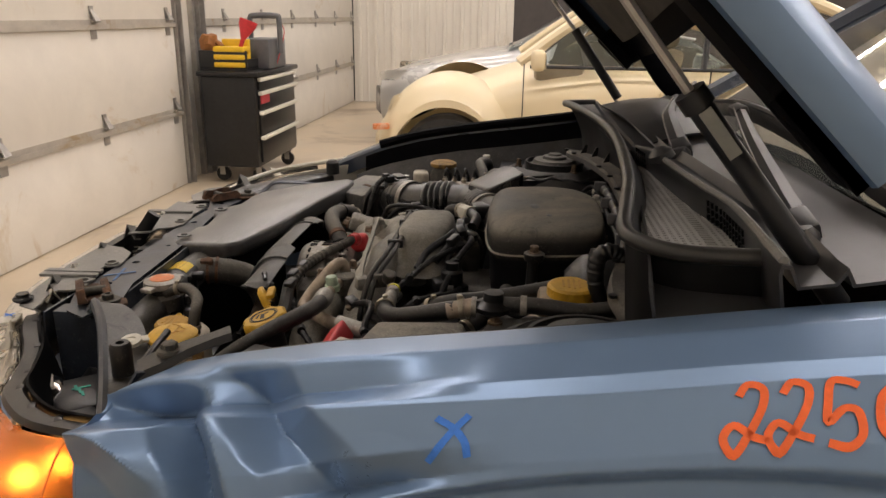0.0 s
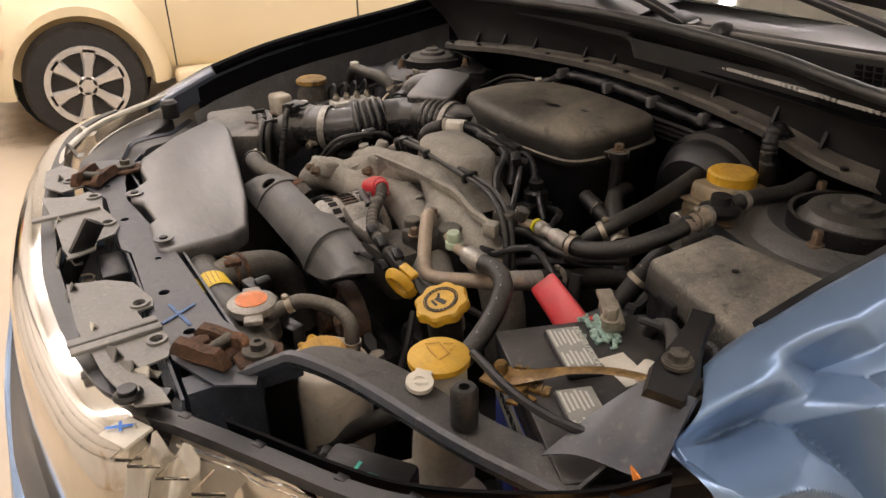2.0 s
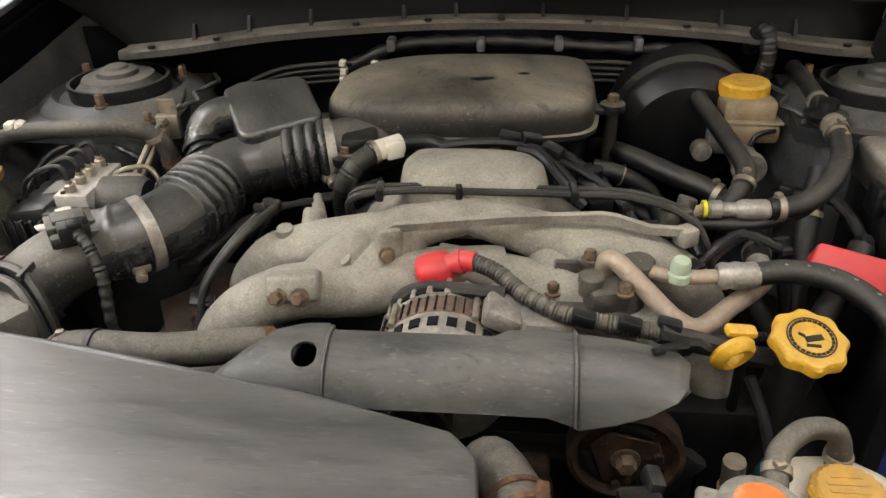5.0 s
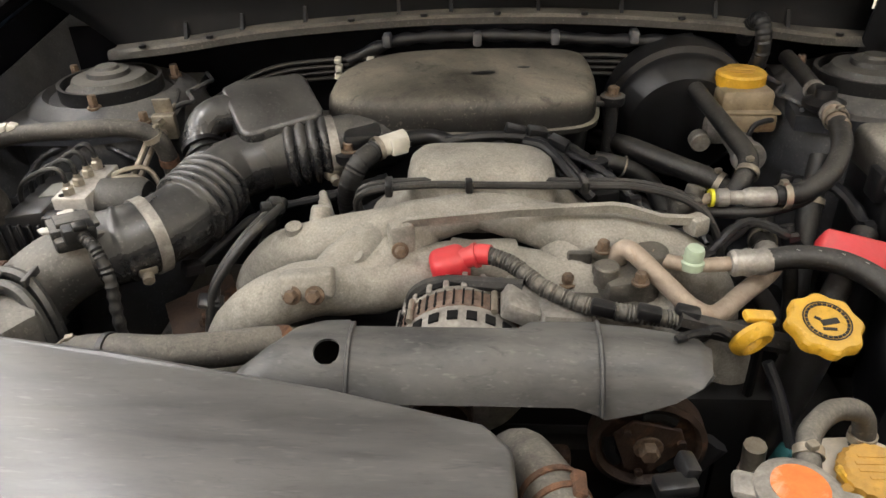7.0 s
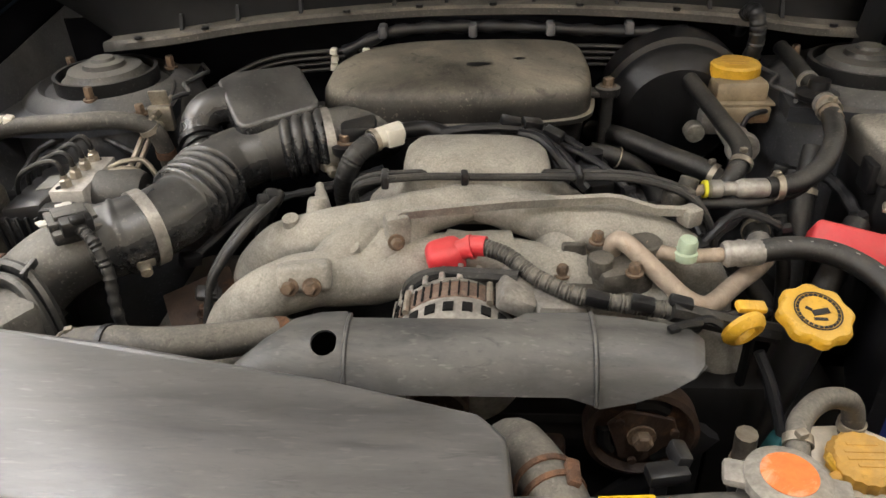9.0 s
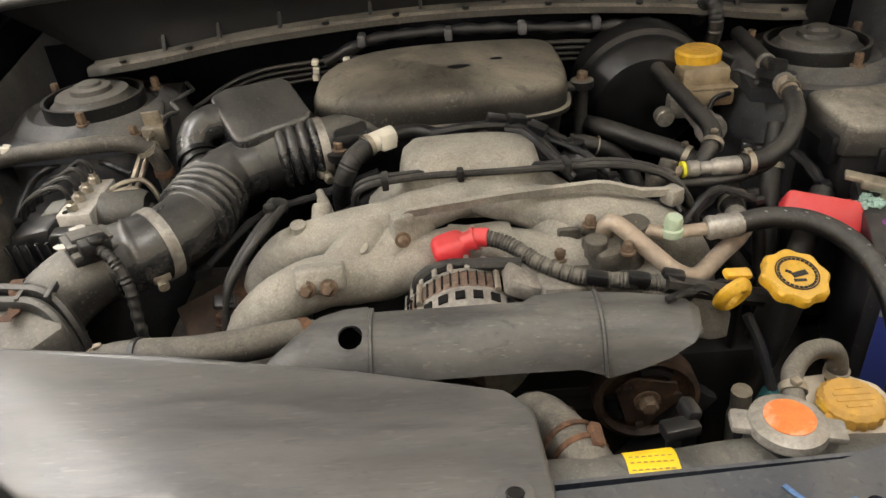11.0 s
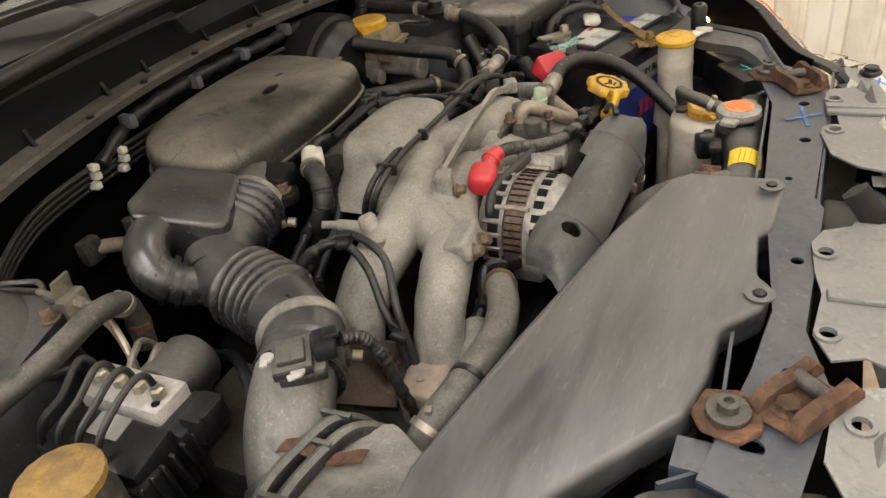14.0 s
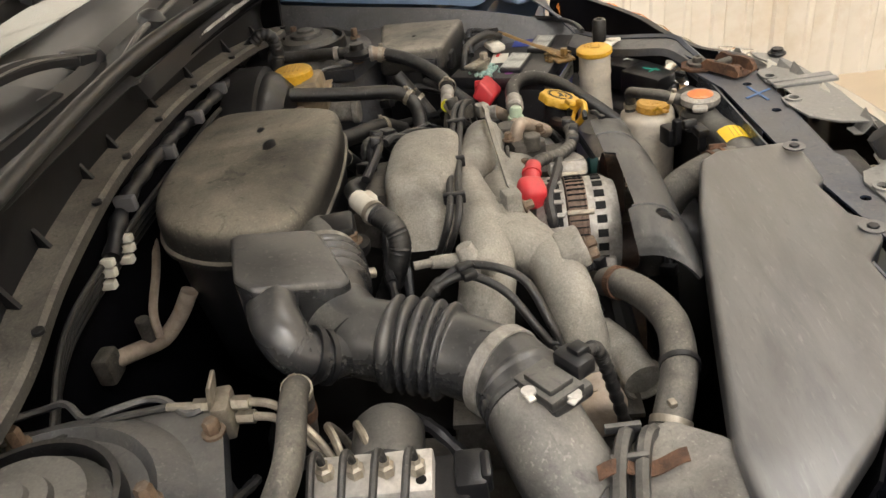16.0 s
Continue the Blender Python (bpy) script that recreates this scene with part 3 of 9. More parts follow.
for x in (-4.55, -3.86):
    for y in (-2.32, -2.03):
        w = part("caster", lathe([(0.03, -0.016), (0.055, -0.012), (0.055, 0.012), (0.03, 0.016)], (x, y, 0.055), (1, 0, 0.0), 18), M_TYRE, cart)
        part("fork", join(span(x - 0.028, x - 0.022, y - 0.02, y + 0.02, 0.05, 0.13), span(x + 0.022, x + 0.028, y - 0.02, y + 0.02, 0.05, 0.13), span(x - 0.03, x + 0.03, y - 0.03, y + 0.03, 0.122, 0.134)), M_GALV, w)

tray = thing("tool_tray", (-4.0, -2.2, 0.835), "low black plastic tray on the tool cart", "tray")
part("tray_body", join(span(-4.5, -3.78, -2.41, -2.05, 0.837, 0.85), span(-3.8, -3.78, -2.41, -2.05, 0.85, 0.98, 0.004), span(-4.5, -4.48, -2.41, -2.05, 0.85, 0.98, 0.004), span(-4.48, -3.8, -2.41, -2.39, 0.85, 0.98, 0.004), span(-4.48, -3.8, -2.07, -2.05, 0.85, 0.92, 0.004)), M_BLACKPLASTIC, tray)
holster = thing("holster_rack", (-3.85, -2.17, 0.85), "bright yellow plastic tool rack with three ribs", "tool rack")
for i in range(3):
    part("rib", span(-3.90, -3.772, -2.30, -2.06, 0.86 + i * 0.055, 0.90 + i * 0.055, 0.012), M_BRIGHTYELLOW, holster)
part("back", span(-3.96, -3.90, -2.28, -2.08, 0.853, 1.06, 0.008), M_BRIGHTYELLOW, holster)
toolbox = thing("tool_caddy", (-4.2, -2.05, 0.85), "dark grey plastic tool caddy with an arched handle", "tool caddy")
part("caddy_body", span(-4.42, -4.02, -2.18, -1.96, 0.836, 1.06, 0.015), M_GREYTOOL, toolbox)
part("handle", tube([(-4.2, -2.16, 1.05), (-4.2, -2.16, 1.2), (-4.2, -2.12, 1.225), (-4.2, -1.96, 1.225), (-4.2, -1.93, 1.19), (-4.2, -1.93, 0.95)], 0.022, 8), M_GREYTOOL, toolbox)
funnel = thing("funnel", (-3.9, -2.06, 0.85), "red plastic funnel leaning against the caddy", "funnel")
part("cone", lathe([(0.012, 0.0), (0.016, 0.12), (0.062, 0.22), (0.066, 0.26), (0.06, 0.26), (0.05, 0.222)], (-3.8, -2.12, 0.95), (-0.1, 0.35, 0.95), 20), M_RED, funnel)
part("spout", tube([(-3.8, -2.12, 0.957), (-3.785, -2.17, 0.86)], 0.011, 8), M_RED, funnel)
glove = thing("leather_glove", (-3.95, -2.38, 0.98), "brown leather work glove on the tray", "glove")
gb = lathe([(0.02, 0), (0.06, 0.02), (0.07, 0.07), (0.05, 0.12), (0.0, 0.13)], (-3.9, -2.38, 0.965), (0.1, 0.1, 1), 14)
for v in gb.verts:
    v.co += noise.noise_vector(v.co * 22) * 0.02
gb = join(gb, tube([(-3.9, -2.36, 1.02), (-3.88, -2.30, 1.03), (-3.87, -2.26, 1.0)], 0.02, 8))
part("palm", gb, M_LEATHER, glove)
cable = alone("air_cable", tube([(-4.25, -1.95, 1.19), (-4.22, -1.9, 1.1), (-4.2, -1.97, 0.85), (-4.25, -1.975, 0.842)], 0.004, 6), M_RED, "thin red cable hanging from the caddy", "cable")
tools = thing("hand_tool", (-4.1, -2.02, 0.84), "steel spanner lying on the tool cart", "spanner")
part("shank", tube([(-4.5, -2.0, 0.843), (-4.3, -1.98, 0.843)], 0.007, 8), M_GALV, tools)
part("jaw", ring((-4.52, -2.0, 0.837), 0.008, 0.018, 0.008), M_GALV, tools)


for on_cart in (cart, tray, holster, toolbox, funnel, glove, cable, tools):
    on_cart.location.x -= 0.27
    on_cart.location.y -= 0.05

# ---- parked cars ----
def wheel(parent, x, y, r, spokes, out, width=0.2):
    """Tyre and alloy rim; out is +1 where the outer face looks to +x."""
    w = part("wheel", lathe([(r * 0.62, -width / 2), (r * 0.93, -width / 2), (r, -width * 0.36), (r, width * 0.36), (r * 0.93, width / 2), (r * 0.66, width / 2)], (x, y, r), (out, 0, 0), 40), M_TYRE, parent, "black rubber tyre")
    cx = x + out * (width / 2 + 0.004)
    part("rim", join(ring((cx - out * 0.03, y, r), r * 0.58, r * 0.68, 0.05, (out, 0, 0), 36), disc((cx - out * 0.02, y, r), r * 0.17, 0.04, (out, 0, 0), 20),
                     *[loft([[Vector((cx + out * o, y + math.cos(a + da) * rr, r + math.sin(a + da) * rr)) for o, da in ((0.0, -wd / rr), (0.02, -wd * 0.7 / rr), (0.02, wd * 0.7 / rr), (0.0, wd / rr))]
                             for rr, wd in ((r * 0.12, 0.022), (r * 0.35, 0.026), (r * 0.63, 0.045))]) for a in (2 * math.pi * k / spokes + 0.3 for k in range(spokes))]), M_ALLOY, w, "silver alloy rim")
    part("hub_back", disc((cx - out * 0.08, y, r), r * 0.6, 0.03, (out, 0, 0), 24), M_DEEP, w)
    return w


def car_shell(sections, n=24):
    """Body loft from (y, half width, floor height, shoulder height, top height) at the middle x."""
    out = []
    for y, cx, hw, z0, z1, p in sections:
        row = []
        for k in range(n):
            a = 2 * math.pi * k / n
            c, s = math.cos(a), math.sin(a)
            e = 2 / p
            row.append(Vector((cx + hw * math.copysign(abs(c) ** e, c), y, (z0 + z1) / 2 + (z1 - z0) / 2 * math.copysign(abs(s) ** e, s))))
        out.append(row)
    return loft(out)


BX = -4.33
beetle = thing("hatchback_car", (BX, 0.7, 0), "cream rounded two-door hatchback parked on the garage floor", "car")
part("body", car_shell([(-1.14, BX, 0.35, 0.30, 0.46, 3), (-1.08, BX, 0.55, 0.22, 0.55, 3), (-0.9, BX, 0.64, 0.2, 0.66, 3), (-0.6, BX, 0.68, 0.2, 0.79, 3), (-0.1, BX, 0.74, 0.2, 0.93, 4), (0.5, BX, 0.80, 0.2, 0.96, 5), (1.5, BX, 0.80, 0.2, 0.96, 5), (2.2, BX, 0.74, 0.22, 0.98, 4), (2.6, BX, 0.6, 0.3, 0.9, 3), (2.75, BX, 0.35, 0.35, 0.7, 3)], 36), M_CREAM, beetle)


def mudguard(y, out, r=0.45):
    """Half-round bulging mudguard with an open arch."""
    bm = bmesh.new()
    rows = []
    xi, xo = BX + out * 0.50, BX + out * 0.87
    for t in steps(-0.12, math.pi + 0.12, 26):
        row = []
        for s in steps(0, 1, 10):
            rad = r * math.sqrt(max(0.0, 1 - (s * 0.78) ** 2.6)) + 0.05
            row.append(bm.verts.new((xi + (xo - xi) * s, y - math.cos(t) * rad, 0.33 + math.sin(t) * rad * 1.12)))
        inner = 0.355
        row.append(bm.verts.new((xo + out * 0.002, y - math.cos(t) * inner, 0.33 + math.sin(t) * inner)))
        row.append(bm.verts.new((xo - out * 0.12, y - math.cos(t) * (inner - 0.005), 0.33 + math.sin(t) * (inner - 0.005))))
        rows.append(row)
    for a, b in zip(rows, rows[1:]):
        for k in range(len(a) - 1):
            bm.faces.new((a[k], a[k + 1], b[k + 1], b[k]))
    bmesh.ops.recalc_face_normals(bm, faces=bm.faces[:])
    return bm


for o in (1, -1):
    for y in (-0.58, 1.93):
        part("fender", mudguard(y, o), M_CREAM, beetle)
        part("wheel_well", disc((BX + o * 0.52, y, 0.33), 0.37, 0.1, (o, 0, 0), 28), M_DEEP, beetle)
        wheel(beetle, BX + o * 0.75, y, 0.315, 6, o)
    part("running_board", span(BX + o * 0.80 - 0.08, BX + o * 0.80 + 0.06, -0.1, 1.45, 0.2, 0.33, 0.03), M_CREAM, beetle)
# roof arch, pillars and glass
arch = [(-0.10, 0.97), (0.18, 1.17), (0.45, 1.36), (0.75, 1.47), (1.05, 1.50), (1.4, 1.47), (1.75, 1.36), (2.05, 1.20), (2.3, 1.0)]
arch_pts = spline([(0, y, z) for y, z in arch], 4)
rows = []
for p in arch_pts:
    hw = 0.78 - 0.26 * max(0, (p.z - 0.95)) / 0.55
    rows.append([Vector((BX - hw, p.y, p.z - 0.03)), Vector((BX - hw * 0.8, p.y, p.z + 0.01)), Vector((BX, p.y, p.z + 0.03)), Vector((BX + hw * 0.8, p.y, p.z + 0.01)), Vector((BX + hw, p.y, p.z - 0.03)),
                 Vector((BX + hw - 0.03, p.y, p.z - 0.07)), Vector((BX, p.y, p.z - 0.01)), Vector((BX - hw + 0.03, p.y, p.z - 0.07))])
cut = [r for r in rows if r[2].y > 0.5 and r[2].y < 1.8]
part("roof", loft(cut), M_CREAM, beetle)
part("windscreen", loft([[Vector((BX + s * 0.74 * w, y, z)) for s, w in ((-1, 1), (-0.5, 1.0), (0.5, 1.0), (1, 1))] for y, z, w in ((-0.02, 0.98, 1.0), (0.26, 1.2, 0.93), (0.53, 1.385, 0.82))], caps=False, closed=False), M_GLASS, beetle, "clear windscreen")
for o in (1, -1):
    part("pillar", tube([(BX + o * 0.75, -0.12, 0.97), (BX + o * 0.69, 0.2, 1.2), (BX + o * 0.61, 0.55, 1.40), (BX + o * 0.57, 1.0, 1.455), (BX + o * 0.6, 1.5, 1.40), (BX + o * 0.66, 1.9, 1.25), (BX + o * 0.72, 2.25, 1.0)], 0.035, 8, 5), M_CREAM, beetle)
    part("window_post", tube([(BX + o * 0.785, 1.02, 0.95), (BX + o * 0.60, 1.08, 1.44)], 0.02, 6), M_BLACKPLASTIC, beetle)
    part("side_window", loft([[Vector((BX + o * (0.765 - 0.37 * (zz - 0.95)), y, zz)) for zz in (0.955, hi)] for y, hi in ((0.02, 1.02), (0.2, 1.18), (0.42, 1.30), (0.7, 1.40), (1.0, 1.43), (1.4, 1.40), (1.7, 1.31), (1.95, 1.15), (2.05, 1.02))], caps=False, closed=False), M_GLASS, beetle, "greenish side glass")
    part("door_line", span(BX + o * 0.797 - 0.004, BX + o * 0.797 + 0.004, -0.09, -0.083, 0.35, 0.96), M_BLACKPLASTIC, beetle)
    part("door_line", span(BX + o * 0.801 - 0.004, BX + o * 0.801 + 0.004, 1.06, 1.067, 0.35, 0.96), M_BLACKPLASTIC, beetle)
    part("window_trim", tube([(BX + o * 0.785, -0.05, 0.945), (BX + o * 0.792, 1.0, 0.945), (BX + o * 0.78, 2.1, 0.945)], 0.012, 6), M_BLACKPLASTIC, beetle)
    mir = part("mirror", block((BX + o * 0.90, 0.0, 0.99), (0.12, 0.09, 0.13), bevel=0.035, seg=3), M_CREAM, beetle)
    part("mirror_glass", block((BX + o * 0.90, 0.046, 0.99), (0.09, 0.006, 0.1), bevel=0.002), M_CHROME, mir)
    part("door_handle", block((BX + o * 0.812, 0.85, 0.80), (0.03, 0.18, 0.035), bevel=0.012), M_CREAM, beetle)
    part("headlight", lathe([(0.0, 0.05), (0.06, 0.04), (0.095, 0.0), (0.09, -0.03)], (BX + o * 0.66, -0.93, 0.66), (o * 0.3, -0.85, 0.35), 22), M_LENS, beetle, "round clear headlight")
    part("side_marker", block((BX + o * 0.85, -1.0, 0.55), (0.03, 0.11, 0.04), (0, 0, o * 22), 0.008), M_ORANGE, beetle, "orange side marker")
    for y in (0.62, 1.35):
        s = part("seat", join(block((BX + o * 0.32, y + 0.25, 0.85), (0.42, 0.14, 0.5), (-12, 0, 0), 0.05, 3), block((BX + o * 0.32, y + 0.3, 1.2), (0.24, 0.09, 0.17), (-8, 0, 0), 0.04, 3)), M_SEAT, beetle)
part("steering_wheel", lathe([(0.17, -0.012), (0.185, 0), (0.17, 0.012), (0.155, 0)], (BX + 0.35, 0.38, 0.98), (0, 1, 0.45), 24), M_BLACKPLASTIC, beetle)
part("dashboard", span(BX - 0.68, BX + 0.68, -0.02, 0.3, 0.72, 0.97, 0.04), M_SEAT, beetle)

SX = -6.75
silver = thing("silver_car", (SX, 0.6, 0), "silver saloon car parked behind the cream hatchback", "car")
part("body", car_shell([(-1.56, SX, 0.55, 0.3, 0.55, 4), (-1.48, SX, 0.78, 0.2, 0.68, 4), (-1.2, SX, 0.86, 0.18, 0.78, 5), (-0.6, SX, 0.88, 0.18, 0.9, 5), (0.1, SX, 0.88, 0.18, 0.98, 6), (2.2, SX, 0.88, 0.18, 1.0, 6), (2.9, SX, 0.8, 0.25, 0.95, 4)], 32), M_SILVER, silver)
part("cabin", car_shell([(-0.25, SX, 0.66, 0.86, 0.95, 4), (0.4, SX, 0.64, 0.86, 1.34, 4), (1.2, SX, 0.62, 0.86, 1.45, 4), (2.0, SX, 0.64, 0.86, 1.36, 4), (2.6, SX, 0.66, 0.86, 0.98, 4)], 28), M_GLASS, silver, "dark greenish glasshouse")
part("roof", car_shell([(0.38, SX, 0.58, 1.31, 1.36, 4), (1.2, SX, 0.58, 1.42, 1.475, 4), (2.0, SX, 0.58, 1.33, 1.38, 4)], 24), M_SILVER, silver)
for o in (1, -1):
    part("headlight", block((SX + o * 0.68, -1.36, 0.67), (0.3, 0.24, 0.1), (0, -8, o * 24), 0.03, 3), M_LENS, silver)
    part("wiper", block((SX + o * 0.3, -0.22, 0.965), (0.5, 0.02, 0.012), (0, 0, o * 6)), M_BLACKPLASTIC, silver)
    part("mirror", block((SX + o * 0.98, 0.15, 1.0), (0.18, 0.09, 0.12), bevel=0.03), M_SILVER, silver)
    part("wheel_arch", disc((SX + o * 0.80, -0.72, 0.34), 0.385, 0.085, (o, 0, 0), 30), M_DEEP, silver)
    wheel(silver, SX + o * 0.80, -0.72, 0.32, 5, o)
    wheel(silver, SX + o * 0.80, 1.95, 0.32, 5, o)
part("bumper_insert", block((SX + 0.55, -1.53, 0.42), (0.34, 0.05, 0.26), (0, 0, 18), 0.02), M_BLACKPLASTIC, silver, "black lower grille")
part("bumper_insert", block((SX - 0.4, -1.56, 0.42), (0.4, 0.05, 0.26), (0, 0, -8), 0.02), M_BLACKPLASTIC, silver, "black lower grille")

# ---- the blue car: body ----
suv = thing("damaged_car", (0, 0, 0), "blue sport utility car with open hood and crushed fender", "car")
EDGE = [(-0.60, 0.86), (-0.47, 0.914), (-0.43, 0.926), (-0.35, 0.947), (-0.25, 0.966), (-0.1, 0.986), (0.0, 1.0), (0.1, 1.016), (0.226, 1.034), (0.6, 1.07), (1.1, 1.08)]


def edge_z(y):
    for (a, za), (b, zb) in zip(EDGE, EDGE[1:]):
        if y <= b:
            return za + (zb - za) * (y - a) / (b - a)
    return EDGE[-1][1]


def smooth(a, b, x):
    t = min(1.0, max(0.0, (x - a) / (b - a)))
    return t * t * (3 - 2 * t)


PROFILE = [(0.648, -0.045), (0.652, -0.008), (0.662, 0.0), (0.70, 0.002), (0.742, -0.009), (0.755, -0.018), (0.770, -0.036), (0.786, -0.056), (0.80, -0.085), (0.815, -0.115),
           (0.838, -0.148), (0.868, -0.178), (0.884, -0.21), (0.890, -0.26), (0.893, -0.34), (0.89, -0.44)]


def facet(u, v):
    """Flat facets with sharp creases between them, like crushed sheet metal."""
    iu, iv = math.floor(u), math.floor(v)
    fu, fv = u - iu, v - iv

    def val(a, b):
        return math.sin((iu + a) * 12.9898 + (iv + b) * 78.233) * 43758.5453 % 1.0 * 2 - 1
    if fu > fv:
        return val(0, 0) * (1 - fu) + val(1, 0) * (fu - fv) + val(1, 1) * fv
    return val(0, 0) * (1 - fv) + val(0, 1) * (fv - fu) + val(1, 1) * fu


def fold(p, line, width):
    """A crease along a line in the (y, a) net: 1 on it, 0 away from it, fading towards its ends."""
    best, at = 9.0, 0.0
    for i, ((ay, as_), (by, bs)) in enumerate(zip(line, line[1:])):
        dy, ds = by - ay, bs - as_
        t = max(0.0, min(1.0, ((p[0] - ay) * dy + (p[1] - as_) * ds) / (dy * dy + ds * ds)))
        d = math.hypot(p[0] - ay - dy * t, p[1] - as_ - ds * t)
        if d < best:
            best, at = d, (i + t) / (len(line) - 1)
    return max(0.0, 1 - best / width) ** 1.15 * math.sin(math.pi * (0.08 + 0.84 * at)) ** 0.7


# creases of the crushed front: a line of (y, a), depth and half width
FOLDS = [([(-0.49, 0.106), (-0.40, 0.110), (-0.30, 0.111), (-0.20, 0.109), (-0.12, 0.106)], -0.021, 0.024), ([(-0.45, 0.096), (-0.37, 0.118), (-0.345, 0.17), (-0.31, 0.26)], -0.038, 0.027),
         ([(-0.48, 0.115), (-0.42, 0.150), (-0.37, 0.200)], 0.024, 0.034), ([(-0.35, 0.115), (-0.315, 0.17), (-0.285, 0.24)], 0.014, 0.042),
         ([(-0.35, 0.078), (-0.30, 0.110), (-0.27, 0.16), (-0.215, 0.215)], -0.028, 0.034), ([(-0.26, 0.212), (-0.16, 0.204), (-0.04, 0.196)], -0.024, 0.022),
         ([(-0.19, 0.214), (-0.15, 0.26), (-0.13, 0.32)], 0.014, 0.05)]


def fender_point(y, s, side=1, crash=True):
    """A point of the left fender: y along the car, s across from the hood gap (0) to the sill (1)."""
    if crash:
        cut = 0.205 * smooth(-0.30, -0.455, y)
        s = cut + (1 - cut) * s
    k = s * (len(PROFILE) - 1)
    i = min(int(k), len(PROFILE) - 2)
    f = k - i
    x = PROFILE[i][0] + (PROFILE[i + 1][0] - PROFILE[i][0]) * f
    dz = PROFILE[i][1] + (PROFILE[i + 1][1] - PROFILE[i][1]) * f
    front = smooth(-0.25, -0.75, y)
    x -= 0.12 * front * smooth(0.25, 0.7, s)
    z = edge_z(y) + dz
    lowest = 0.40
    r = 0.41
    if abs(y) < r and s > 0.80:
        arch = 0.36 + math.sqrt(r * r - y * y)
        z = max(z, arch)
    z = max(z, lowest)
    if crash:
        tuck = 0.030 * smooth(0.0, 0.018, s * 0.42 - 0.203 - 0.35 * y * y) * smooth(0.42, 0.30, abs(y - 0.02))
        x -= tuck
        z -= tuck * 0.3
        w = smooth(-0.06, -0.22, y) * smooth(0.17, 0.225, s)
        a = s * 0.42
        out = 0.003 * facet(y * 11 + 0.35, a * 11 - y * 4)
        for line, depth, wide in FOLDS:
            out += depth * fold((y, a), line, wide)
        x += out * w
        z += out * 0.7 * w
    return Vector((side * x, y, z))


LONG, CROSS = steps(-0.455, -0.03, 150) + steps(0.0, 0.72, 24), steps(0, 0.15, 60) + steps(0.153, 0.62, 130) + steps(0.65, 1, 14)
skin = sheet(lambda u, v: fender_point(u, v), LONG, CROSS)
part("fender", join(skin, sheet(lambda u, v: fender_point(u, v) - Vector((0.002, 0, 0.002)), LONG, CROSS)), M_BLUE, suv, "crumpled blue steel fender", 40)
# far fender, its shade painted in with the darker blue
part("fender", sheet(lambda u, v: fender_point(u, v, -1, False) + Vector((-0.02, 0, 0)), steps(-0.60, 0.72, 50), steps(0, 1, 30), 0.0012), M_SHADEDBLUE, suv, "blue steel fender with shade in its colour")
# torn flap at the crushed fender's front
part("torn_flap", sheet(lambda u, v: fender_point(-0.453, 0.02 + 0.42 * v) + Vector((-0.020 * u - 0.010 * math.sin(v * 9) * u, 0.012 * u - 0.02 * u * math.sin(v * 5), -0.012 * u + 0.006 * math.sin(v * 14) * u)), steps(0, 1, 8), steps(0, 1, 20), 0.0012), M_BLUE, suv, "torn blue sheet metal", 40)
part("edge_trim", tube([(0.650, y, edge_z(y) - 0.012) for y in (-0.32, -0.25, -0.2, 0.0, 0.2)], 0.007, 6), M_CLEANRUBBER, suv, "black rubber edge trim")
# black strip is its own colour; the flange's black stands in for shade
part("edge_trim", join(tube([(-0.672, y, edge_z(y) + 0.002) for y in (-0.46, -0.35, -0.2, 0.0, 0.22)], 0.012, 8), sheet(lambda u, v: Vector((-0.668 + 0.06 * v * v, u, edge_z(u) - 0.015 - 0.16 * v)), steps(-0.50, 0.2, 14), steps(0, 1, 5), 0.002)), M_FIREWALL, suv, "edge strip and fender flange, flange black for shade")
for o in (1, -1):
    part("door", sheet(lambda u, v: Vector((o * (0.89 - 0.10 * (1 - v) ** 2 - (0 if o > 0 else -0.02)), u, 0.30 + 0.75 * (1 - v))), steps(0.73, 1.9, 8), steps(0, 1, 10), 0.004), M_BLUE if o > 0 else M_SHADEDBLUE, suv)

# wheels under the fenders
for o in (1, -1):
    w = wheel(suv, o * 0.765, 0.0, 0.335, 5, o, 0.21)

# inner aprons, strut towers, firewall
# unseen black tray, added to block light from the garage floor
part("bay_light_block", span(-0.62, 0.62, -0.66, 0.12, 0.22, 0.24), M_DEEP, suv)
# unseen black sheet, added so the bright floor stays out of the gaps
part("front_light_block", span(-0.80, 0.70, -0.84, -0.655, 0.50, 0.515), M_DEEP, suv)
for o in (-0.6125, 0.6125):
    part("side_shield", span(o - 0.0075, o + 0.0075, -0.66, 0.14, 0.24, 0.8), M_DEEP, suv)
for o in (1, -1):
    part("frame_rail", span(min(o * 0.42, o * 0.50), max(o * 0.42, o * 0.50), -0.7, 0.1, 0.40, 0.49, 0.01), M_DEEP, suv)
for o in (1, -1):
    part("apron", sheet(lambda u, v: Vector((o * (0.648 - 0.07 * v - 0.02 * math.sin(v * 3.1)), u, (edge_z(u) - 0.055) * (1 - v) + 0.60 * v)), steps(-0.52, 0.22, 16), steps(0, 1, 8), 0.003), M_BAYPAINT, suv, "grimy slate-painted inner apron")


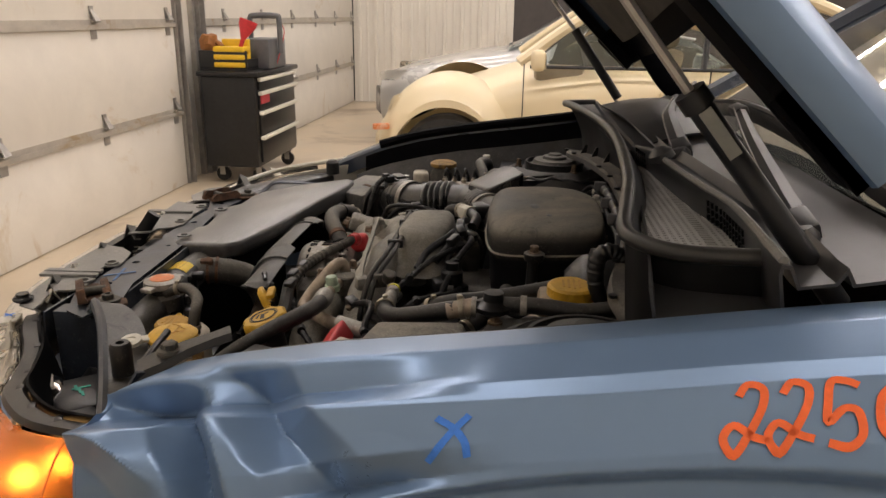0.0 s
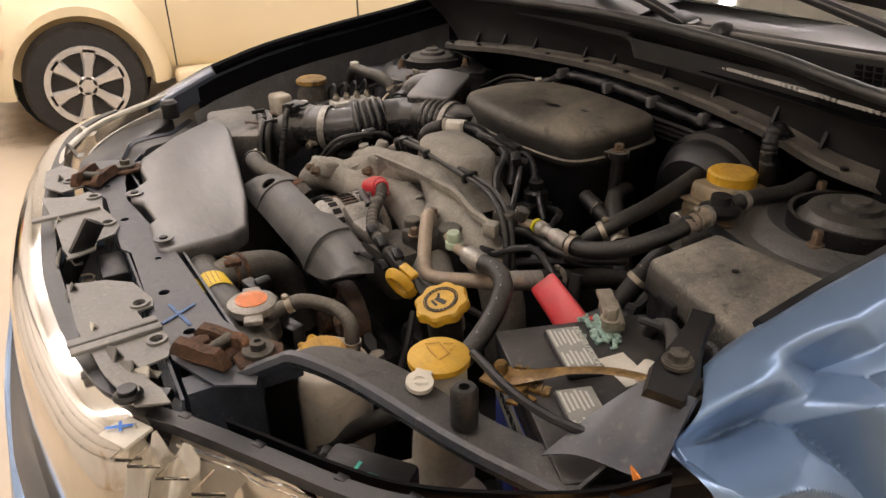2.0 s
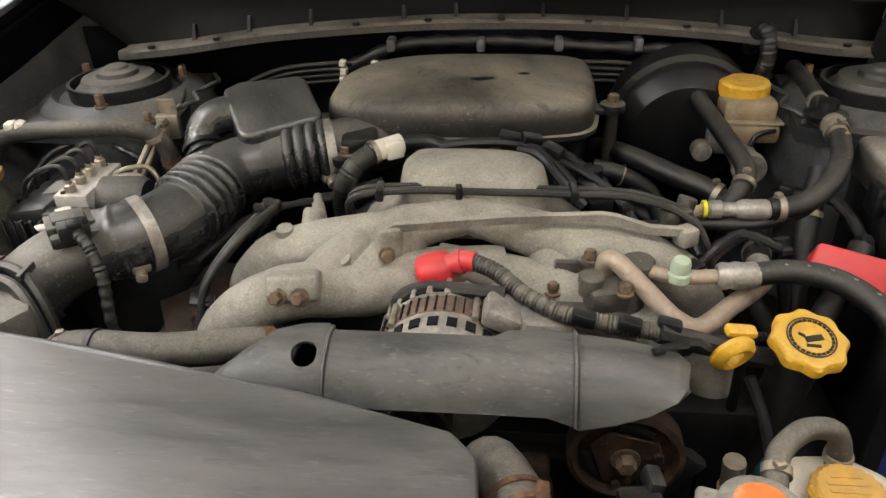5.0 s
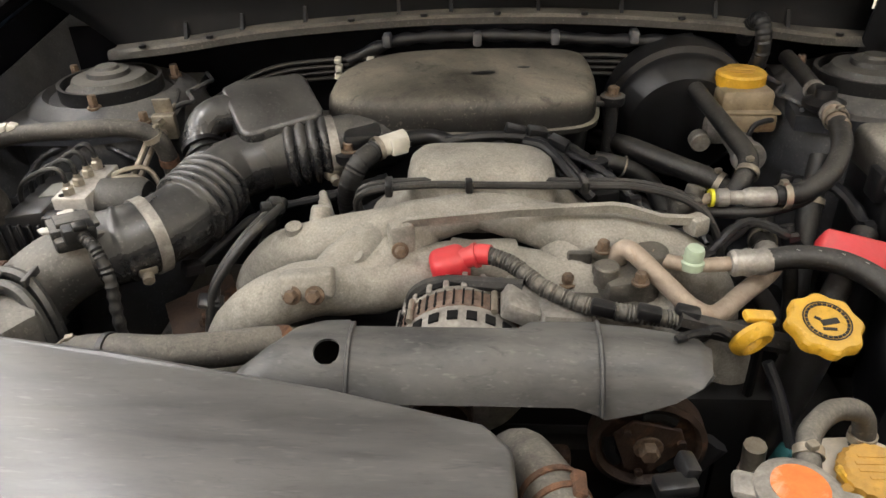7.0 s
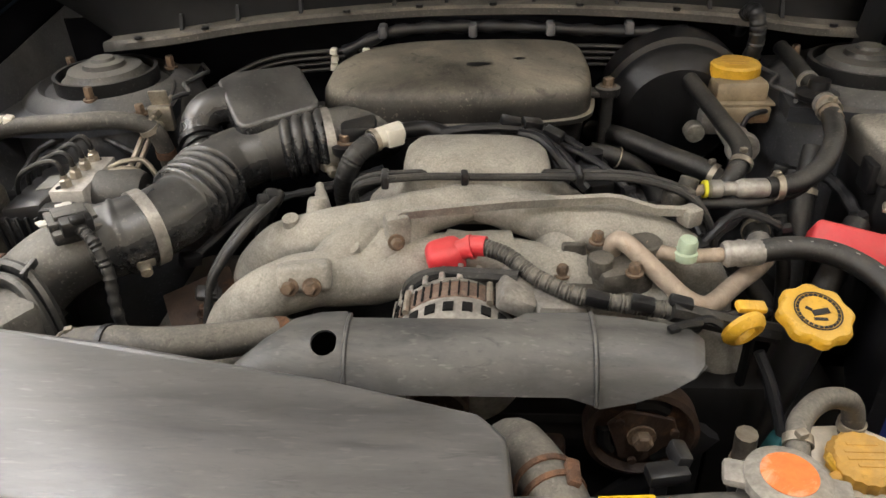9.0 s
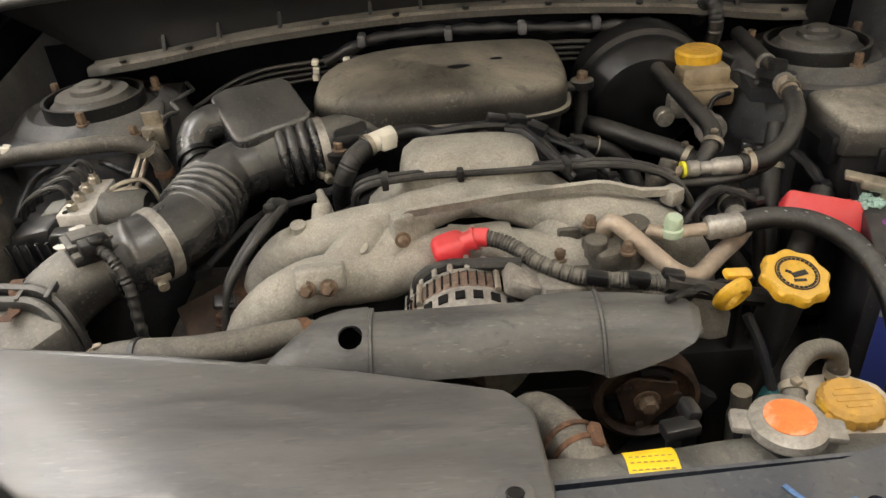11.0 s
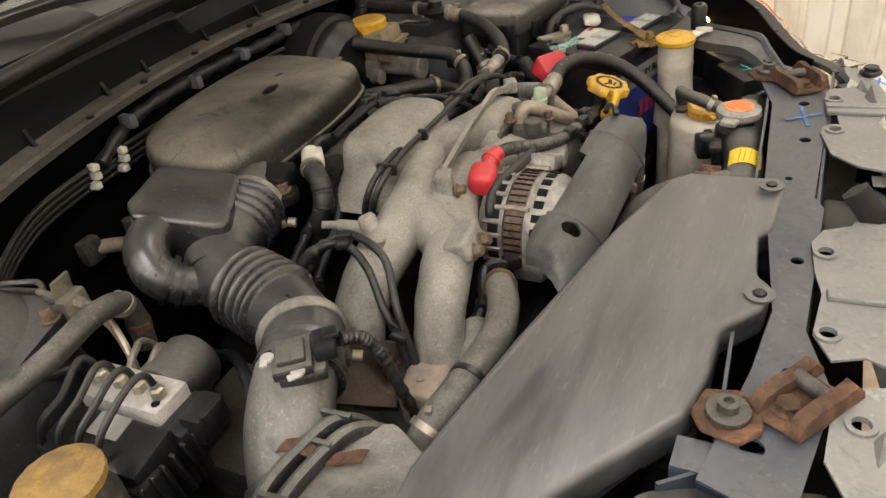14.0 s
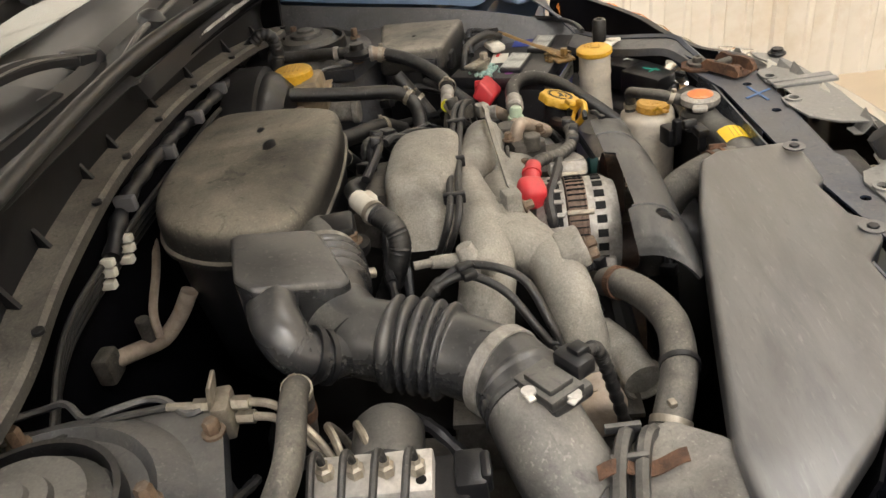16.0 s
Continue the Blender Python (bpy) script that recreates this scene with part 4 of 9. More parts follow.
def tower(o):
    x = o * 0.52
    t = part("strut_tower", lathe([(0.175, -0.34), (0.15, -0.20), (0.135, -0.075), (0.125, -0.045), (0.108, -0.03), (0.092, -0.022), (0.085, -0.030), (0.06, -0.032)], (x, 0.0, 0.93), (0, 0, 1), 40), M_BAYPAINT, suv, "dusty slate strut tower")
    part("tower_shelf", plate([(x - o * 0.125, -0.10), (x - o * 0.10, 0.10), (x + o * 0.13, 0.10), (x + o * 0.13, -0.13), (x - o * 0.02, -0.135)][:: o], 0.893, 0.02), M_BAYPAINT, t)
    part("strut_cap", lathe([(0.060, 0.0), (0.062, 0.012), (0.054, 0.018), (0.050, 0.026), (0.030, 0.028), (0.028, 0.034), (0.017, 0.036), (0.015, 0.040), (0.0, 0.041)], (x, 0.0, 0.897), (0, 0, 1), 36), M_DUSTYPLASTIC, t, "dusty black strut mount")
    part("gutter", ring((x, 0.0, 0.893), 0.066, 0.071, 0.026, (0, 0, 1), 36), M_RUBBER, t)
    for a in (0.5, 2.6, 4.9):
        part("stud", bolt((x + math.cos(a) * 0.088, math.sin(a) * 0.088, 0.905), 0.0065, 0.016), M_BOLT, t, "rusty brown stud nut")

    part("seam_bead", tube([(x - o * 0.12 + o * 0.01 * math.sin(k * 1.7), -0.10 + 0.022 * k, 0.9 - 0.004 * (k % 2)) for k in range(9)], 0.0032, 6), M_BAYPAINT, t, "wavy seam sealer")
    part("shelf_bolt", bolt((x - o * 0.09, -0.105, 0.893), 0.0065, 0.012), M_BOLT, t, "rusty bolt")


tower(1)
tower(-1)
LIP = [(-0.54, 0.055, 0.94), (-0.50, 0.035, 0.948), (-0.42, 0.035, 0.956), (-0.3, 0.06, 0.966), (-0.13, 0.085, 0.972), (0.0, 0.09, 0.974), (0.15, 0.085, 0.972), (0.33, 0.06, 0.965), (0.44, 0.035, 0.955), (0.50, 0.04, 0.948), (0.54, 0.06, 0.94)]
SEAL = [(-0.665, 0.10, 1.045), (-0.64, 0.03, 1.045), (-0.55, 0.03, 1.052), (-0.3, 0.058, 1.061), (0.0, 0.072, 1.068), (0.3, 0.058, 1.061), (0.43, 0.041, 1.052), (0.525, 0.028, 1.046), (0.565, 0.044, 1.044), (0.590, 0.080, 1.044), (0.598, 0.15, 1.046)]
lip = spline(LIP, 6)
seal_mid = spline(SEAL[1:8], 8)


def along(line, t):
    k = t * (len(line) - 1)
    i = min(int(k), len(line) - 2)
    return line[i].lerp(line[i + 1], k - i)


part("cowl_front", sheet(lambda u, v: (along(lip, u) + Vector((0, 0.033, 0.001))).lerp(along(seal_mid, u), v) + Vector((0, 0.010 * math.sin(v * math.pi) + 0.004 * v, 0)), steps(0, 1, 60), steps(0, 1, 8), 0.003), M_COWL, suv, "black plastic cowl face")
led = part("cowl_ledge", loft([[p + Vector((0, d, h)) for d, h in ((-0.009, -0.010), (-0.008, -0.001), (-0.004, 0.003), (0.020, 0.001), (0.036, 0.004), (0.036, -0.003), (-0.004, -0.004), (-0.006, -0.010))] for p in lip]), M_LEDGE, suv, "dusty tan cowl ledge")
for t in (0.2, 0.27, 0.33, 0.41, 0.47, 0.56, 0.63, 0.70, 0.78):
    p = along(lip, t)
    part("clip", loft([[Vector((p.x + o, p.y + 0.033, p.z + 0.001)), Vector((p.x + o, p.y + 0.018, p.z + 0.001)), Vector((p.x + o, p.y + 0.028, p.z + 0.022)), Vector((p.x + o, p.y + 0.034, p.z + 0.022))] for o in (-0.0025, 0.0025)]), M_COWL, led)
part("cowl_side", sheet(lambda u, v: along(spline(SEAL[7:], 6), u) + Vector((-0.012 * v, 0.012 * v, -0.13 * v)), steps(0, 1, 14), steps(0, 1, 5), 0.003), M_COWL, suv, "black cowl side wall")
for t in (0.14, 0.24, 0.37, 0.44, 0.52, 0.60, 0.67, 0.74, 0.86):
    p = along(lip, t)
    part("rivet", disc((p.x, p.y - 0.008, p.z + 0.003), 0.0055, 0.004, seg=12), M_BLACKPLASTIC, led)
part("cowl_seal", tube(SEAL, 0.0085, 10, 8), M_COWLSEAL, suv, "grey rubber cowl seal")
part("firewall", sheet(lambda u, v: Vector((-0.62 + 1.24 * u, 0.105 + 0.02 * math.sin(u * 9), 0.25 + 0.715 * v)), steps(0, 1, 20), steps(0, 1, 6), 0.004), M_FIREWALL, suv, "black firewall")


# cowl panel behind the seal: a sunk trough with a mesh floor, and a ridge behind it
RIDGE = [(-0.70, 0.10), (-0.20, 0.10), (0.02, 0.104), (0.10, 0.112), (0.24, 0.122), (0.335, 0.130), (0.445, 0.146), (0.55, 0.145), (0.64, 0.138), (0.70, 0.14)]


def ridge_y(x):
    for (a, ya), (b, yb) in zip(RIDGE, RIDGE[1:]):
        if x <= b:
            return ya + (yb - ya) * (x - a) / (b - a)
    return RIDGE[-1][1]


def cowl_point(u, v):
    x = -0.68 + 1.34 * u
    y0 = 0.085 - 0.05 * (2 * u - 1) ** 2
    yr = ridge_y(x)
    rise = 0.012 * smooth(0.02, 0.14, x)
    rows = [(y0, 1.035), (y0 + 0.006, 1.006), (yr + 0.008, 1.006), (yr - 0.001, 1.038 + rise), (yr, 1.048 + rise), (yr + 0.009, 1.047 + rise), (yr + 0.018, 1.034 + rise * 0.6),
            (yr + 0.046, 1.040 + rise * 0.5), (yr + 0.054, 1.054 + rise * 0.5), (yr + 0.062, 1.046), (0.262, 1.058), (0.278, 1.070)]
    if x < 0.03:
        rows[1:3] = [(y0 + 0.006, 1.040), (yr - 0.004, 1.043)]
    k = v * (len(rows) - 1)
    i = min(int(k), len(rows) - 2)
    f = k - i
    return Vector((x, rows[i][0] + (rows[i + 1][0] - rows[i][0]) * f, rows[i][1] + (rows[i + 1][1] - rows[i][1]) * f))


part("cowl_panel", sheet(cowl_point, steps(0, 1, 67), steps(0, 1, 22), 0.003), M_COWLEND, suv, "satin black cowl panel")
GRILLE = [(0.055, 0.098), (0.300, 0.070), (0.470, 0.048), (0.535, 0.045), (0.565, 0.075), (0.580, 0.140), (0.550, 0.149), (0.445, 0.150), (0.335, 0.134), (0.200, 0.124), (0.080, 0.114)]


def crossing(axis, level):
    """Where a straight line across the grille's outline enters and leaves it."""
    hits = []
    for p, q in zip(GRILLE, GRILLE[1:] + GRILLE[:1]):
        a, b = p[axis], q[axis]
        if (a - level) * (b - level) < 0:
            t = (level - a) / (b - a)
            hits.append(p[1 - axis] + (q[1 - axis] - p[1 - axis]) * t)
    return sorted(hits)


bars = []
for i in range(62):
    x = 0.060 + i * 0.0088
    cut_at = crossing(0, x)
    if len(cut_at) == 2:
        bars.append(span(x - 0.0025, x + 0.0025, cut_at[0], cut_at[1], 1.022, 1.026))
for j in range(16):
    y = 0.052 + j * 0.0080
    cut_at = crossing(1, y)
    if len(cut_at) == 2:
        bars.append(span(cut_at[0], cut_at[1], y - 0.0020, y + 0.0020, 1.0225, 1.0265))
# black sheet added under the bars as the darkness of the trough
part("grille_shade", prism(GRILLE, 1.0085, 1.0115), M_FIREWALL, suv, "black sheet as the shade under the mesh")
part("cowl_grille", join(*bars), M_MESH, suv, "pale plastic cowl mesh")
# pale tube paints the highlight on the black ridge's top edge
part("ridge_highlight", tube([(x, ridge_y(x) + 0.003, 1.050 + 0.012 * smooth(0.02, 0.14, x)) for x in (0.03, 0.07, 0.13, 0.20, 0.28, 0.37, 0.45, 0.53, 0.61, 0.655)], 0.0042, 8), M_GUARD, suv, "pale highlight along the cowl ridge")
for x0, n in ((0.40, 11), (0.045, 5)):
    part("side_grille", join(*[block((x0 + 0.0125 * i, ridge_y(x0 + 0.0125 * i) + 0.0011 * j, 1.049 - 0.0085 * j), (0.0092, 0.004, 0.0062), (12, 0, -8)) for i in range(n) for j in range(3)]), M_DEEP, suv, "small square vents")
part("washer_jet", lathe([(0.02, 0), (0.018, 0.01), (0.008, 0.018), (0, 0.02)], (0.185, 0.122, 1.060), (0, -0.5, 1), 14), M_COWLEND, suv)
part("cowl_end", sheet(lambda u, v: Vector((-0.60 + 0.56 * u, 0.105 + 0.04 * u + (0.15 - 0.03 * u) * v, 1.046 + 0.010 * math.sin(u * 3) + 0.022 * v + 0.006 * math.sin(v * 3.1))), steps(0, 1, 20), steps(0, 1, 10), 0.003), M_COWLEND, suv, "smooth grey cowl end")
ws = part("windshield", sheet(lambda u, v: Vector(((2 * u - 1) * (0.70 - 0.08 * v), 0.262 + 0.10 * (2 * u - 1) ** 2 + 0.85 * v, 1.075 - 0.03 * (2 * u - 1) ** 2 + 0.52 * v)), steps(0, 1, 24), steps(0, 1, 12), 0.005), M_WINDSHIELD, suv, "clear windshield with ceiling reflections")
part("windshield_band", sheet(lambda u, v: Vector(((2 * u - 1) * 0.69, 0.267 + 0.10 * (2 * u - 1) ** 2 + 0.09 * v, 1.071 - 0.03 * (2 * u - 1) ** 2 + 0.055 * v)), steps(0, 1, 24), steps(0, 1, 2), 0.002), M_FIREWALL, ws, "black band under the glass")
for o in (1, -1):
    part("pillar", tube([(o * 0.72, 0.38, 1.05), (o * 0.67, 0.80, 1.32), (o * 0.62, 1.3, 1.60)], 0.03, 8), M_SHADEDBLUE, suv)
part("roof", sheet(lambda u, v: Vector(((2 * u - 1) * 0.62, 1.2 + 1.0 * v, 1.60 + 0.03 * (1 - (2 * u - 1) ** 2) + 0.03 * v)), steps(0, 1, 12), steps(0, 1, 6), 0.01), M_BLUE, suv)
# includes an unseen cabin box, added to keep the glass dark behind
part("dashboard", join(span(-0.66, 0.66, 0.36, 0.80, 0.75, 1.04, 0.05), span(-0.7, 0.7, 1.9, 1.95, 0.4, 1.6), span(-0.7, 0.7, 0.4, 1.9, 0.38, 0.42)), M_FIREWALL, suv, "black dashboard with an added cabin box")


def wiper(points, blade):
    """A flat tapered arm with a folded edge, its hinge block and a blade."""
    pts = spline(points, 6)
    n = len(pts)
    rows = []
    for i, p in enumerate(pts):
        t = i / (n - 1)
        h = 0.016 - 0.009 * t
        rows.append([p + Vector((0, -h * 0.8, -h * 0.5)), p + Vector((0, -h * 0.9, h * 0.1)), p + Vector((0, -h * 0.2, 0.009)), p + Vector((0, h * 0.8, 0.008)), p + Vector((0, h, -0.004))])
    w = part("wiper", loft(rows), M_COWLEND, suv, "satin black wiper arm", 30)
    # the glint on the arm's folded edge, laid on as a pale tube
    part("arm_highlight", tube([rows[i][1] + Vector((0, -0.001, 0.0035)) for i in range(0, n, 3)], 0.0013, 6), M_GUARD, w, "pale highlight on the arm edge")
    part("wiper_blade", tube(blade, 0.0055, 6, 6, flat=2.4), M_CLEANRUBBER, w)
    part("blade_spine", tube([Vector(b) + Vector((0, -0.004, 0.012)) for b in blade], 0.004, 6, 6), M_COWLEND, w, "satin black blade holder")
    part("blade_clip", block(points[-1], (0.05, 0.018, 0.016), (25, 0, 0), 0.004), M_COWLEND, w)
    part("hinge_block", block(Vector(points[0]) + Vector((-0.012, 0, 0.004)), (0.05, 0.030, 0.022), (20, 10, 0), 0.005), M_COWLEND, w)
    part("pivot_cap", lathe([(0.016, 0), (0.016, 0.018), (0.010, 0.026), (0, 0.027)], Vector(points[0]) + Vector((0.012, 0, -0.016)), (0, -0.3, 1), 14), M_COWLEND, w)


wiper([(0.52, 0.205, 1.050), (0.43, 0.205, 1.074), (0.28, 0.215, 1.104), (0.13, 0.235, 1.126)], [(-0.227, 0.262, 1.086), (-0.05, 0.262, 1.108), (0.13, 0.256, 1.122), (0.33, 0.268, 1.112), (0.52, 0.30, 1.078)])
wiper([(0.075, 0.172, 1.052), (-0.063, 0.175, 1.085), (-0.22, 0.205, 1.085), (-0.375, 0.245, 1.088)], [(-0.30, 0.29, 1.086), (-0.40, 0.285, 1.100), (-0.50, 0.310, 1.102), (-0.60, 0.335, 1.092)])


# hood, raised on its struts
def hood_point(u, v):
    x = (2 * u - 1) * 0.70
    yr = 0.270 - 0.055 * (x / 0.7) ** 2
    zr = 1.180 + 0.105 * smooth(0.0, 1.0, 1.15 * (1 - abs(x) / 0.7))
    crown = 0.03 * math.sin(v * math.pi)
    turned = 0.042 * max(0.0, (abs(x) / 0.7 - 0.90) / 0.10) ** 2
    return Vector((x, yr - 0.72 * v - crown * 0.5 - 0.68 * turned, zr + 0.66 * v + crown - 0.74 * turned))


hood = part("hood", sheet(hood_point, steps(0, 0.05, 6) + steps(0.06, 0.94, 22) + steps(0.95, 1, 6), steps(0, 1, 22), 0.002), M_BLUE, suv, "blue hood panel standing open")
part("hood_liner", sheet(lambda u, v: hood_point(0.06 + 0.88 * u, 0.06 + 0.88 * v) + Vector((0, -0.022, -0.026)), steps(0, 1, 24), steps(0, 1, 16), 0.012), M_LINER, hood, "brown-grey hood underside")
def hood_strip(u0, v0, u1, v1, drop, wide):
    """A pressed channel under the hood's skin."""
    rows = []
    for t in steps(0, 1, 20):
        p = hood_point(u0 + (u1 - u0) * t, v0 + (v1 - v0) * t)
        a = Vector((0, -0.45, -0.55)) * drop
        s = Vector((1, 0, 0)) * wide if abs(u1 - u0) < 0.1 else Vector((0, -0.74, 0.67)) * wide
        rows.append([p, p + a, p + a + s, p + s])
    return loft(rows)


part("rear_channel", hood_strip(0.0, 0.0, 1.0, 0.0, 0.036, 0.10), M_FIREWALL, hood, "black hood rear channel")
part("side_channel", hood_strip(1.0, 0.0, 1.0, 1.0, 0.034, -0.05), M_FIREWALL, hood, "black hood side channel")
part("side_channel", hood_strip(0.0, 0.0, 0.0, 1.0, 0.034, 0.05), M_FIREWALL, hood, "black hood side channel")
for u, o in ((1.0, 1), (0.0, -1)):
    part("side_flange", loft([[hood_point(u, v) + Vector((o * a, b * 0.7, b)) for a, b in ((0.003, -0.012), (0.010, -0.010), (0.016, 0.003), (0.012, 0.014), (0.0, 0.006))] for v in steps(0, 1, 20)]), M_BLUE, hood, "blue hood edge")
for o in (1, -1):
    part("hinge", tube([(o * 0.665, 0.34, 1.06), (o * 0.66, 0.28, 1.09), (o * 0.645, 0.20, 1.19)], 0.012, 6, flat=2.0), M_FIREWALL, hood, "black hood hinge")
    foot, neck, tip = ((0.600, 0.216, 1.005), (0.600, 0.060, 1.195), (0.622, -0.080, 1.366)) if o > 0 else ((-0.690, 0.160, 1.055), (-0.695, 0.039, 1.223), (-0.69, -0.095, 1.385))
    g = part("gas_strut", tube([foot, Vector(foot).lerp(Vector(neck), 0.5), neck], 0.0115, 12), M_CLEANRUBBER, suv, "black hood gas strut")
    part("rod", tube([neck, tip], 0.005, 8), M_ALLOY, g, "bright steel rod")
    if o > 0:
        at = Vector(foot).lerp(Vector(neck), 0.82)
        part("label", block(at + Vector((0.0122, 0, 0)), (0.0012, 0.012, 0.05), (39, 0, 0)), M_GREYLABEL, g, "pale printed label")
        part("collar", tube([Vector(foot).lerp(Vector(neck), 0.93), neck], 0.0145, 12), M_CLEANRUBBER, g)

# paint marks on the fender
def drape(points, width, name, material, label, lift=0.0016):
    """A painted stroke laid on the fender, points as (y, s)."""
    pts = spline([(a, b, 0) for a, b in points], 5)
    bm = bmesh.new()
    rows = []
    for i, p in enumerate(pts):
        d = (pts[min(i + 1, len(pts) - 1)] - pts[max(i - 1, 0)])
        d = Vector((d.x, d.y * 0.42, 0)).normalized()
        row = []
        for k in (-1, 0, 1):
            yy = p.x - d.y * width / 2 * k
            ss = p.y + d.x * width / 2 * k / 0.42
            q = fender_point(yy, ss)
            e = 0.004
            nrm = (fender_point(yy + e, ss) - fender_point(yy - e, ss)).cross(fender_point(yy, ss + e) - fender_point(yy, ss - e))
            if nrm.x < 0:
                nrm = -nrm
            row.append(bm.verts.new(q + nrm.normalized() * lift))
        rows.append(row)
    for a, b in zip(rows, rows[1:]):
        for k in range(2):
            bm.faces.new((a[k], a[k + 1], b[k + 1], b[k]))
    bmesh.ops.recalc_face_normals(bm, faces=bm.faces[:])
    return part(name, bm, material, suv, label)


drape([(-0.113, 0.365), (-0.126, 0.40), (-0.144, 0.455)], 0.006, "paint_mark", M_CRAYON, "blue paint marker cross stroke")
drape([(-0.139, 0.368), (-0.126, 0.39), (-0.116, 0.42), (-0.113, 0.45)], 0.006, "paint_mark", M_CRAYON, "blue paint marker cross stroke")
TWO = [(0.0, 0.02), (0.012, -0.008), (0.030, 0.005), (0.028, 0.05), (0.010, 0.11), (-0.010, 0.155), (-0.022, 0.12), (-0.008, 0.09), (0.014, 0.118), (0.032, 0.13)]
FIVE = [(0.040, 0.010), (0.026, -0.003), (0.008, -0.003), (0.002, 0.05), (0.0, 0.095), (0.020, 0.065), (0.036, 0.075), (0.038, 0.125), (0.022, 0.15), (-0.002, 0.14)]
ROUND = [(0.018, 0.015), (0.004, 0.045), (0.0, 0.105), (0.010, 0.135), (0.022, 0.115), (0.028, 0.055), (0.018, 0.015)]
for y0, shape, word in ((0.086, TWO, "2"), (0.117, TWO, "2"), (0.146, FIVE, "5"), (0.181, ROUND, "")):
    drape([(y0 + dy * 0.58, 0.345 + ds * 0.82) for dy, ds in shape], 0.0062, "painted_digit", M_ORANGEPAINT, "orange painted digit " + word)

# ---- front end ----
front = thing("front_end", (0, -0.75, 0.22), "bumper and grille of the blue car, cover pulled open", "bumper")
NOSE = [(-0.84, -0.64), (-0.79, -0.72), (-0.66, -0.805), (-0.4, -0.862), (-0.1, -0.889), (0.1, -0.886), (0.27, -0.863), (0.345, -0.835), (0.385, -0.79)]
nose = spline([(x, y, 0) for x, y in NOSE], 6)


def nose_in(u, d, z):
    """A point at the nose line, d further in and at height z."""
    p, q = along(nose, max(0.0, u - 0.01)), along(nose, min(1.0, u + 0.01))
    t = (q - p).normalized()
    return along(nose, u) + Vector((-t.y * d, t.x * d, z))


ROLL = [(0.042, 0.834), (0.022, 0.833), (0.006, 0.825), (-0.004, 0.805), (-0.012, 0.755), (-0.018, 0.70), (-0.022, 0.66)]
part("grille_frame", sheet(lambda u, v: nose_in(u, *ROLL[int(v)]), steps(0.12, 1, 50), list(range(len(ROLL))), 0.003), M_CHROME, front, "bright grille frame")
part("grille_rim", loft([[nose_in(u, d, h) for d, h in ((0.040, 0.826), (0.042, 0.838), (0.062, 0.840), (0.066, 0.828))] for u in steps(0.09, 1, 50)]), M_BLACKPLASTIC, front, "black plastic rim")
low = spline([(-0.86, -0.55, 0), (-0.82, -0.76, 0), (-0.6, -0.89, 0), (-0.2, -0.93, 0), (0.2, -0.93, 0), (0.5, -0.88, 0), (0.70, -0.79, 0), (0.78, -0.66, 0)], 6)
part("bumper_cover", sheet(lambda u, v: along(low, u) + Vector((0, -0.03 * math.sin(v * 3.1), 0.66 - 0.40 * v)), steps(0, 1, 50), steps(0, 1, 10), 0.004), M_BLUE, front, "blue bumper cover")
part("bumper_top", sheet(lambda u, v: along(nose, u) * (1 - v) + along(low, 0.06 + 0.75 * u) * v + Vector((0, -0.045 * (1 - v), 0.658 + 0.002 * v)), steps(0.12, 1, 40), steps(0, 1, 3), 0.003), M_BLUE, front)
for i in range(10):
    t = 0.26 + 0.072 * i
    p, q = along(nose, t), along(nose, t + 0.02)
    d = (q - p).normalized()
    inward = Vector((-d.y, d.x, 0))
    wide, lean = 0.036 - 0.004 * (i % 3), 0.010 + 0.004 * ((i * 5) % 3)
    part("clip_tab", sheet(lambda u, v: p + d * (u - 0.5) * wide * (1 - 0.25 * v) + inward * (0.058 + 0.032 * v) + Vector((0, 0, 0.838 + (lean + 0.012 * u) * max(0.0, 1 - abs(v - 0.35) / 0.35))), steps(0, 1, 4), [0, 0.12, 0.35, 0.5, 0.7, 1.0], 0.0016), M_GUARD if i % 3 else M_WHITEPLASTIC, front, "bent pale clip tab", 20)
part("corner_tab", block((0.372, -0.80, 0.832), (0.045, 0.03, 0.004), (6, -8, 25), 0.001), M_WHITEPLASTIC, front, "cream corner tab")
part("paint_mark", join(block((0.366, -0.803, 0.8362), (0.03, 0.003, 0.0006), (6, -8, 60)), block((0.366, -0.803, 0.8364), (0.018, 0.003, 0.0006), (6, -8, -5))), M_CRAYON, front)

support = thing("radiator_support", (0, -0.71, 0.5), "slate-painted steel radiator support with punched holes", "radiator support")
top = plate([(-0.40, -0.752), (-0.27, -0.772), (-0.20, -0.748), (0.0, -0.752), (0.02, -0.742), (0.20, -0.745), (0.30, -0.742), (0.365, -0.715), (0.385, -0.68), (0.33, -0.655), (0.25, -0.678), (0.05, -0.690), (-0.18, -0.720), (-0.26, -0.712), (-0.38, -0.69)], 0.848, 0.003,
            [(0.337, -0.697, 0.009), (0.255, -0.716, 0.0065), (0.152, -0.724, 0.0065), (0.055, -0.714, 0.004), (-0.10, -0.734, 0.006), (-0.255, -0.74, 0.006), (-0.34, -0.722, 0.009)])
part("top_panel", top, M_SUPPORT, support)
part("front_lip", sheet(lambda u, v: Vector((-0.40 + 0.77 * u, -0.7475 - 0.006 * v, 0.846 - 0.05 * v)), steps(0, 1, 12), steps(0, 1, 2), 0.003), M_SUPPORT, support)
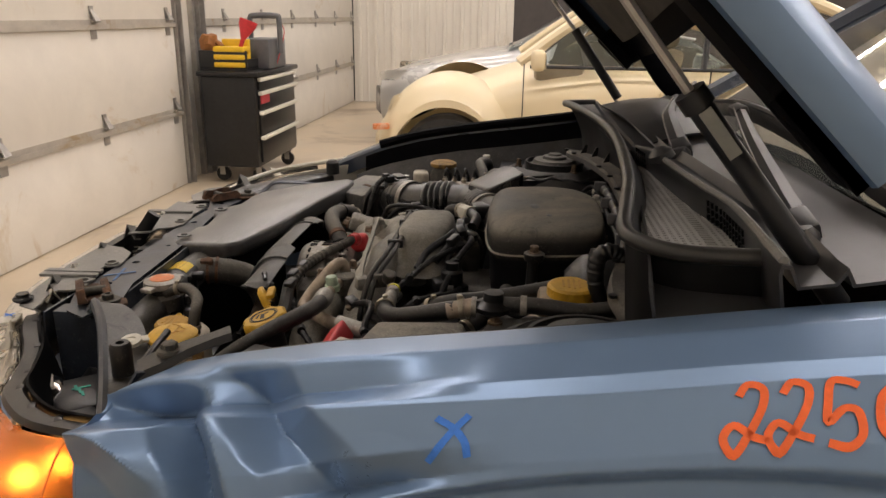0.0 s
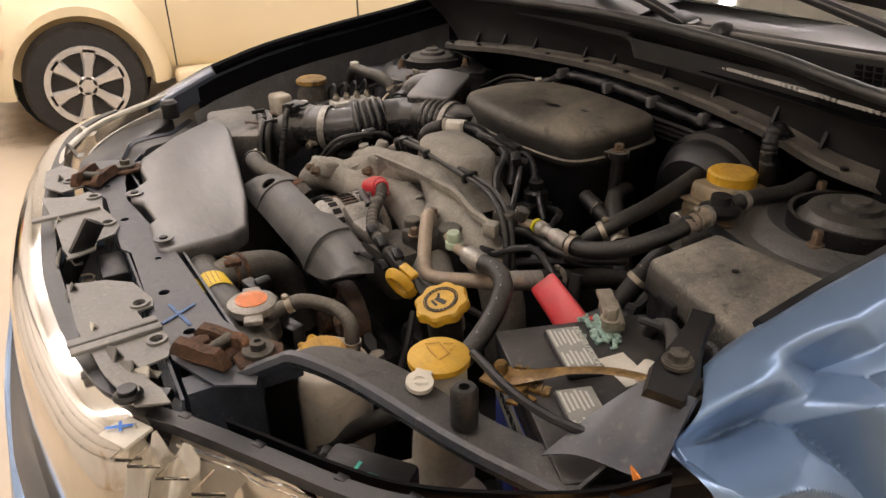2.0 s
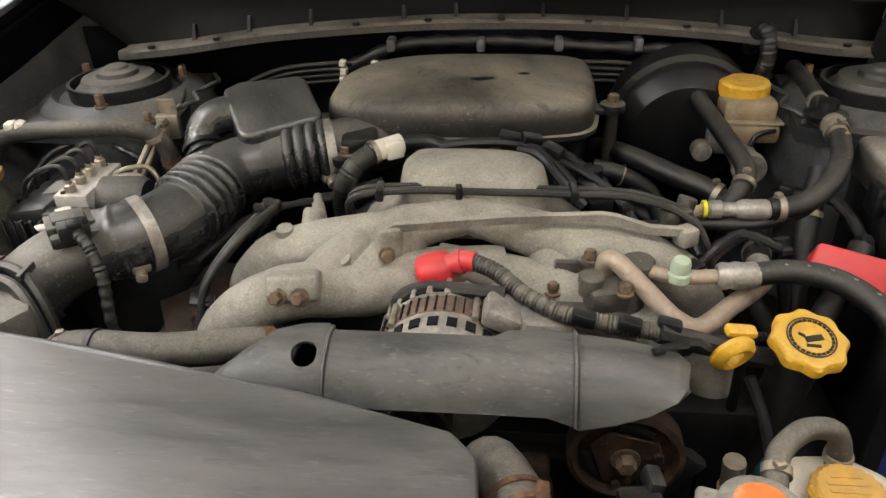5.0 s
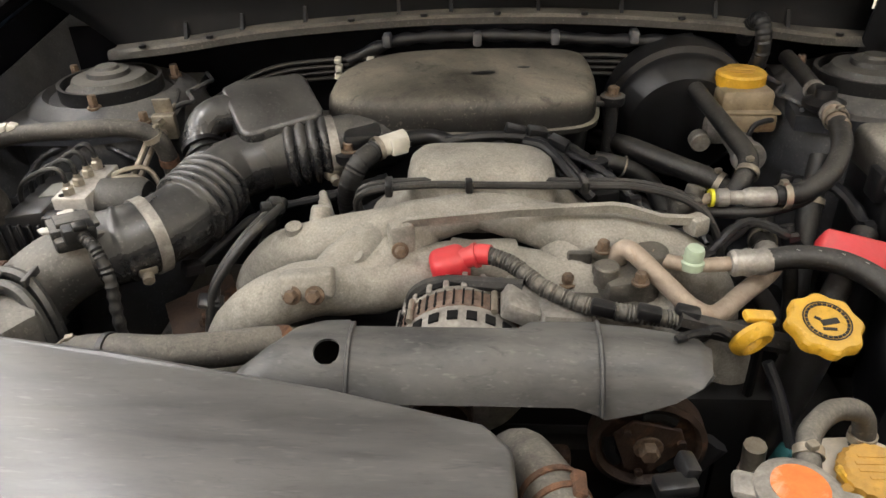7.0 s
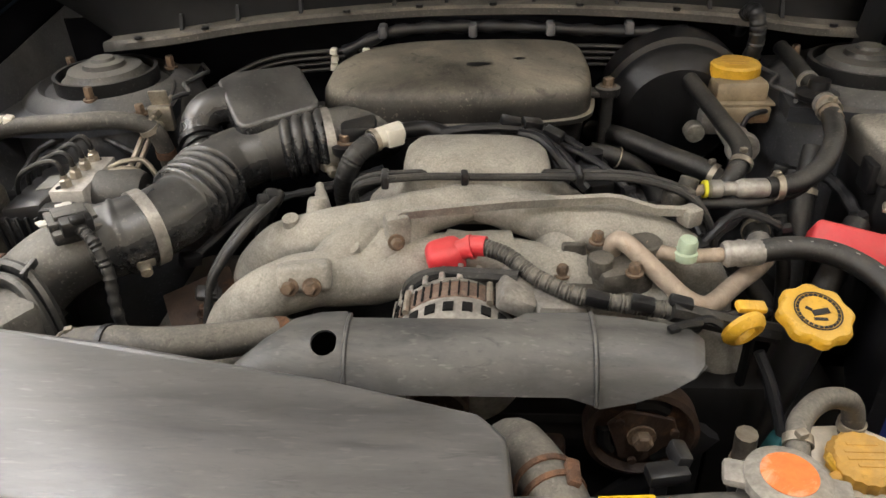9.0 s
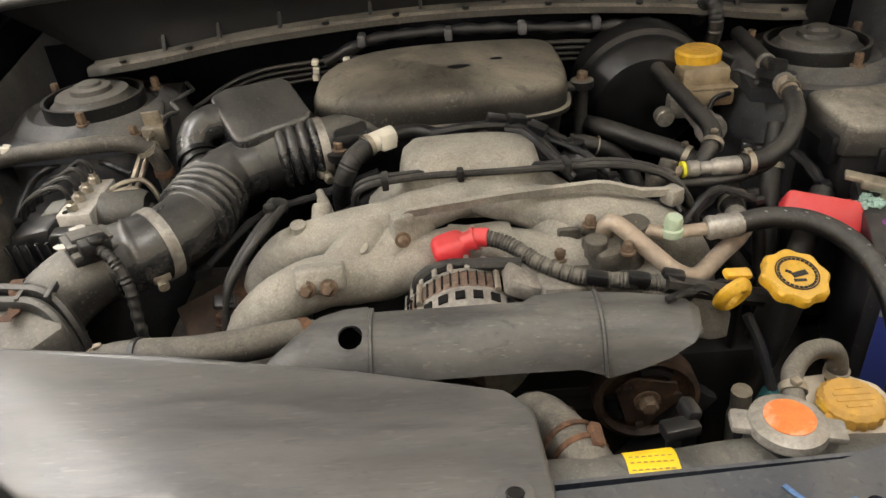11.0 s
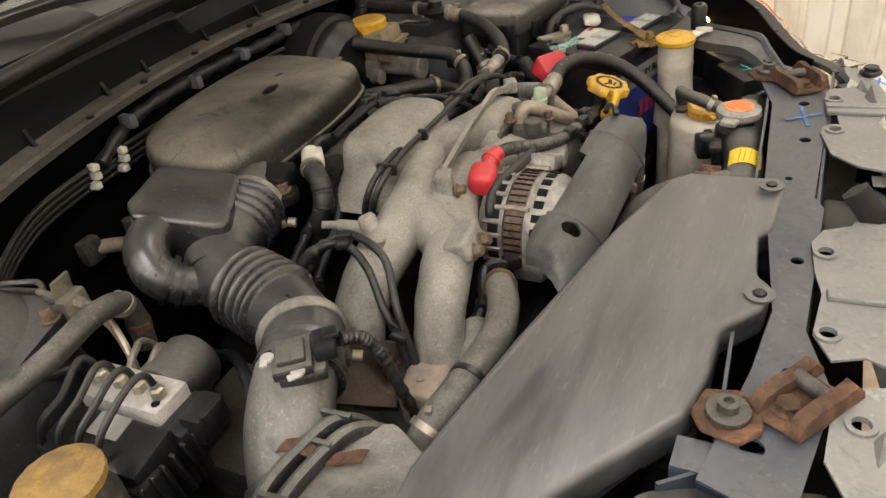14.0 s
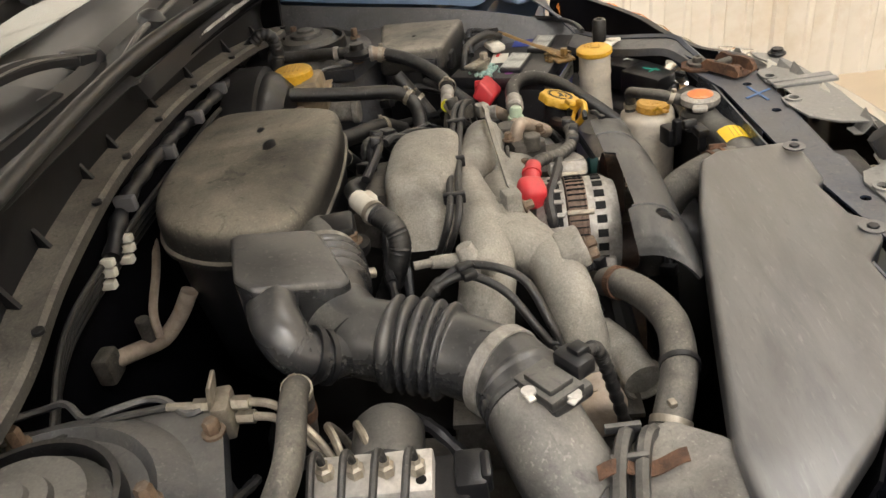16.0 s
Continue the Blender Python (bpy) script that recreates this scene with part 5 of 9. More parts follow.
part("rear_lip", sheet(lambda u, v: Vector((-0.36 + 0.70 * u, -0.700 + 0.03 * u + 0.004 * v, 0.845 - 0.05 * v)), steps(0, 1, 12), steps(0, 1, 2), 0.003), M_SUPPORT, support)
for x0, x1, y1 in ((-0.02, 0.02, -0.715), (0.33, 0.36, -0.67), (-0.37, -0.34, -0.67)):
    part("upright", span(x0, x1, -0.74, y1, 0.25, 0.843), M_SUPPORT, support)
part("paint_mark", join(block((0.215, -0.7185, 0.8492), (0.058, 0.004, 0.0008), (0, 0, 12)), block((0.213, -0.7185, 0.8494), (0.048, 0.004, 0.0008), (0, 0, -58))), M_FADEDCRAYON, support, "blue paint marker cross")


def side_rail(o):
    r = thing("upper_rail", (o * 0.5, -0.58, 0.5), "slate-painted steel upper rail beside the headlamp" if o > 0 else "dark slate upper rail beside the intake snorkel", "body rail", "upper rails")
    mid = [(0.318, -0.712, 0.835), (0.352, -0.690, 0.845), (0.385, -0.660, 0.870), (0.408, -0.643, 0.882), (0.459, -0.606, 0.872), (0.550, -0.555, 0.848), (0.617, -0.519, 0.840), (0.69, -0.48, 0.835)]
    if o < 0:
        mid = [(x + 0.022, y - 0.034, z - 0.022) for x, y, z in mid]
    pts = spline([(o * x, y, z) for x, y, z in mid], 6)
    crest, flat = [], []
    for i, p in enumerate(pts):
        d = (pts[min(i + 1, len(pts) - 1)] - pts[max(i - 1, 0)]).normalized()
        nrm = Vector((-d.y, d.x, 0)).normalized() * o
        w = 0.016 + 0.036 * smooth(10, 26, i) if o > 0 else 0.030
        crest.append([p + nrm * q + Vector((0, 0, h)) for q, h in ((0.0, -0.016), (-0.005, -0.005), (-0.003, 0.002), (0.002, 0.004), (0.007, -0.001), (0.004, -0.006), (0.003, -0.016))])
        flat.append([p + nrm * q + Vector((0, 0, h)) for q, h in ((0.006, -0.003), (w, -0.010), (w + 0.003, -0.022), (w + 0.001, -0.022), (w - 0.002, -0.013), (0.006, -0.006))])
    part("rail_crest", loft(crest), M_SUPPORT, r)
    part("rail_shelf", loft(flat), M_BAYPAINT, r, "dusty rail shelf")
    part("corner_gusset", sheet(lambda u, v: Vector((o * (0.31 + 0.085 * u), -0.712 + 0.075 * u - (0.03 if o < 0 else 0), (0.838 if o > 0 else 0.82) + 0.03 * u - (0.05 - 0.03 * u) * v)), steps(0, 1, 8), steps(0, 1, 4), 0.003), M_SUPPORT, r)
    if o < 0:
        part("inner_panel", sheet(lambda u, v: Vector((o * (0.36 + 0.10 * u), -0.655 + 0.06 * u + 0.03 * v, 0.83 - 0.13 * v)), steps(0, 1, 6), steps(0, 1, 4), 0.003), M_FIREWALL, r)
    if o > 0:
        st = part("stop_bumper", lathe([(0.0125, 0.0), (0.0125, 0.036), (0.010, 0.040), (0.005, 0.040), (0.0045, 0.028), (0.0, 0.028)], (0.535, -0.536, 0.848), (0, 0, 1), 18), M_RUBBER, r, "black rubber hood stop")
    else:
        part("stop_bumper", lathe([(0.017, 0.0), (0.017, 0.03), (0.012, 0.036), (0.0, 0.036)], (-0.60, -0.575, 0.85), (0, 0, 1), 18), M_RUBBER, r, "black rubber hood stop")
    return r


side_rail(1)
side_rail(-1)


def latch(x, y, o, nx, ny):
    """A rusty bracket of two bent rails on a torn plate at (x, y), and a foot plate under the nut at (nx, ny)."""
    t = thing("hood_latch", (x, y, 0.848), "rusty steel hood latch bracket bolted to the support", "latch", "hood latches")
    turn = Matrix.Translation((x, y, 0)) @ Matrix.Rotation(radians(o * 34), 4, "Z")
    b = part("bracket", prism([(-0.030, -0.022), (-0.008, -0.027), (0.024, -0.024), (0.032, -0.010), (0.029, 0.014), (0.012, 0.020), (-0.006, 0.017), (-0.027, 0.021), (-0.034, 0.004)], 0.851, 0.855, 0.001, 1, turn), M_RUST, t)
    for dy, h in ((-0.019, 0.014), (0.015, 0.011)):
        part("rail", loft([[turn @ Vector((u, dy + a, z)) for a, z in ((-0.007, 0.853), (-0.006, 0.856 + h * k), (0.004, 0.858 + h * k), (0.007, 0.853))] for u, k in ((-0.032, 0.1), (-0.024, 0.9), (-0.006, 1.0), (0.016, 0.85), (0.030, 1.0), (0.040, 0.2))]), M_RUST, b, sharp=50)
    part("roller", tube([turn @ Vector((0.012, -0.017, 0.862)), turn @ Vector((0.014, 0.014, 0.862))], 0.0065, 12), M_DARKALU, b, "worn grey roller")
    part("bracket_bolt", bolt(turn @ Vector((-0.012, 0.0, 0.855)), 0.009, 0.006), M_RUST, t)
    part("foot_plate", prism([(nx - 0.026, ny - 0.012), (nx - 0.010, ny - 0.026), (nx + 0.016, ny - 0.024), (nx + 0.028, ny - 0.004), (nx + 0.022, ny + 0.020), (nx - 0.004, ny + 0.027), (nx - 0.021, ny + 0.016)], 0.849, 0.854, 0.0015, 1), M_RUST, t)
    n = part("nut", lathe([(0.008, 0), (0.008, 0.008), (0.004, 0.009), (0.004, 0.005), (0, 0.005)], (nx, ny, 0.859), (0, 0, 1), 18), M_DARKALU, t, "dark grey flange nut")
    part("flange", disc((nx, ny, 0.8545), 0.0165, 0.005), M_DARKALU, n)


latch(0.308, -0.704, 1, 0.342, -0.664)
latch(-0.290, -0.748, -1, -0.318, -0.702)

# pale air-guard plates between support and grille
def guard(outline, holes, steps_at, z=0.852):
    t = thing("air_guard", (outline[0][0], outline[0][1], z - 0.005), "pale grey plastic air-guide plate, broken along one side", "air guide", "air guides")
    part("plate", plate(outline, z, 0.0025, holes), M_GUARD, t)
    for x, y in steps_at:
        part("rib", prism([(x, y), (x + 0.012, y + 0.002), (x + 0.02, y - 0.09), (x + 0.006, y - 0.09)], z, z + 0.005, 0.001, 1), M_GUARD, t)
    for hx, hy, hr in holes:
        part("hole_boss", ring((hx, hy, z), hr, hr * 1.6, 0.003, seg=18), M_GUARD, t)
    return t


guard([(0.078, -0.824), (0.090, -0.781), (0.114, -0.753), (0.166, -0.739), (0.184, -0.741), (0.189, -0.759), (0.242, -0.752), (0.246, -0.740), (0.286, -0.740), (0.298, -0.746), (0.303, -0.767), (0.323, -0.771), (0.350, -0.761), (0.376, -0.757), (0.364, -0.787), (0.298, -0.806), (0.19, -0.822)],
      [(0.174, -0.754, 0.007), (0.262, -0.750, 0.007)], [(0.215, -0.744), (0.232, -0.742)])
guard([(-0.245, -0.835), (-0.225, -0.792), (-0.236, -0.768), (-0.206, -0.753), (-0.150, -0.757), (-0.121, -0.750), (-0.072, -0.744), (-0.048, -0.753), (-0.034, -0.778), (-0.008, -0.782), (0.006, -0.818), (-0.128, -0.824)],
      [(-0.088, -0.757, 0.007), (-0.205, -0.764, 0.007)], [(-0.16, -0.762)])
guard([(-0.268, -0.772), (-0.255, -0.806), (-0.300, -0.830), (-0.375, -0.822), (-0.395, -0.795), (-0.340, -0.768)], [(-0.30, -0.790, 0.007)], [])
part("pin", join(disc((0.350, -0.79, 0.852), 0.014, 0.008, round_=0.003), disc((0.350, -0.79, 0.86), 0.009, 0.004)), M_BLACKPLASTIC, thing("push_pin", (0.35, -0.79, 0.852), "black plastic push pin in the guard plate", "push pin"))
lever = thing("hood_release", (0.0, -0.80, 0.80), "black plastic hood release lever in the grille gap", "lever")
part("lever_arm", tube([(-0.005, -0.845, 0.79), (-0.018, -0.80, 0.85), (-0.022, -0.775, 0.885)], 0.008, 6, flat=1.8), M_BLACKPLASTIC, lever)
part("latch_body", join(span(-0.03, 0.045, -0.785, -0.75, 0.76, 0.835, 0.006), disc((0.02, -0.787, 0.80), 0.018, 0.012, (0, -1, 0))), M_BLACKPLASTIC, lever)
part("spring", tube([(0.01 + 0.008 * math.cos(a), -0.80 + 0.008 * math.sin(a), 0.79 + a * 0.0012) for a in [k * 0.6 for k in range(50)]], 0.0016, 5, raw=True), M_STEEL, lever)

radiator = thing("radiator", (0, -0.645, 0.25), "black radiator with a filler neck and top tank", "radiator")
part("core", span(-0.34, 0.34, -0.665, -0.63, 0.25, 0.80), M_DEEP, radiator)
part("top_tank", tube([(-0.33, -0.655, 0.805), (0.08, -0.662, 0.812), (0.205, -0.650, 0.808), (0.33, -0.648, 0.80)], 0.024, 14), M_DUSTYPLASTIC, radiator, "dusty black top tank")
part("filler_neck", lathe([(0.03, 0), (0.028, 0.02), (0.022, 0.026), (0.022, 0.036)], (0.228, -0.640, 0.802), (0, 0, 1), 20), M_DUSTYPLASTIC, radiator)
cap = part("radiator_cap", join(lathe([(0.027, 0), (0.029, 0.003), (0.028, 0.010), (0.022, 0.013), (0.0, 0.0135)], (0.228, -0.640, 0.838), (0, 0, 1), 28), block((0.228, -0.640, 0.842), (0.082, 0.022, 0.008), (0, 0, -14), 0.0038)), M_ALU, radiator, "aluminium pressure cap")
part("cap_label", lathe([(0.0185, 0), (0.0185, 0.0008), (0.0, 0.0009)], (0.228, -0.640, 0.8513), (0, 0, 1), 28), M_ORANGE, cap, "worn orange warning label")
part("tank_label", sheet(lambda u, v: Vector((0.104 + 0.038 * u, -0.6625 + 0.0028 * u + 0.0252 * math.sin(-0.9 + 1.7 * v), 0.8120 + 0.0252 * math.cos(-0.9 + 1.7 * v))), steps(0, 1, 4), steps(0, 1, 8), 0.0004), M_LABELYELLOW, radiator, "yellow warning label")
part("label_print", join(*[block((0.108 + 0.0048 * i, -0.6612 + 0.006 * (j - 1), 0.8378 - 0.0010 * abs(j - 1)), (0.0029, 0.0010, 0.0005)) for i in range(7) for j in range(3)]), M_TAN, radiator)
uh = thing("radiator_hose", (0.06, -0.59, 0.8), "thick dusty black upper radiator hose with a clamp", "hose")
part("hose", tube([(0.085, -0.655, 0.808), (0.075, -0.630, 0.812), (0.062, -0.595, 0.805), (0.050, -0.565, 0.790), (0.042, -0.545, 0.755), (0.04, -0.53, 0.68)], 0.023, 16), M_TANHOSE, uh)
part("clamp", join(ring((0.0765, -0.634, 0.8115), 0.0232, 0.0248, 0.005, (-0.3, 0.95, -0.05), 26), ring((0.0715, -0.620, 0.8110), 0.0232, 0.0248, 0.005, (-0.3, 0.95, -0.1), 26), block((0.088, -0.628, 0.832), (0.010, 0.022, 0.010), (0, 20, 0), 0.002)), M_RUST, uh, "rusty spring clamp")
fan = thing("radiator_fan", (0.17, -0.6, 0.4), "black radiator fan shroud", "fan shroud", "fan shrouds")
part("shroud", join(ring((0.18, -0.625, 0.55), 0.13, 0.165, 0.05, (0, 1, 0), 32), disc((0.18, -0.62, 0.55), 0.05, 0.05, (0, 1, 0), 20)), M_BLACKPLASTIC, fan)
for k in range(5):
    part("blade", block((0.18 + 0.085 * math.cos(k * 1.257), -0.60, 0.55 + 0.085 * math.sin(k * 1.257)), (0.09, 0.004, 0.045), (20, -math.degrees(k * 1.257), 0)), M_BLACKPLASTIC, fan)
br = thing("hose_bracket", (0.15, -0.61, 0.78), "small black wiring clip on the radiator tank", "clip")
part("clip_body", join(block((0.155, -0.622, 0.828), (0.03, 0.016, 0.012), (0, 0, 10), 0.003), block((0.165, -0.610, 0.834), (0.012, 0.02, 0.014), (0, 15, 10), 0.003), block((0.15, -0.625, 0.812), (0.01, 0.01, 0.03), (0, 0, 0), 0.002)), M_BLACKPLASTIC, br)

# intake snorkel cover on the radiator support
cover = thing("snorkel_cover", (-0.2, -0.6, 0.82), "broad grey plastic intake snorkel with pale scuffs", "intake snorkel")
OUT = [(0.022, -0.588), (0.043, -0.612), (0.049, -0.70), (0.035, -0.712), (0.0, -0.712), (-0.055, -0.709), (-0.068, -0.697), (-0.138, -0.703), (-0.152, -0.717), (-0.187, -0.714), (-0.225, -0.684), (-0.285, -0.684), (-0.335, -0.674), (-0.437, -0.60), (-0.50, -0.54), (-0.525, -0.515), (-0.50, -0.495), (-0.44, -0.495), (-0.29, -0.521), (-0.10, -0.556)]
part("shell", prism([(x, y, 0.856 + 0.004 * math.sin((x + 0.5) * 9)) for x, y in OUT], 0.822, 0.856, 0.007, 3), M_GREYPLASTIC, cover, sharp=50)
for x, y in ((0.019, -0.699), (-0.173, -0.708)):
    c = part("mounting_eye", ring((x, y, 0.8572), 0.0065, 0.013, 0.002, seg=24), M_GREYPLASTIC, cover)
    part("fastener", disc((x, y, 0.855), 0.0055, 0.006), M_BLACKPLASTIC, c)

# ---- left headlamp, broken ----
lamp = thing("headlamp", (0.58, -0.62, 0.55), "broken headlamp with a lit amber turn signal", "headlamp")
STRIP = [(0.325, -0.790, 0.818), (0.36, -0.775, 0.832), (0.405, -0.748, 0.838), (0.47, -0.702, 0.834), (0.545, -0.662, 0.842), (0.605, -0.628, 0.856), (0.665, -0.572, 0.872), (0.70, -0.525, 0.882), (0.715, -0.475, 0.886)]
strip = spline(STRIP, 6)
part("top_strip", loft([[p + Vector(q) for q in ((-0.010, 0.012, -0.002), (-0.007, 0.009, 0.003), (0.004, -0.004, 0.003), (0.006, -0.007, -0.004), (-0.006, 0.008, -0.006))] for p in strip]), M_BLACKPLASTIC, lamp, "black plastic lamp rim")
for t in (0.22, 0.36, 0.5, 0.63, 0.76, 0.9):
    q = along(strip, t)
    part("rim_tab", block(q + Vector((-0.006, 0.008, 0.002)), (0.012, 0.008, 0.004), (0, 0, 30), 0.001), M_BLACKPLASTIC, lamp)


def lens_point(u, v):
    p = along(strip, u)
    out = Vector((0.045 + 0.015 * u, -0.06 + 0.035 * u, 0)) * math.sin(v * 1.5)
    return p + Vector((0.008, -0.010, -0.005)) + out + Vector((0, 0, -0.20 * v ** 1.4))


part("clear_lens", sheet(lens_point, steps(0.20, 0.64, 18), steps(0.02, 1, 12), 0.0025), M_LENS, lamp, "clear cracked lamp lens")
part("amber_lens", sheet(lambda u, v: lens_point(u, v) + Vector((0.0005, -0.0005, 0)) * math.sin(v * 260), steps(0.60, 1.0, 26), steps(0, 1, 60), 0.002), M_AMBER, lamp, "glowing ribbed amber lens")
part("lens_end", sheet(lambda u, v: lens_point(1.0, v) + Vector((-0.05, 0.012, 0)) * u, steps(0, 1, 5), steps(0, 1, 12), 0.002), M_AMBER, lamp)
part("bowl", sheet(lambda u, v: lens_point(0.16 + 0.42 * u, v) + Vector((-0.018 - 0.006 * math.sin(u * 16), 0.022, -0.012 - 0.02 * math.sin(v * 3))), steps(0, 1, 24), steps(0.05, 1, 8), 0.002), M_HEADLAMP, lamp, "pale lamp bowl")
part("torn_bezel", sheet(lambda u, v: along(strip, 0.04 + 0.26 * u) + Vector((0.012 + 0.03 * v, -0.018 - 0.02 * v, -0.004 - 0.07 * v + 0.012 * math.sin(u * 22 + v * 4))), steps(0, 1, 20), steps(0, 1, 6), 0.002), M_HEADLAMP, lamp, "cracked cream bezel")
part("lamp_back", sheet(lambda u, v: along(strip, 0.30 + 0.70 * u) + Vector((-0.010 - 0.026 * v, 0.012 + 0.026 * v, 0.008 - 0.19 * v)), steps(0, 1, 20), steps(0, 1, 4), 0.003), M_FIREWALL, lamp, "black lamp back")
part("clear_rim", tube([along(strip, t) + Vector((0.010, -0.012, -0.006 + 0.003 * math.sin(t * 60))) for t in steps(0.25, 0.85, 24)], 0.004, 6, 1), M_LENS, lamp, "broken clear rim")
part("reflector", lathe([(0.0, -0.05), (0.03, -0.045), (0.055, -0.02), (0.065, 0.02), (0.068, 0.022)], (0.500, -0.685, 0.755), (0.45, -0.85, 0.25), 26), M_CHROME, lamp)
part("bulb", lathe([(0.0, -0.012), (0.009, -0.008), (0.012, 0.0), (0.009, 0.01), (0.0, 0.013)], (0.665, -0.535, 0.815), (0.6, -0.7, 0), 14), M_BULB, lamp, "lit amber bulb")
part("cracked_edge", join(*[prism([(p.x + 0.012, p.y - 0.022), (p.x + 0.045, p.y - 0.02), (p.x + 0.03, p.y - 0.045)], p.z - 0.01, p.z - 0.006) for p in (along(strip, t) for t in (0.14, 0.2, 0.27, 0.33))]), M_LENS, lamp)
part("adjuster", join(tube([(0.46, -0.695, 0.800), (0.485, -0.680, 0.803)], 0.012, 10), tube([(0.485, -0.680, 0.803), (0.51, -0.662, 0.797)], 0.015, 10)), M_WHITEPLASTIC, lamp, "cream lamp adjuster")
part("rear_shell", prism([(0.40, -0.69), (0.52, -0.625), (0.58, -0.56), (0.62, -0.50), (0.58, -0.48), (0.48, -0.55), (0.37, -0.62)], 0.60, 0.74, 0.012), M_BLACKPLASTIC, lamp, "black rear housing")
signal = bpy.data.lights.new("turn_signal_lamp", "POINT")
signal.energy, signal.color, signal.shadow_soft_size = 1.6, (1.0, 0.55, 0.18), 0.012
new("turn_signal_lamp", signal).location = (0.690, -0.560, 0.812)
module = thing("ballast_module", (0.50, -0.62, 0.74), "black plastic module with a teal paint mark", "module")
part("case", block((0.495, -0.622, 0.772), (0.09, 0.065, 0.05), (0, 0, 38), 0.006), M_BLACKPLASTIC, module)
part("paint_mark", join(*[block((0.488 + dx, -0.625 + dy, 0.798), (w, 0.0035, 0.0008), (0, 0, a)) for dx, dy, w, a in ((0, 0, 0.022, 128), (0.008, 0.003, 0.014, 38), (0.002, -0.006, 0.014, 38), (0.014, 0.0105, 0.012, 38))]), M_TEALPAINT, module)
part("stamp", join(block((0.56, -0.597, 0.7965), (0.012, 0.003, 0.0008), (0, 0, 40)), block((0.566, -0.590, 0.7966), (0.012, 0.003, 0.0008), (0, 0, 120))), M_WHITEPAINT, module)
part("lower_case", block((0.555, -0.59, 0.770), (0.09, 0.05, 0.05), (0, 0, 42), 0.006), M_BLACKPLASTIC, module)
rlamp = thing("headlamp", (-0.6, -0.62, 0.6), "intact headlamp with a clear curved lens", "headlamp")
part("lens", sheet(lambda u, v: Vector((-0.45 - 0.27 * u - 0.03 * math.sin(v * 3.1), -0.80 + 0.26 * u * u - 0.06 * math.sin(v * 1.6), 0.835 + 0.04 * u - 0.2 * v)), steps(0, 1, 16), steps(0, 1, 8), 0.003), M_LENS, rlamp)
part("bowl", sheet(lambda u, v: Vector((-0.44 - 0.26 * u, -0.76 + 0.26 * u * u, 0.825 + 0.04 * u - 0.19 * v)), steps(0, 1, 12), steps(0, 1, 5), 0.003), M_HEADLAMP, rlamp)
# reflection of the cream car, put in as a cream tube
part("rim", tube([(-0.43, -0.800, 0.832), (-0.52, -0.780, 0.842), (-0.62, -0.705, 0.856), (-0.70, -0.56, 0.872)], 0.006, 8), M_WHITEPLASTIC, rlamp, "cream tube imitating a reflection")
part("inner_tray", prism([(-0.36, -0.775), (-0.43, -0.765), (-0.55, -0.70), (-0.64, -0.60), (-0.60, -0.57), (-0.48, -0.66), (-0.37, -0.72)], 0.80, 0.846, 0.006), M_BLACKPLASTIC, rlamp, "black lamp back cover")

# ---- engine bay ----
engine = thing("engine", (0.02, -0.3, 0.24), "dusty flat-four car engine with cast aluminium intake", "engine")
# block, banks and front case carry deep shade in their black
part("block", span(-0.22, 0.26, -0.44, -0.02, 0.30, 0.66, 0.03), M_DEEP, engine, "engine block, black as in deep shade")
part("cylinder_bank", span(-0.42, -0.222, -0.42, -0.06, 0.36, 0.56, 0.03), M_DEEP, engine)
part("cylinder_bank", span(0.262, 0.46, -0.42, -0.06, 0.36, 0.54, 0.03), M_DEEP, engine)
part("front_case", join(span(-0.16, 0.24, -0.49, -0.44, 0.34, 0.72, 0.03), span(0.20, 0.30, -0.45, -0.36, 0.5, 0.75, 0.02)), M_DEEP, engine, "timing case, black as in deep shade")


def cast_bump(bm, amount, freq):
    for v in bm.verts:
        v.co += noise.noise_vector(v.co * freq) * amount
    return bm


def runner(rows, seg=20):
    """A cast branch through (x, y, z, radius) rows, its radius gliding from row to row."""
    rads = [r[3] for r in rows]

    def rad(t):
        k = t * (len(rads) - 1)
        i = min(int(k), len(rads) - 2)
        return rads[i] + (rads[i + 1] - rads[i]) * (k - i)
    return tube([r[:3] for r in rows], rad, seg, 8)


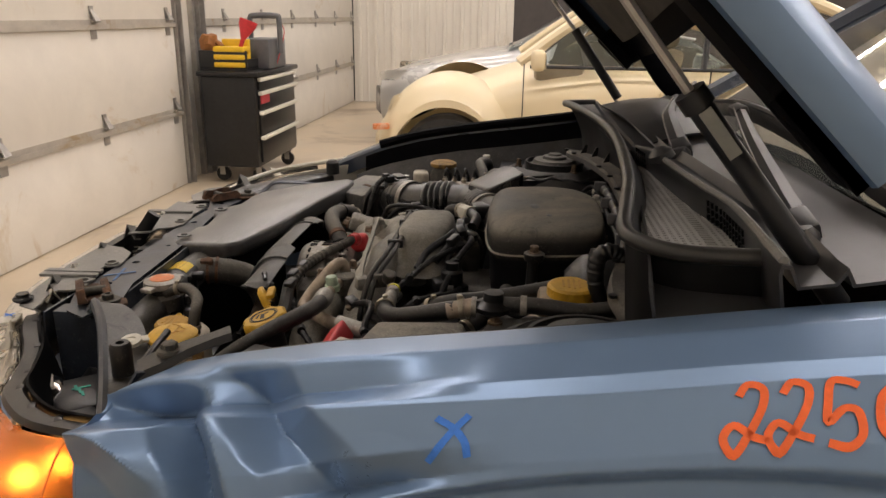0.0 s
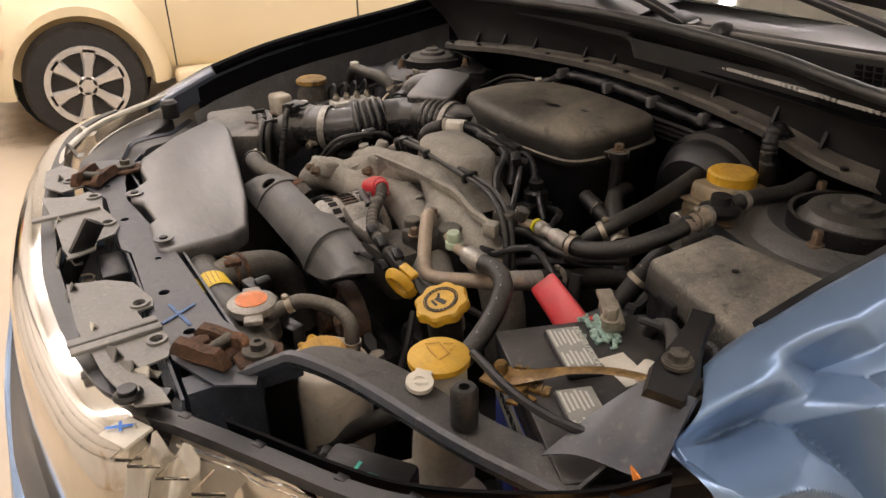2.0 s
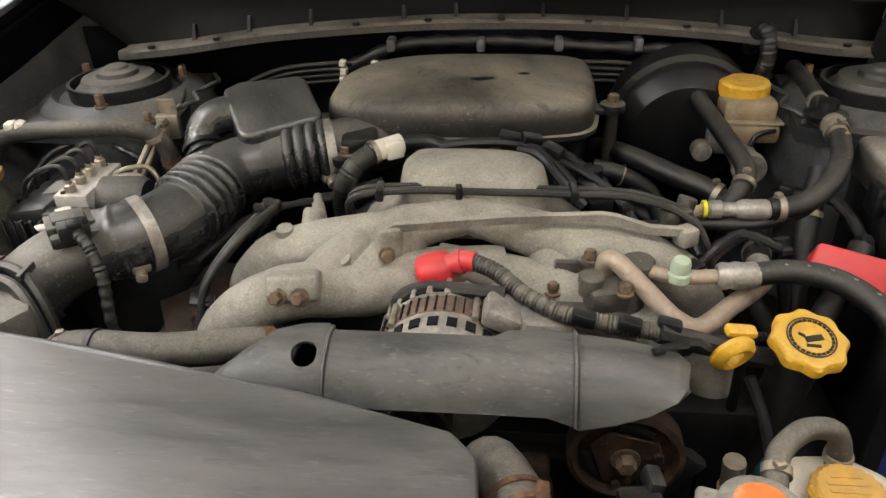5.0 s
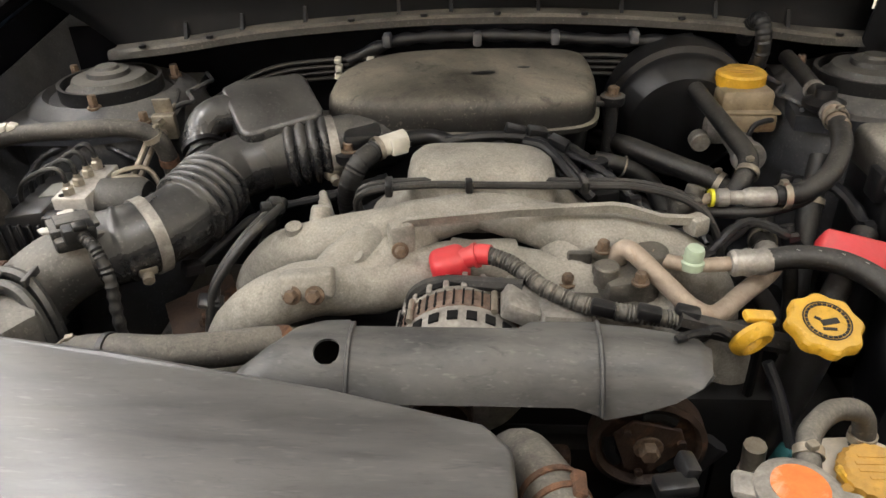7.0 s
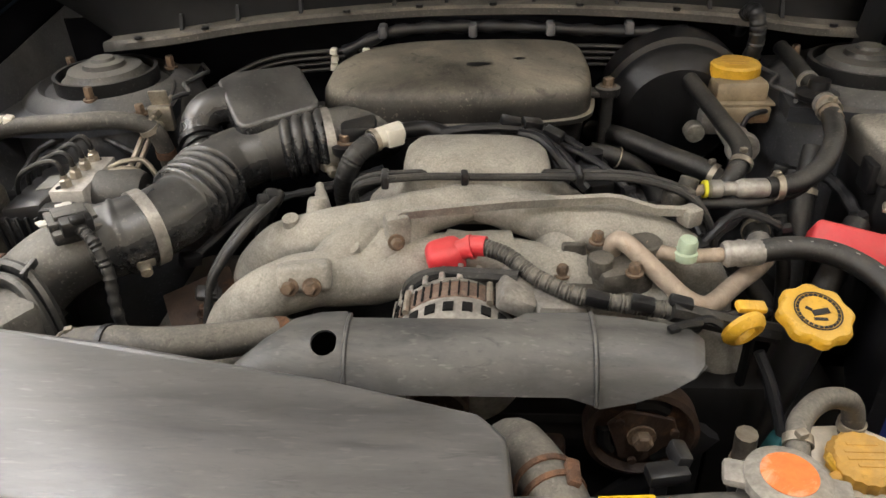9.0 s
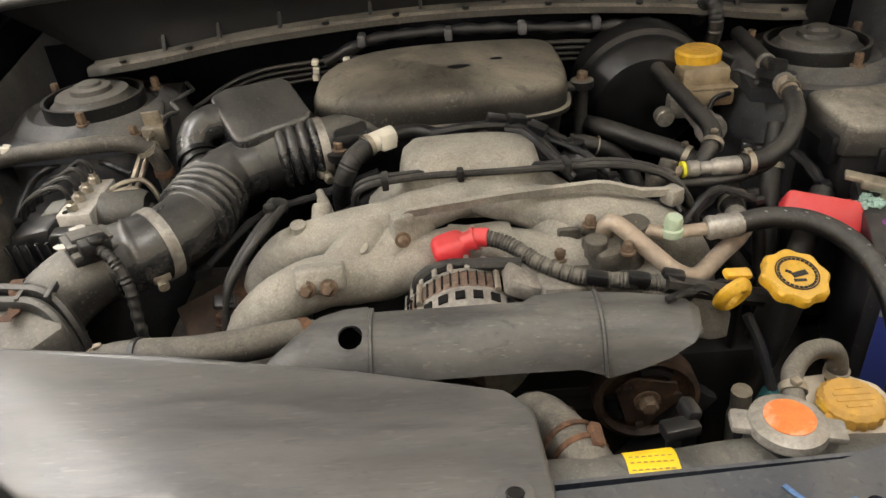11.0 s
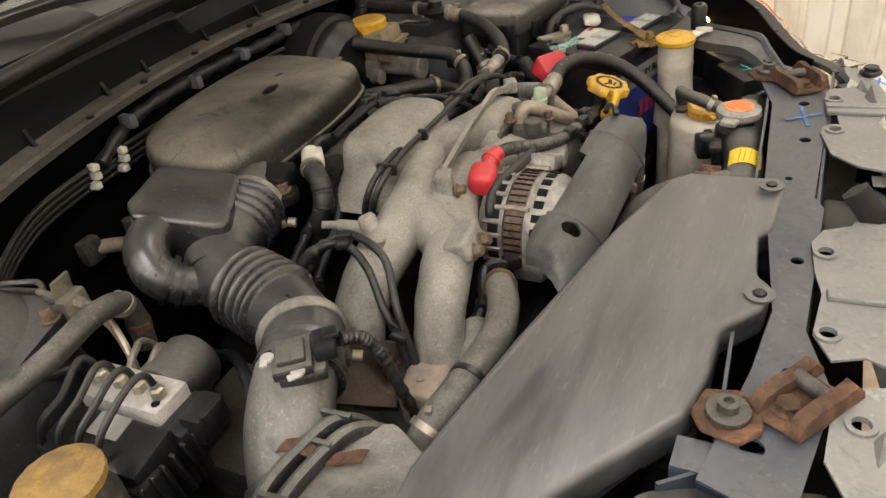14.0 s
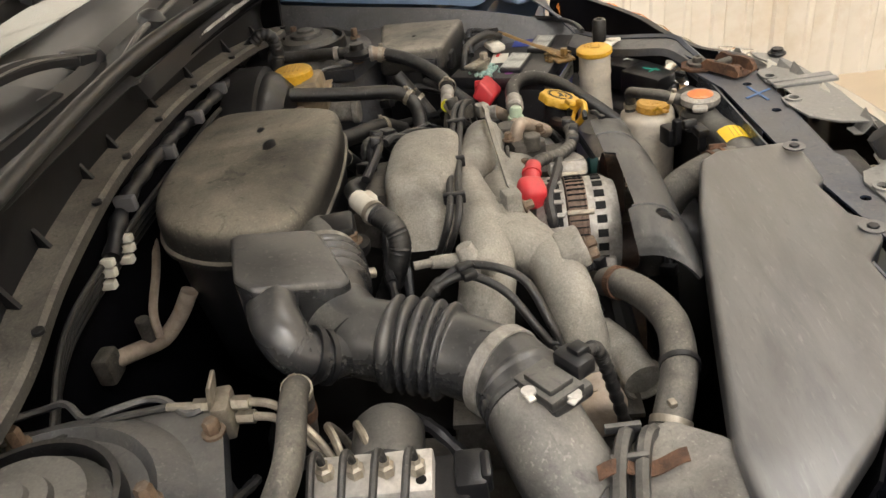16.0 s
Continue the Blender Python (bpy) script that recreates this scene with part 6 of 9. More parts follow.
BRANCHES = [
    [(0.012, -0.290, 0.866, 0.020), (-0.045, -0.304, 0.858, 0.024), (-0.100, -0.315, 0.845, 0.029), (-0.150, -0.316, 0.834, 0.031), (-0.197, -0.312, 0.818, 0.031), (-0.230, -0.308, 0.785, 0.030), (-0.243, -0.306, 0.74, 0.029), (-0.246, -0.305, 0.69, 0.030)],
    [(0.008, -0.290, 0.866, 0.020), (0.065, -0.304, 0.858, 0.024), (0.120, -0.313, 0.846, 0.029), (0.170, -0.316, 0.836, 0.031), (0.215, -0.316, 0.818, 0.031), (0.250, -0.315, 0.785, 0.030), (0.264, -0.315, 0.74, 0.029), (0.268, -0.315, 0.68, 0.030)],
    [(0.05, -0.328, 0.818, 0.030), (-0.04, -0.343, 0.820, 0.030), (-0.095, -0.368, 0.820, 0.030), (-0.150, -0.388, 0.829, 0.029), (-0.195, -0.400, 0.819, 0.0285), (-0.229, -0.408, 0.790, 0.0275), (-0.243, -0.411, 0.75, 0.027), (-0.248, -0.412, 0.70, 0.027)],
    [(-0.02, -0.328, 0.818, 0.030), (0.09, -0.348, 0.812, 0.030), (0.165, -0.375, 0.800, 0.029), (0.220, -0.395, 0.788, 0.0285), (0.252, -0.403, 0.755, 0.0275), (0.265, -0.405, 0.70, 0.027), (0.268, -0.405, 0.64, 0.027)],
    [(-0.092, -0.310, 0.846, 0.028), (-0.112, -0.342, 0.840, 0.028), (-0.136, -0.380, 0.829, 0.028)],
    [(-0.050, -0.308, 0.850, 0.024), (-0.072, -0.336, 0.836, 0.028), (-0.095, -0.366, 0.822, 0.029)],
    [(0.095, -0.310, 0.848, 0.024), (0.105, -0.332, 0.824, 0.027), (0.118, -0.356, 0.800, 0.028)]]
manifold = part("intake_manifold", cast_bump(runner(BRANCHES[0]), 0.0014, 40), M_CASTALU, engine, "pale dusty cast aluminium manifold", 60)
for rows in BRANCHES[1:]:
    part("branch", cast_bump(runner(rows), 0.0014, 40), M_CASTALU, manifold, sharp=60)
dome_rows = []
for zz, k, sx in ((0.838, 1.06, 1.5), (0.856, 1.02, 1.22), (0.868, 1.0, 1.02), (0.886, 0.98, 0.98), (0.898, 0.93, 0.94), (0.905, 0.82, 0.84), (0.909, 0.55, 0.6), (0.910, 0.2, 0.2)):
    dome_rows.append([Vector((0.012 + 0.083 * sx * math.copysign(abs(math.cos(a)) ** 0.55, math.cos(a)), -0.243 + (0.047 * k) * math.copysign(abs(math.sin(a)) ** 0.6, math.sin(a)) - 0.006 * math.cos(a), zz)) for a in (2 * math.pi * i / 40 for i in range(40))])
part("plenum", cast_bump(loft(dome_rows), 0.0010, 50), M_CASTALU, manifold, sharp=60)
part("vacuum_nipple", join(tube([(-0.152, -0.300, 0.846), (-0.160, -0.272, 0.853), (-0.165, -0.256, 0.856)], lambda t: 0.010 - 0.003 * t, 12), tube([(-0.164, -0.258, 0.856), (-0.170, -0.238, 0.857)], 0.005, 10)), M_CASTALU, manifold)
for bm in (lathe([(0.013, -0.01), (0.011, 0.018), (0.009, 0.022), (0, 0.022)], (-0.161, -0.300, 0.850), (0.1, 0.35, 1), 12), lathe([(0.011, -0.012), (0.009, 0.014), (0, 0.016)], (-0.184, -0.318, 0.848), (0, -0.2, 1), 12), lathe([(0.014, -0.012), (0.010, 0.016), (0, 0.018)], (-0.111, -0.362, 0.842), (-0.1, -0.4, 1), 12), block((-0.066, -0.348, 0.866), (0.026, 0.022, 0.034), (0, 0, 20), 0.006)):
    part("casting_boss", bm, M_CASTALU, manifold)
part("mount_lug", block((-0.150, -0.408, 0.848), (0.052, 0.030, 0.028), (-18, 0, 8), 0.006, 3), M_CASTALU, manifold)
for x in (-0.162, -0.140):
    part("lug_bolt", bolt((x, -0.424, 0.846), 0.0065, 0.010, (0, -0.9, 0.35)), M_BOLT, manifold, "rusty bolt")
part("side_bolt", bolt((-0.066, -0.362, 0.858), 0.006, 0.010, (0.2, -0.9, 0.2)), M_BOLT, manifold, "rusty bolt")
part("fuel_bracket", join(loft([[Vector(p) + Vector((0, d, h)) for d, h in ((-0.002, -0.0045), (-0.003, 0.0045), (0.003, 0.0055), (0.003, -0.0035))] for p in ((-0.068, -0.352, 0.876), (-0.060, -0.348, 0.881), (0.05, -0.335, 0.886), (0.145, -0.325, 0.886), (0.160, -0.325, 0.884), (0.195, -0.324, 0.872), (0.232, -0.318, 0.867))]), block((-0.066, -0.352, 0.866), (0.012, 0.004, 0.03), (0, 0, 0), 0.001), block((0.232, -0.316, 0.862), (0.02, 0.02, 0.02), (0, 0, 30), 0.004)), M_CASTALU, manifold, "flat steel bracket strip")
part("tail_clamp", join(block((0.225, -0.29, 0.868), (0.03, 0.022, 0.022), (0, 0, 20), 0.004), disc((0.235, -0.275, 0.868), 0.010, 0.016, (0.3, 0.3, 1))), M_DARKALU, manifold)
for k, off in enumerate((0.0, 0.010)):
    part("fuel_line", tube([(-0.10, -0.262 + off, 0.815), (-0.122, -0.276 + off, 0.850), (-0.112, -0.289 + off, 0.884 + off * 0.2), (-0.05, -0.288 + off, 0.893), (0.02, -0.288 + off, 0.893), (0.11, -0.288 + off, 0.892), (0.18, -0.290 + off, 0.890), (0.235, -0.302 + off, 0.874), (0.262, -0.312 + off, 0.830), (0.268, -0.32 + off, 0.76)], 0.0042, 8), M_RUBBER, engine, "dusty black fuel line")
for p in ((-0.085, -0.284, 0.889), (0.0, -0.283, 0.893), (0.12, -0.283, 0.892)):
    part("line_clip", block(p, (0.008, 0.026, 0.014), (0, 0, 5), 0.002), M_BLACKPLASTIC, engine)
part("throttle_body", join(lathe([(0.038, 0), (0.038, 0.05), (0.034, 0.055)], (-0.05, -0.19, 0.845), (1, 0.25, 0.05), 22), block((0.03, -0.175, 0.85), (0.06, 0.05, 0.05), (0, 0, 10), 0.006)), M_DARKALU, engine, "grimy throttle body")
for pts, r in (([(-0.03, -0.175, 0.895), (0.02, -0.185, 0.905), (0.07, -0.183, 0.900), (0.10, -0.195, 0.885), (0.125, -0.215, 0.865)], 0.006), ([(0.0, -0.18, 0.893), (0.05, -0.173, 0.903), (0.09, -0.178, 0.893), (0.105, -0.20, 0.86)], 0.005), ([(0.06, -0.19, 0.90), (0.085, -0.20, 0.896), (0.11, -0.23, 0.878), (0.135, -0.245, 0.855)], 0.006)):
    part("harness", tube(pts, r, 8), M_CLEANRUBBER, engine, "black taped wiring")
for c, a in (((0.075, -0.178, 0.905), 20), ((0.10, -0.188, 0.896), -30), ((0.05, -0.18, 0.908), 5)):
    part("plug", block(c, (0.024, 0.014, 0.014), (10, 15, a), 0.002), M_BLACKPLASTIC, engine)
part("purge_valve", join(lathe([(0.018, 0), (0.018, 0.018), (0.014, 0.022), (0.011, 0.022), (0.011, 0.034), (0, 0.035)], (0.148, -0.185, 0.84), (0, 0, 1), 18), block((0.155, -0.205, 0.835), (0.03, 0.02, 0.02), (0, 0, 20), 0.003)), M_BLACKPLASTIC, engine, "black round valve")

# alternator
alt = part("alternator", lathe([(0.03, -0.055), (0.058, -0.05), (0.066, -0.035), (0.066, -0.012)], (-0.002, -0.428, 0.782), (0.0, 1, 0.0), 36), M_ALU, engine, "cast aluminium alternator")
part("stator", lathe([(0.0665, 0), (0.0675, 0.002), (0.0665, 0.004), (0.0675, 0.008), (0.0665, 0.010), (0.0675, 0.015), (0.0665, 0.024)], (-0.002, -0.440, 0.782), (0, 1, 0), 36), M_COPPER, alt, "rusty copper stator band")
part("rear_housing", lathe([(0.066, 0), (0.066, 0.02), (0.055, 0.036), (0.03, 0.042)], (-0.002, -0.414, 0.782), (0, 1, 0), 36), M_ALU, alt)
# vents are near-black blocks in place of shaded openings
for k in range(17):
    a = -2.2 + k * 0.262
    part("vent", block((-0.002 + 0.0640 * math.sin(a), -0.402, 0.782 + 0.0640 * math.cos(a)), (0.0105, 0.013, 0.007), (0, math.degrees(a), 0)), M_DEEP, alt)
    part("fin", block((-0.002 + 0.0650 * math.sin(a + 0.131), -0.400, 0.782 + 0.0650 * math.cos(a + 0.131)), (0.0058, 0.024, 0.008), (0, math.degrees(a + 0.131), 0), 0.0012, 1), M_ALU, alt)
    part("vent", block((-0.002 + 0.0640 * math.sin(a), -0.455, 0.782 + 0.0640 * math.cos(a)), (0.0095, 0.012, 0.007), (0, math.degrees(a), 0)), M_DEEP, alt)
# thin near-black blocks stand in for the dark gaps of the stator
for k in range(34):
    a = -2.2 + k * 0.131
    part("lamination_gap", block((-0.002 + 0.0668 * math.sin(a), -0.428, 0.782 + 0.0668 * math.cos(a)), (0.0016, 0.022, 0.0036), (0, math.degrees(a), 0)), M_DEEP, alt)
for a in (-0.75, 0.45, 1.3):
    part("through_bolt", tube([(-0.002 + 0.070 * math.sin(a), y, 0.782 + 0.070 * math.cos(a)) for y in (-0.446, -0.43, -0.414)], 0.0032, 8), M_STEEL, alt)
part("mount_ear", join(block((0.052, -0.425, 0.842), (0.035, 0.05, 0.02), (0, 25, 0), 0.005), block((0.09, -0.43, 0.83), (0.05, 0.035, 0.022), (0, 12, 15), 0.006)), M_ALU, alt)
part("lower_ear", block((-0.06, -0.45, 0.76), (0.04, 0.04, 0.03), (0, 20, 0), 0.006), M_ALU, alt)
boot = part("terminal_boot", join(block((-0.016, -0.374, 0.848), (0.038, 0.034, 0.034), (8, -12, 10), 0.011, 4), tube([(-0.004, -0.376, 0.856), (0.012, -0.377, 0.863), (0.024, -0.380, 0.864)], 0.0105, 10), ring((0.008, -0.3765, 0.861), 0.0105, 0.0125, 0.004, (1, -0.1, 0.35), 16)), M_RED, engine, "red rubber terminal boot")
part("corrugated_loom", tube([(0.022, -0.380, 0.864), (0.045, -0.392, 0.861), (0.075, -0.418, 0.852), (0.11, -0.435, 0.846), (0.15, -0.442, 0.842), (0.19, -0.442, 0.836)], lambda t: 0.0082 + 0.0008 * math.cos(t * 300), 10, 24), M_TANHOSE, engine, "dusty corrugated loom")
part("alternator_wire", tube([(-0.052, -0.400, 0.800), (-0.050, -0.396, 0.828), (-0.025, -0.395, 0.842), (0.02, -0.408, 0.850), (0.055, -0.415, 0.852)], 0.007, 8), M_RUBBER, engine)
part("green_plug", block((-0.055, -0.402, 0.792), (0.022, 0.02, 0.022), (0, 0, 0), 0.004), M_GREENPLUG, engine, "green connector")
for c in ((0.125, -0.442, 0.848), (0.165, -0.446, 0.846), (0.20, -0.44, 0.842)):
    part("loom_plug", block(c, (0.022, 0.014, 0.012), (0, 10, -8), 0.003), M_BLACKPLASTIC, engine)
part("loom_tail", tube([(0.19, -0.445, 0.838), (0.225, -0.440, 0.825), (0.26, -0.435, 0.812), (0.30, -0.43, 0.80)], 0.010, 8), M_RUBBER, engine)
part("lead", tube([(0.205, -0.468, 0.842), (0.218, -0.468, 0.846), (0.228, -0.470, 0.842)], 0.004, 6), M_BLACKPLASTIC, engine)

# belt cover
# rows: x at the rear edge, x at the front edge, rear edge, control and lower edge as (y, z)
BELT = [(-0.153, -0.196, (-0.480, 0.833), (-0.512, 0.852), (-0.534, 0.829)), (-0.150, -0.188, (-0.479, 0.840), (-0.516, 0.862), (-0.540, 0.827)), (-0.142, -0.168, (-0.477, 0.850), (-0.519, 0.869), (-0.544, 0.825)),
        (-0.118, -0.118, (-0.477, 0.857), (-0.520, 0.872), (-0.546, 0.824)), (-0.096, -0.096, (-0.478, 0.859), (-0.520, 0.872), (-0.546, 0.824)), (-0.088, -0.088, (-0.487, 0.859), (-0.520, 0.868), (-0.545, 0.824)),
        (0.048, 0.048, (-0.487, 0.859), (-0.520, 0.868), (-0.544, 0.824)), (0.060, 0.060, (-0.474, 0.856), (-0.519, 0.869), (-0.543, 0.823)), (0.092, 0.092, (-0.473, 0.856), (-0.519, 0.869), (-0.542, 0.822)),
        (0.115, 0.115, (-0.472, 0.855), (-0.519, 0.868), (-0.541, 0.812)), (0.119, 0.119, (-0.472, 0.853), (-0.516, 0.862), (-0.539, 0.807)), (0.150, 0.148, (-0.472, 0.850), (-0.514, 0.859), (-0.536, 0.812)),
        (0.180, 0.175, (-0.473, 0.845), (-0.511, 0.854), (-0.532, 0.820)), (0.202, 0.196, (-0.475, 0.840), (-0.506, 0.846), (-0.526, 0.831)), (0.213, 0.204, (-0.480, 0.833), (-0.500, 0.836), (-0.518, 0.838))]


def belt_point(u, v):
    i = min(int(u), len(BELT) - 2)
    f = u - i
    (b0, f0, *c0), (b1, f1, *c1) = BELT[i], BELT[i + 1]
    (by, bz), (cy, cz), (fy, fz) = [(p[0] + (q[0] - p[0]) * f, p[1] + (q[1] - p[1]) * f) for p, q in zip(c0, c1)]
    xb, xf = b0 + (b1 - b0) * f, f0 + (f1 - f0) * f
    wb, wc, wf = (1 - v) ** 2, 2 * v * (1 - v), v * v
    return Vector((xb + (xf - xb) * v, wb * by + wc * cy + wf * fy, wb * bz + wc * cz + wf * fz))


cover_skin = sheet(belt_point, steps(0, len(BELT) - 1, (len(BELT) - 1) * 6), steps(0, 1, 34))
hole_at = Vector((-0.109, -0.515, 0.8525))
bmesh.ops.delete(cover_skin, geom=[f for f in cover_skin.faces if (f.calc_center_median() - hole_at).length < 0.0115], context="FACES")
for v in cover_skin.verts:
    if v.is_boundary and (v.co - hole_at).length < 0.017:
        v.co = hole_at + (v.co - hole_at).normalized() * 0.012
bmesh.ops.solidify(cover_skin, geom=cover_skin.faces[:], thickness=0.0028)
bc = part("belt_cover", cover_skin, M_COVERGREY, engine, "grey plastic belt cover with a round access hole", 45)
part("cover_ridge", tube([belt_point(4.6, v) + Vector((0, -0.0002, 0.0004)) for v in steps(0, 1, 12)], 0.0022, 6, 1), M_COVERGREY, bc)
part("cover_ridge", tube([belt_point(9.1, v) + Vector((0, -0.0002, 0.0004)) for v in steps(0, 1, 12)], 0.0022, 6, 1), M_COVERGREY, bc)
part("retaining_pin", join(tube([(0.182, -0.487, 0.851), (0.196, -0.483, 0.853), (0.208, -0.478, 0.850)], 0.0035, 6), block((0.183, -0.489, 0.852), (0.010, 0.007, 0.005), (0, 0, 20), 0.001)), M_BLACKPLASTIC, bc)

# pulleys and belt
for c, r, n in (((0.164, -0.500, 0.747), 0.051, "clutch"), ((0.03, -0.505, 0.60), 0.07, "crank"), ((-0.02, -0.49, 0.76), 0.03, "alternator")):
    p = part("pulley", join(lathe([(r * 0.9, -0.012), (r, -0.01), (r, 0.010), (r * 0.9, 0.012), (r * 0.82, 0.004), (r * 0.30, 0.002), (r * 0.28, 0.010), (0, 0.010)], c, (0, -1, 0), 36)), M_DARKRUST, engine, "rusty steel pulley")
    if r > 0.05:
        part("hub_plate", prism([(c[0] + r * 0.66 * math.cos(k * 2.094 + 0.3 + d), c[2] + r * 0.66 * math.sin(k * 2.094 + 0.3 + d)) for k in range(3) for d in (-0.35, 0.35)], 0, 0.004, 0.001, 1, Matrix.Translation((0, c[1] - 0.006, 0)) @ Matrix.Rotation(radians(90), 4, "X")), M_DARKRUST, p)
        for k in range(3):
            a = k * 2.094 + 1.347
            part("slot", tube([(c[0] + r * 0.66 * math.cos(a + d), c[1] - 0.0035, c[2] + r * 0.66 * math.sin(a + d)) for d in (-0.45, 0, 0.45)], r * 0.13, 8, 6), M_DEEP, p)
            part("rivet", disc((c[0] + r * 0.56 * math.cos(a - 1.047), c[1] - 0.012, c[2] + r * 0.56 * math.sin(a - 1.047)), 0.004, 0.004, (0, -1, 0), 10), M_DARKRUST, p)
        part("centre_nut", bolt((c[0], c[1] - 0.010, c[2]), 0.009, 0.010, (0, -1, 0)), M_BOLT, p)
part("belt", tube([(0.225, -0.497, 0.742), (0.18, -0.497, 0.68), (0.10, -0.503, 0.60), (0.03, -0.505, 0.53)], 0.008, 6, flat=2.0), M_CLEANRUBBER, engine, "ribbed black belt")
part("tensioner", join(disc((0.085, -0.50, 0.70), 0.018, 0.02, (0, -1, 0)), disc((0.085, -0.50, 0.64), 0.016, 0.02, (0, -1, 0)), span(0.07, 0.10, -0.50, -0.48, 0.62, 0.72, 0.006)), M_DARKRUST, engine)

# pump and air-conditioning lines
pump = part("compressor", join(block((0.155, -0.375, 0.822), (0.055, 0.05, 0.05), (0, 0, 15), 0.008), disc((0.182, -0.352, 0.825), 0.017, 0.03), disc((0.135, -0.385, 0.835), 0.012, 0.022), block((0.13, -0.41, 0.79), (0.09, 0.07, 0.07), (0, 0, 5), 0.012)), M_DARKALU, engine, "grimy aluminium pump")
ac = thing("air_conditioning_line", (0.25, -0.38, 0.8), "bare tan metal refrigerant pipe bent in a U", "pipe")
part("metal_pipe", tube([(0.148, -0.362, 0.845), (0.150, -0.366, 0.861), (0.160, -0.374, 0.864), (0.190, -0.395, 0.842), (0.214, -0.408, 0.824), (0.236, -0.408, 0.817), (0.27, -0.375, 0.819), (0.300, -0.347, 0.822), (0.309, -0.333, 0.825), (0.314, -0.31, 0.820)], 0.0095, 12, 7), M_TANPIPE, ac, "tan metal pipe")
part("crimp", tube([(0.305, -0.338, 0.824), (0.316, -0.29, 0.817)], 0.013, 12), M_ALU, ac)
part("suction_hose", tube([(0.314, -0.295, 0.818), (0.324, -0.255, 0.812), (0.338, -0.21, 0.806), (0.36, -0.15, 0.79), (0.38, -0.08, 0.77)], 0.0135, 12), M_RUBBER, ac, "dusty black hose")
ac2 = thing("pressure_hose", (0.35, -0.42, 0.8), "black rubber refrigerant hose with white print", "hose")
part("port_pipe", tube([(0.182, -0.355, 0.848), (0.2, -0.362, 0.846), (0.222, -0.366, 0.845), (0.262, -0.367, 0.848)], 0.0075, 10), M_TANPIPE, ac2)
part("port_cap", join(lathe([(0.0095, 0), (0.0095, 0.012), (0.008, 0.0155), (0, 0.016)], (0.219, -0.366, 0.850), (0.05, -0.1, 1), 16), disc((0.219, -0.366, 0.842), 0.012, 0.010)), M_PALEGREEN, ac2, "pale green service cap")
part("crimp", lathe([(0.011, 0), (0.0135, 0.004), (0.0125, 0.012), (0.014, 0.016), (0.0125, 0.024), (0.0135, 0.032), (0.0115, 0.038)], (0.254, -0.367, 0.848), (1, 0.02, 0.06), 16), M_ALU, ac2, "crimped aluminium ferrule")
HOSE = [(0.285, -0.366, 0.850), (0.321, -0.366, 0.855), (0.358, -0.380, 0.855), (0.388, -0.410, 0.845), (0.405, -0.450, 0.822), (0.404, -0.495, 0.788), (0.385, -0.540, 0.755), (0.36, -0.575, 0.728), (0.34, -0.61, 0.70)]
part("hose", tube(HOSE, 0.0115, 14, 8), M_RUBBER, ac2)
hl = spline(HOSE, 8)
for i in range(6, 44, 4):
    part("print_mark", block(hl[i] + Vector((0.0015, -0.004, 0.0108)), (0.004, 0.0012, 0.0005), (20, 0, -40)), M_GREYLABEL, ac2, "white printed dash")
part("lower_fitting", lathe([(0.010, 0), (0.015, 0.004), (0.012, 0.012), (0.016, 0.018), (0.012, 0.03), (0.009, 0.05)], (0.395, -0.59, 0.735), (0.6, -0.6, -0.3), 14), M_DUSTYPLASTIC, ac2, "grimy pipe union")
part("lower_pipe", tube([(0.425, -0.62, 0.72), (0.45, -0.645, 0.712), (0.47, -0.67, 0.70)], 0.009, 10), M_TANPIPE, ac2)

# power-steering lines
ps = thing("steering_hose", (0.36, -0.2, 0.86), "black power-steering hose with a yellow-ringed connector", "hose")
part("metal_end", tube([(0.232, -0.272, 0.862), (0.258, -0.262, 0.864)], 0.006, 10), M_TANPIPE, ps)
part("marker_ring", lathe([(0.0098, 0), (0.0098, 0.004)], (0.257, -0.262, 0.864), (1, 0.02, 0.0), 16), glow("yellow_ring", (0.72, 0.68, 0.03), 0.0), ps, "bright yellow ring")
part("crimp", lathe([(0.007, 0), (0.0100, 0.003), (0.0100, 0.014), (0.0075, 0.016), (0.0075, 0.030), (0.0095, 0.032), (0.0108, 0.036), (0.0108, 0.060), (0.0095, 0.064)], (0.262, -0.262, 0.864), (1, 0.02, 0.01), 16), M_ALU, ps, "grey crimped fitting")
part("hose", tube([(0.325, -0.261, 0.865), (0.358, -0.255, 0.868), (0.390, -0.232, 0.878), (0.413, -0.195, 0.893), (0.421, -0.155, 0.905)], 0.0115, 12), M_RUBBER, ps)
part("upper_crimp", tube([(0.421, -0.165, 0.902), (0.421, -0.132, 0.910)], 0.0115, 12), M_TANPIPE, ps)
part("check_valve", join(lathe([(0.012, -0.012), (0.024, -0.004), (0.025, 0.002), (0.018, 0.005), (0.013, 0.008), (0.012, 0.018), (0, 0.019)], (0.420, -0.108, 0.912), (0, 0, 1), 22), tube([(0.421, -0.14, 0.908), (0.420, -0.10, 0.914)], 0.008, 10)), M_BLACKPLASTIC, ps, "black round check valve")
part("rear_hose", tube([(0.421, -0.095, 0.914), (0.424, -0.05, 0.916), (0.430, 0.0, 0.914), (0.425, 0.05, 0.92)], 0.0105, 12), M_RUBBER, ps)
part("clip", ring((0.4215, -0.075, 0.915), 0.0105, 0.0125, 0.008, (0, 1, 0), 18), M_ALU, ps)
part("clip", ring((0.421, -0.135, 0.909), 0.0115, 0.0135, 0.006, (0, 1, 0), 18), M_ALU, ps)
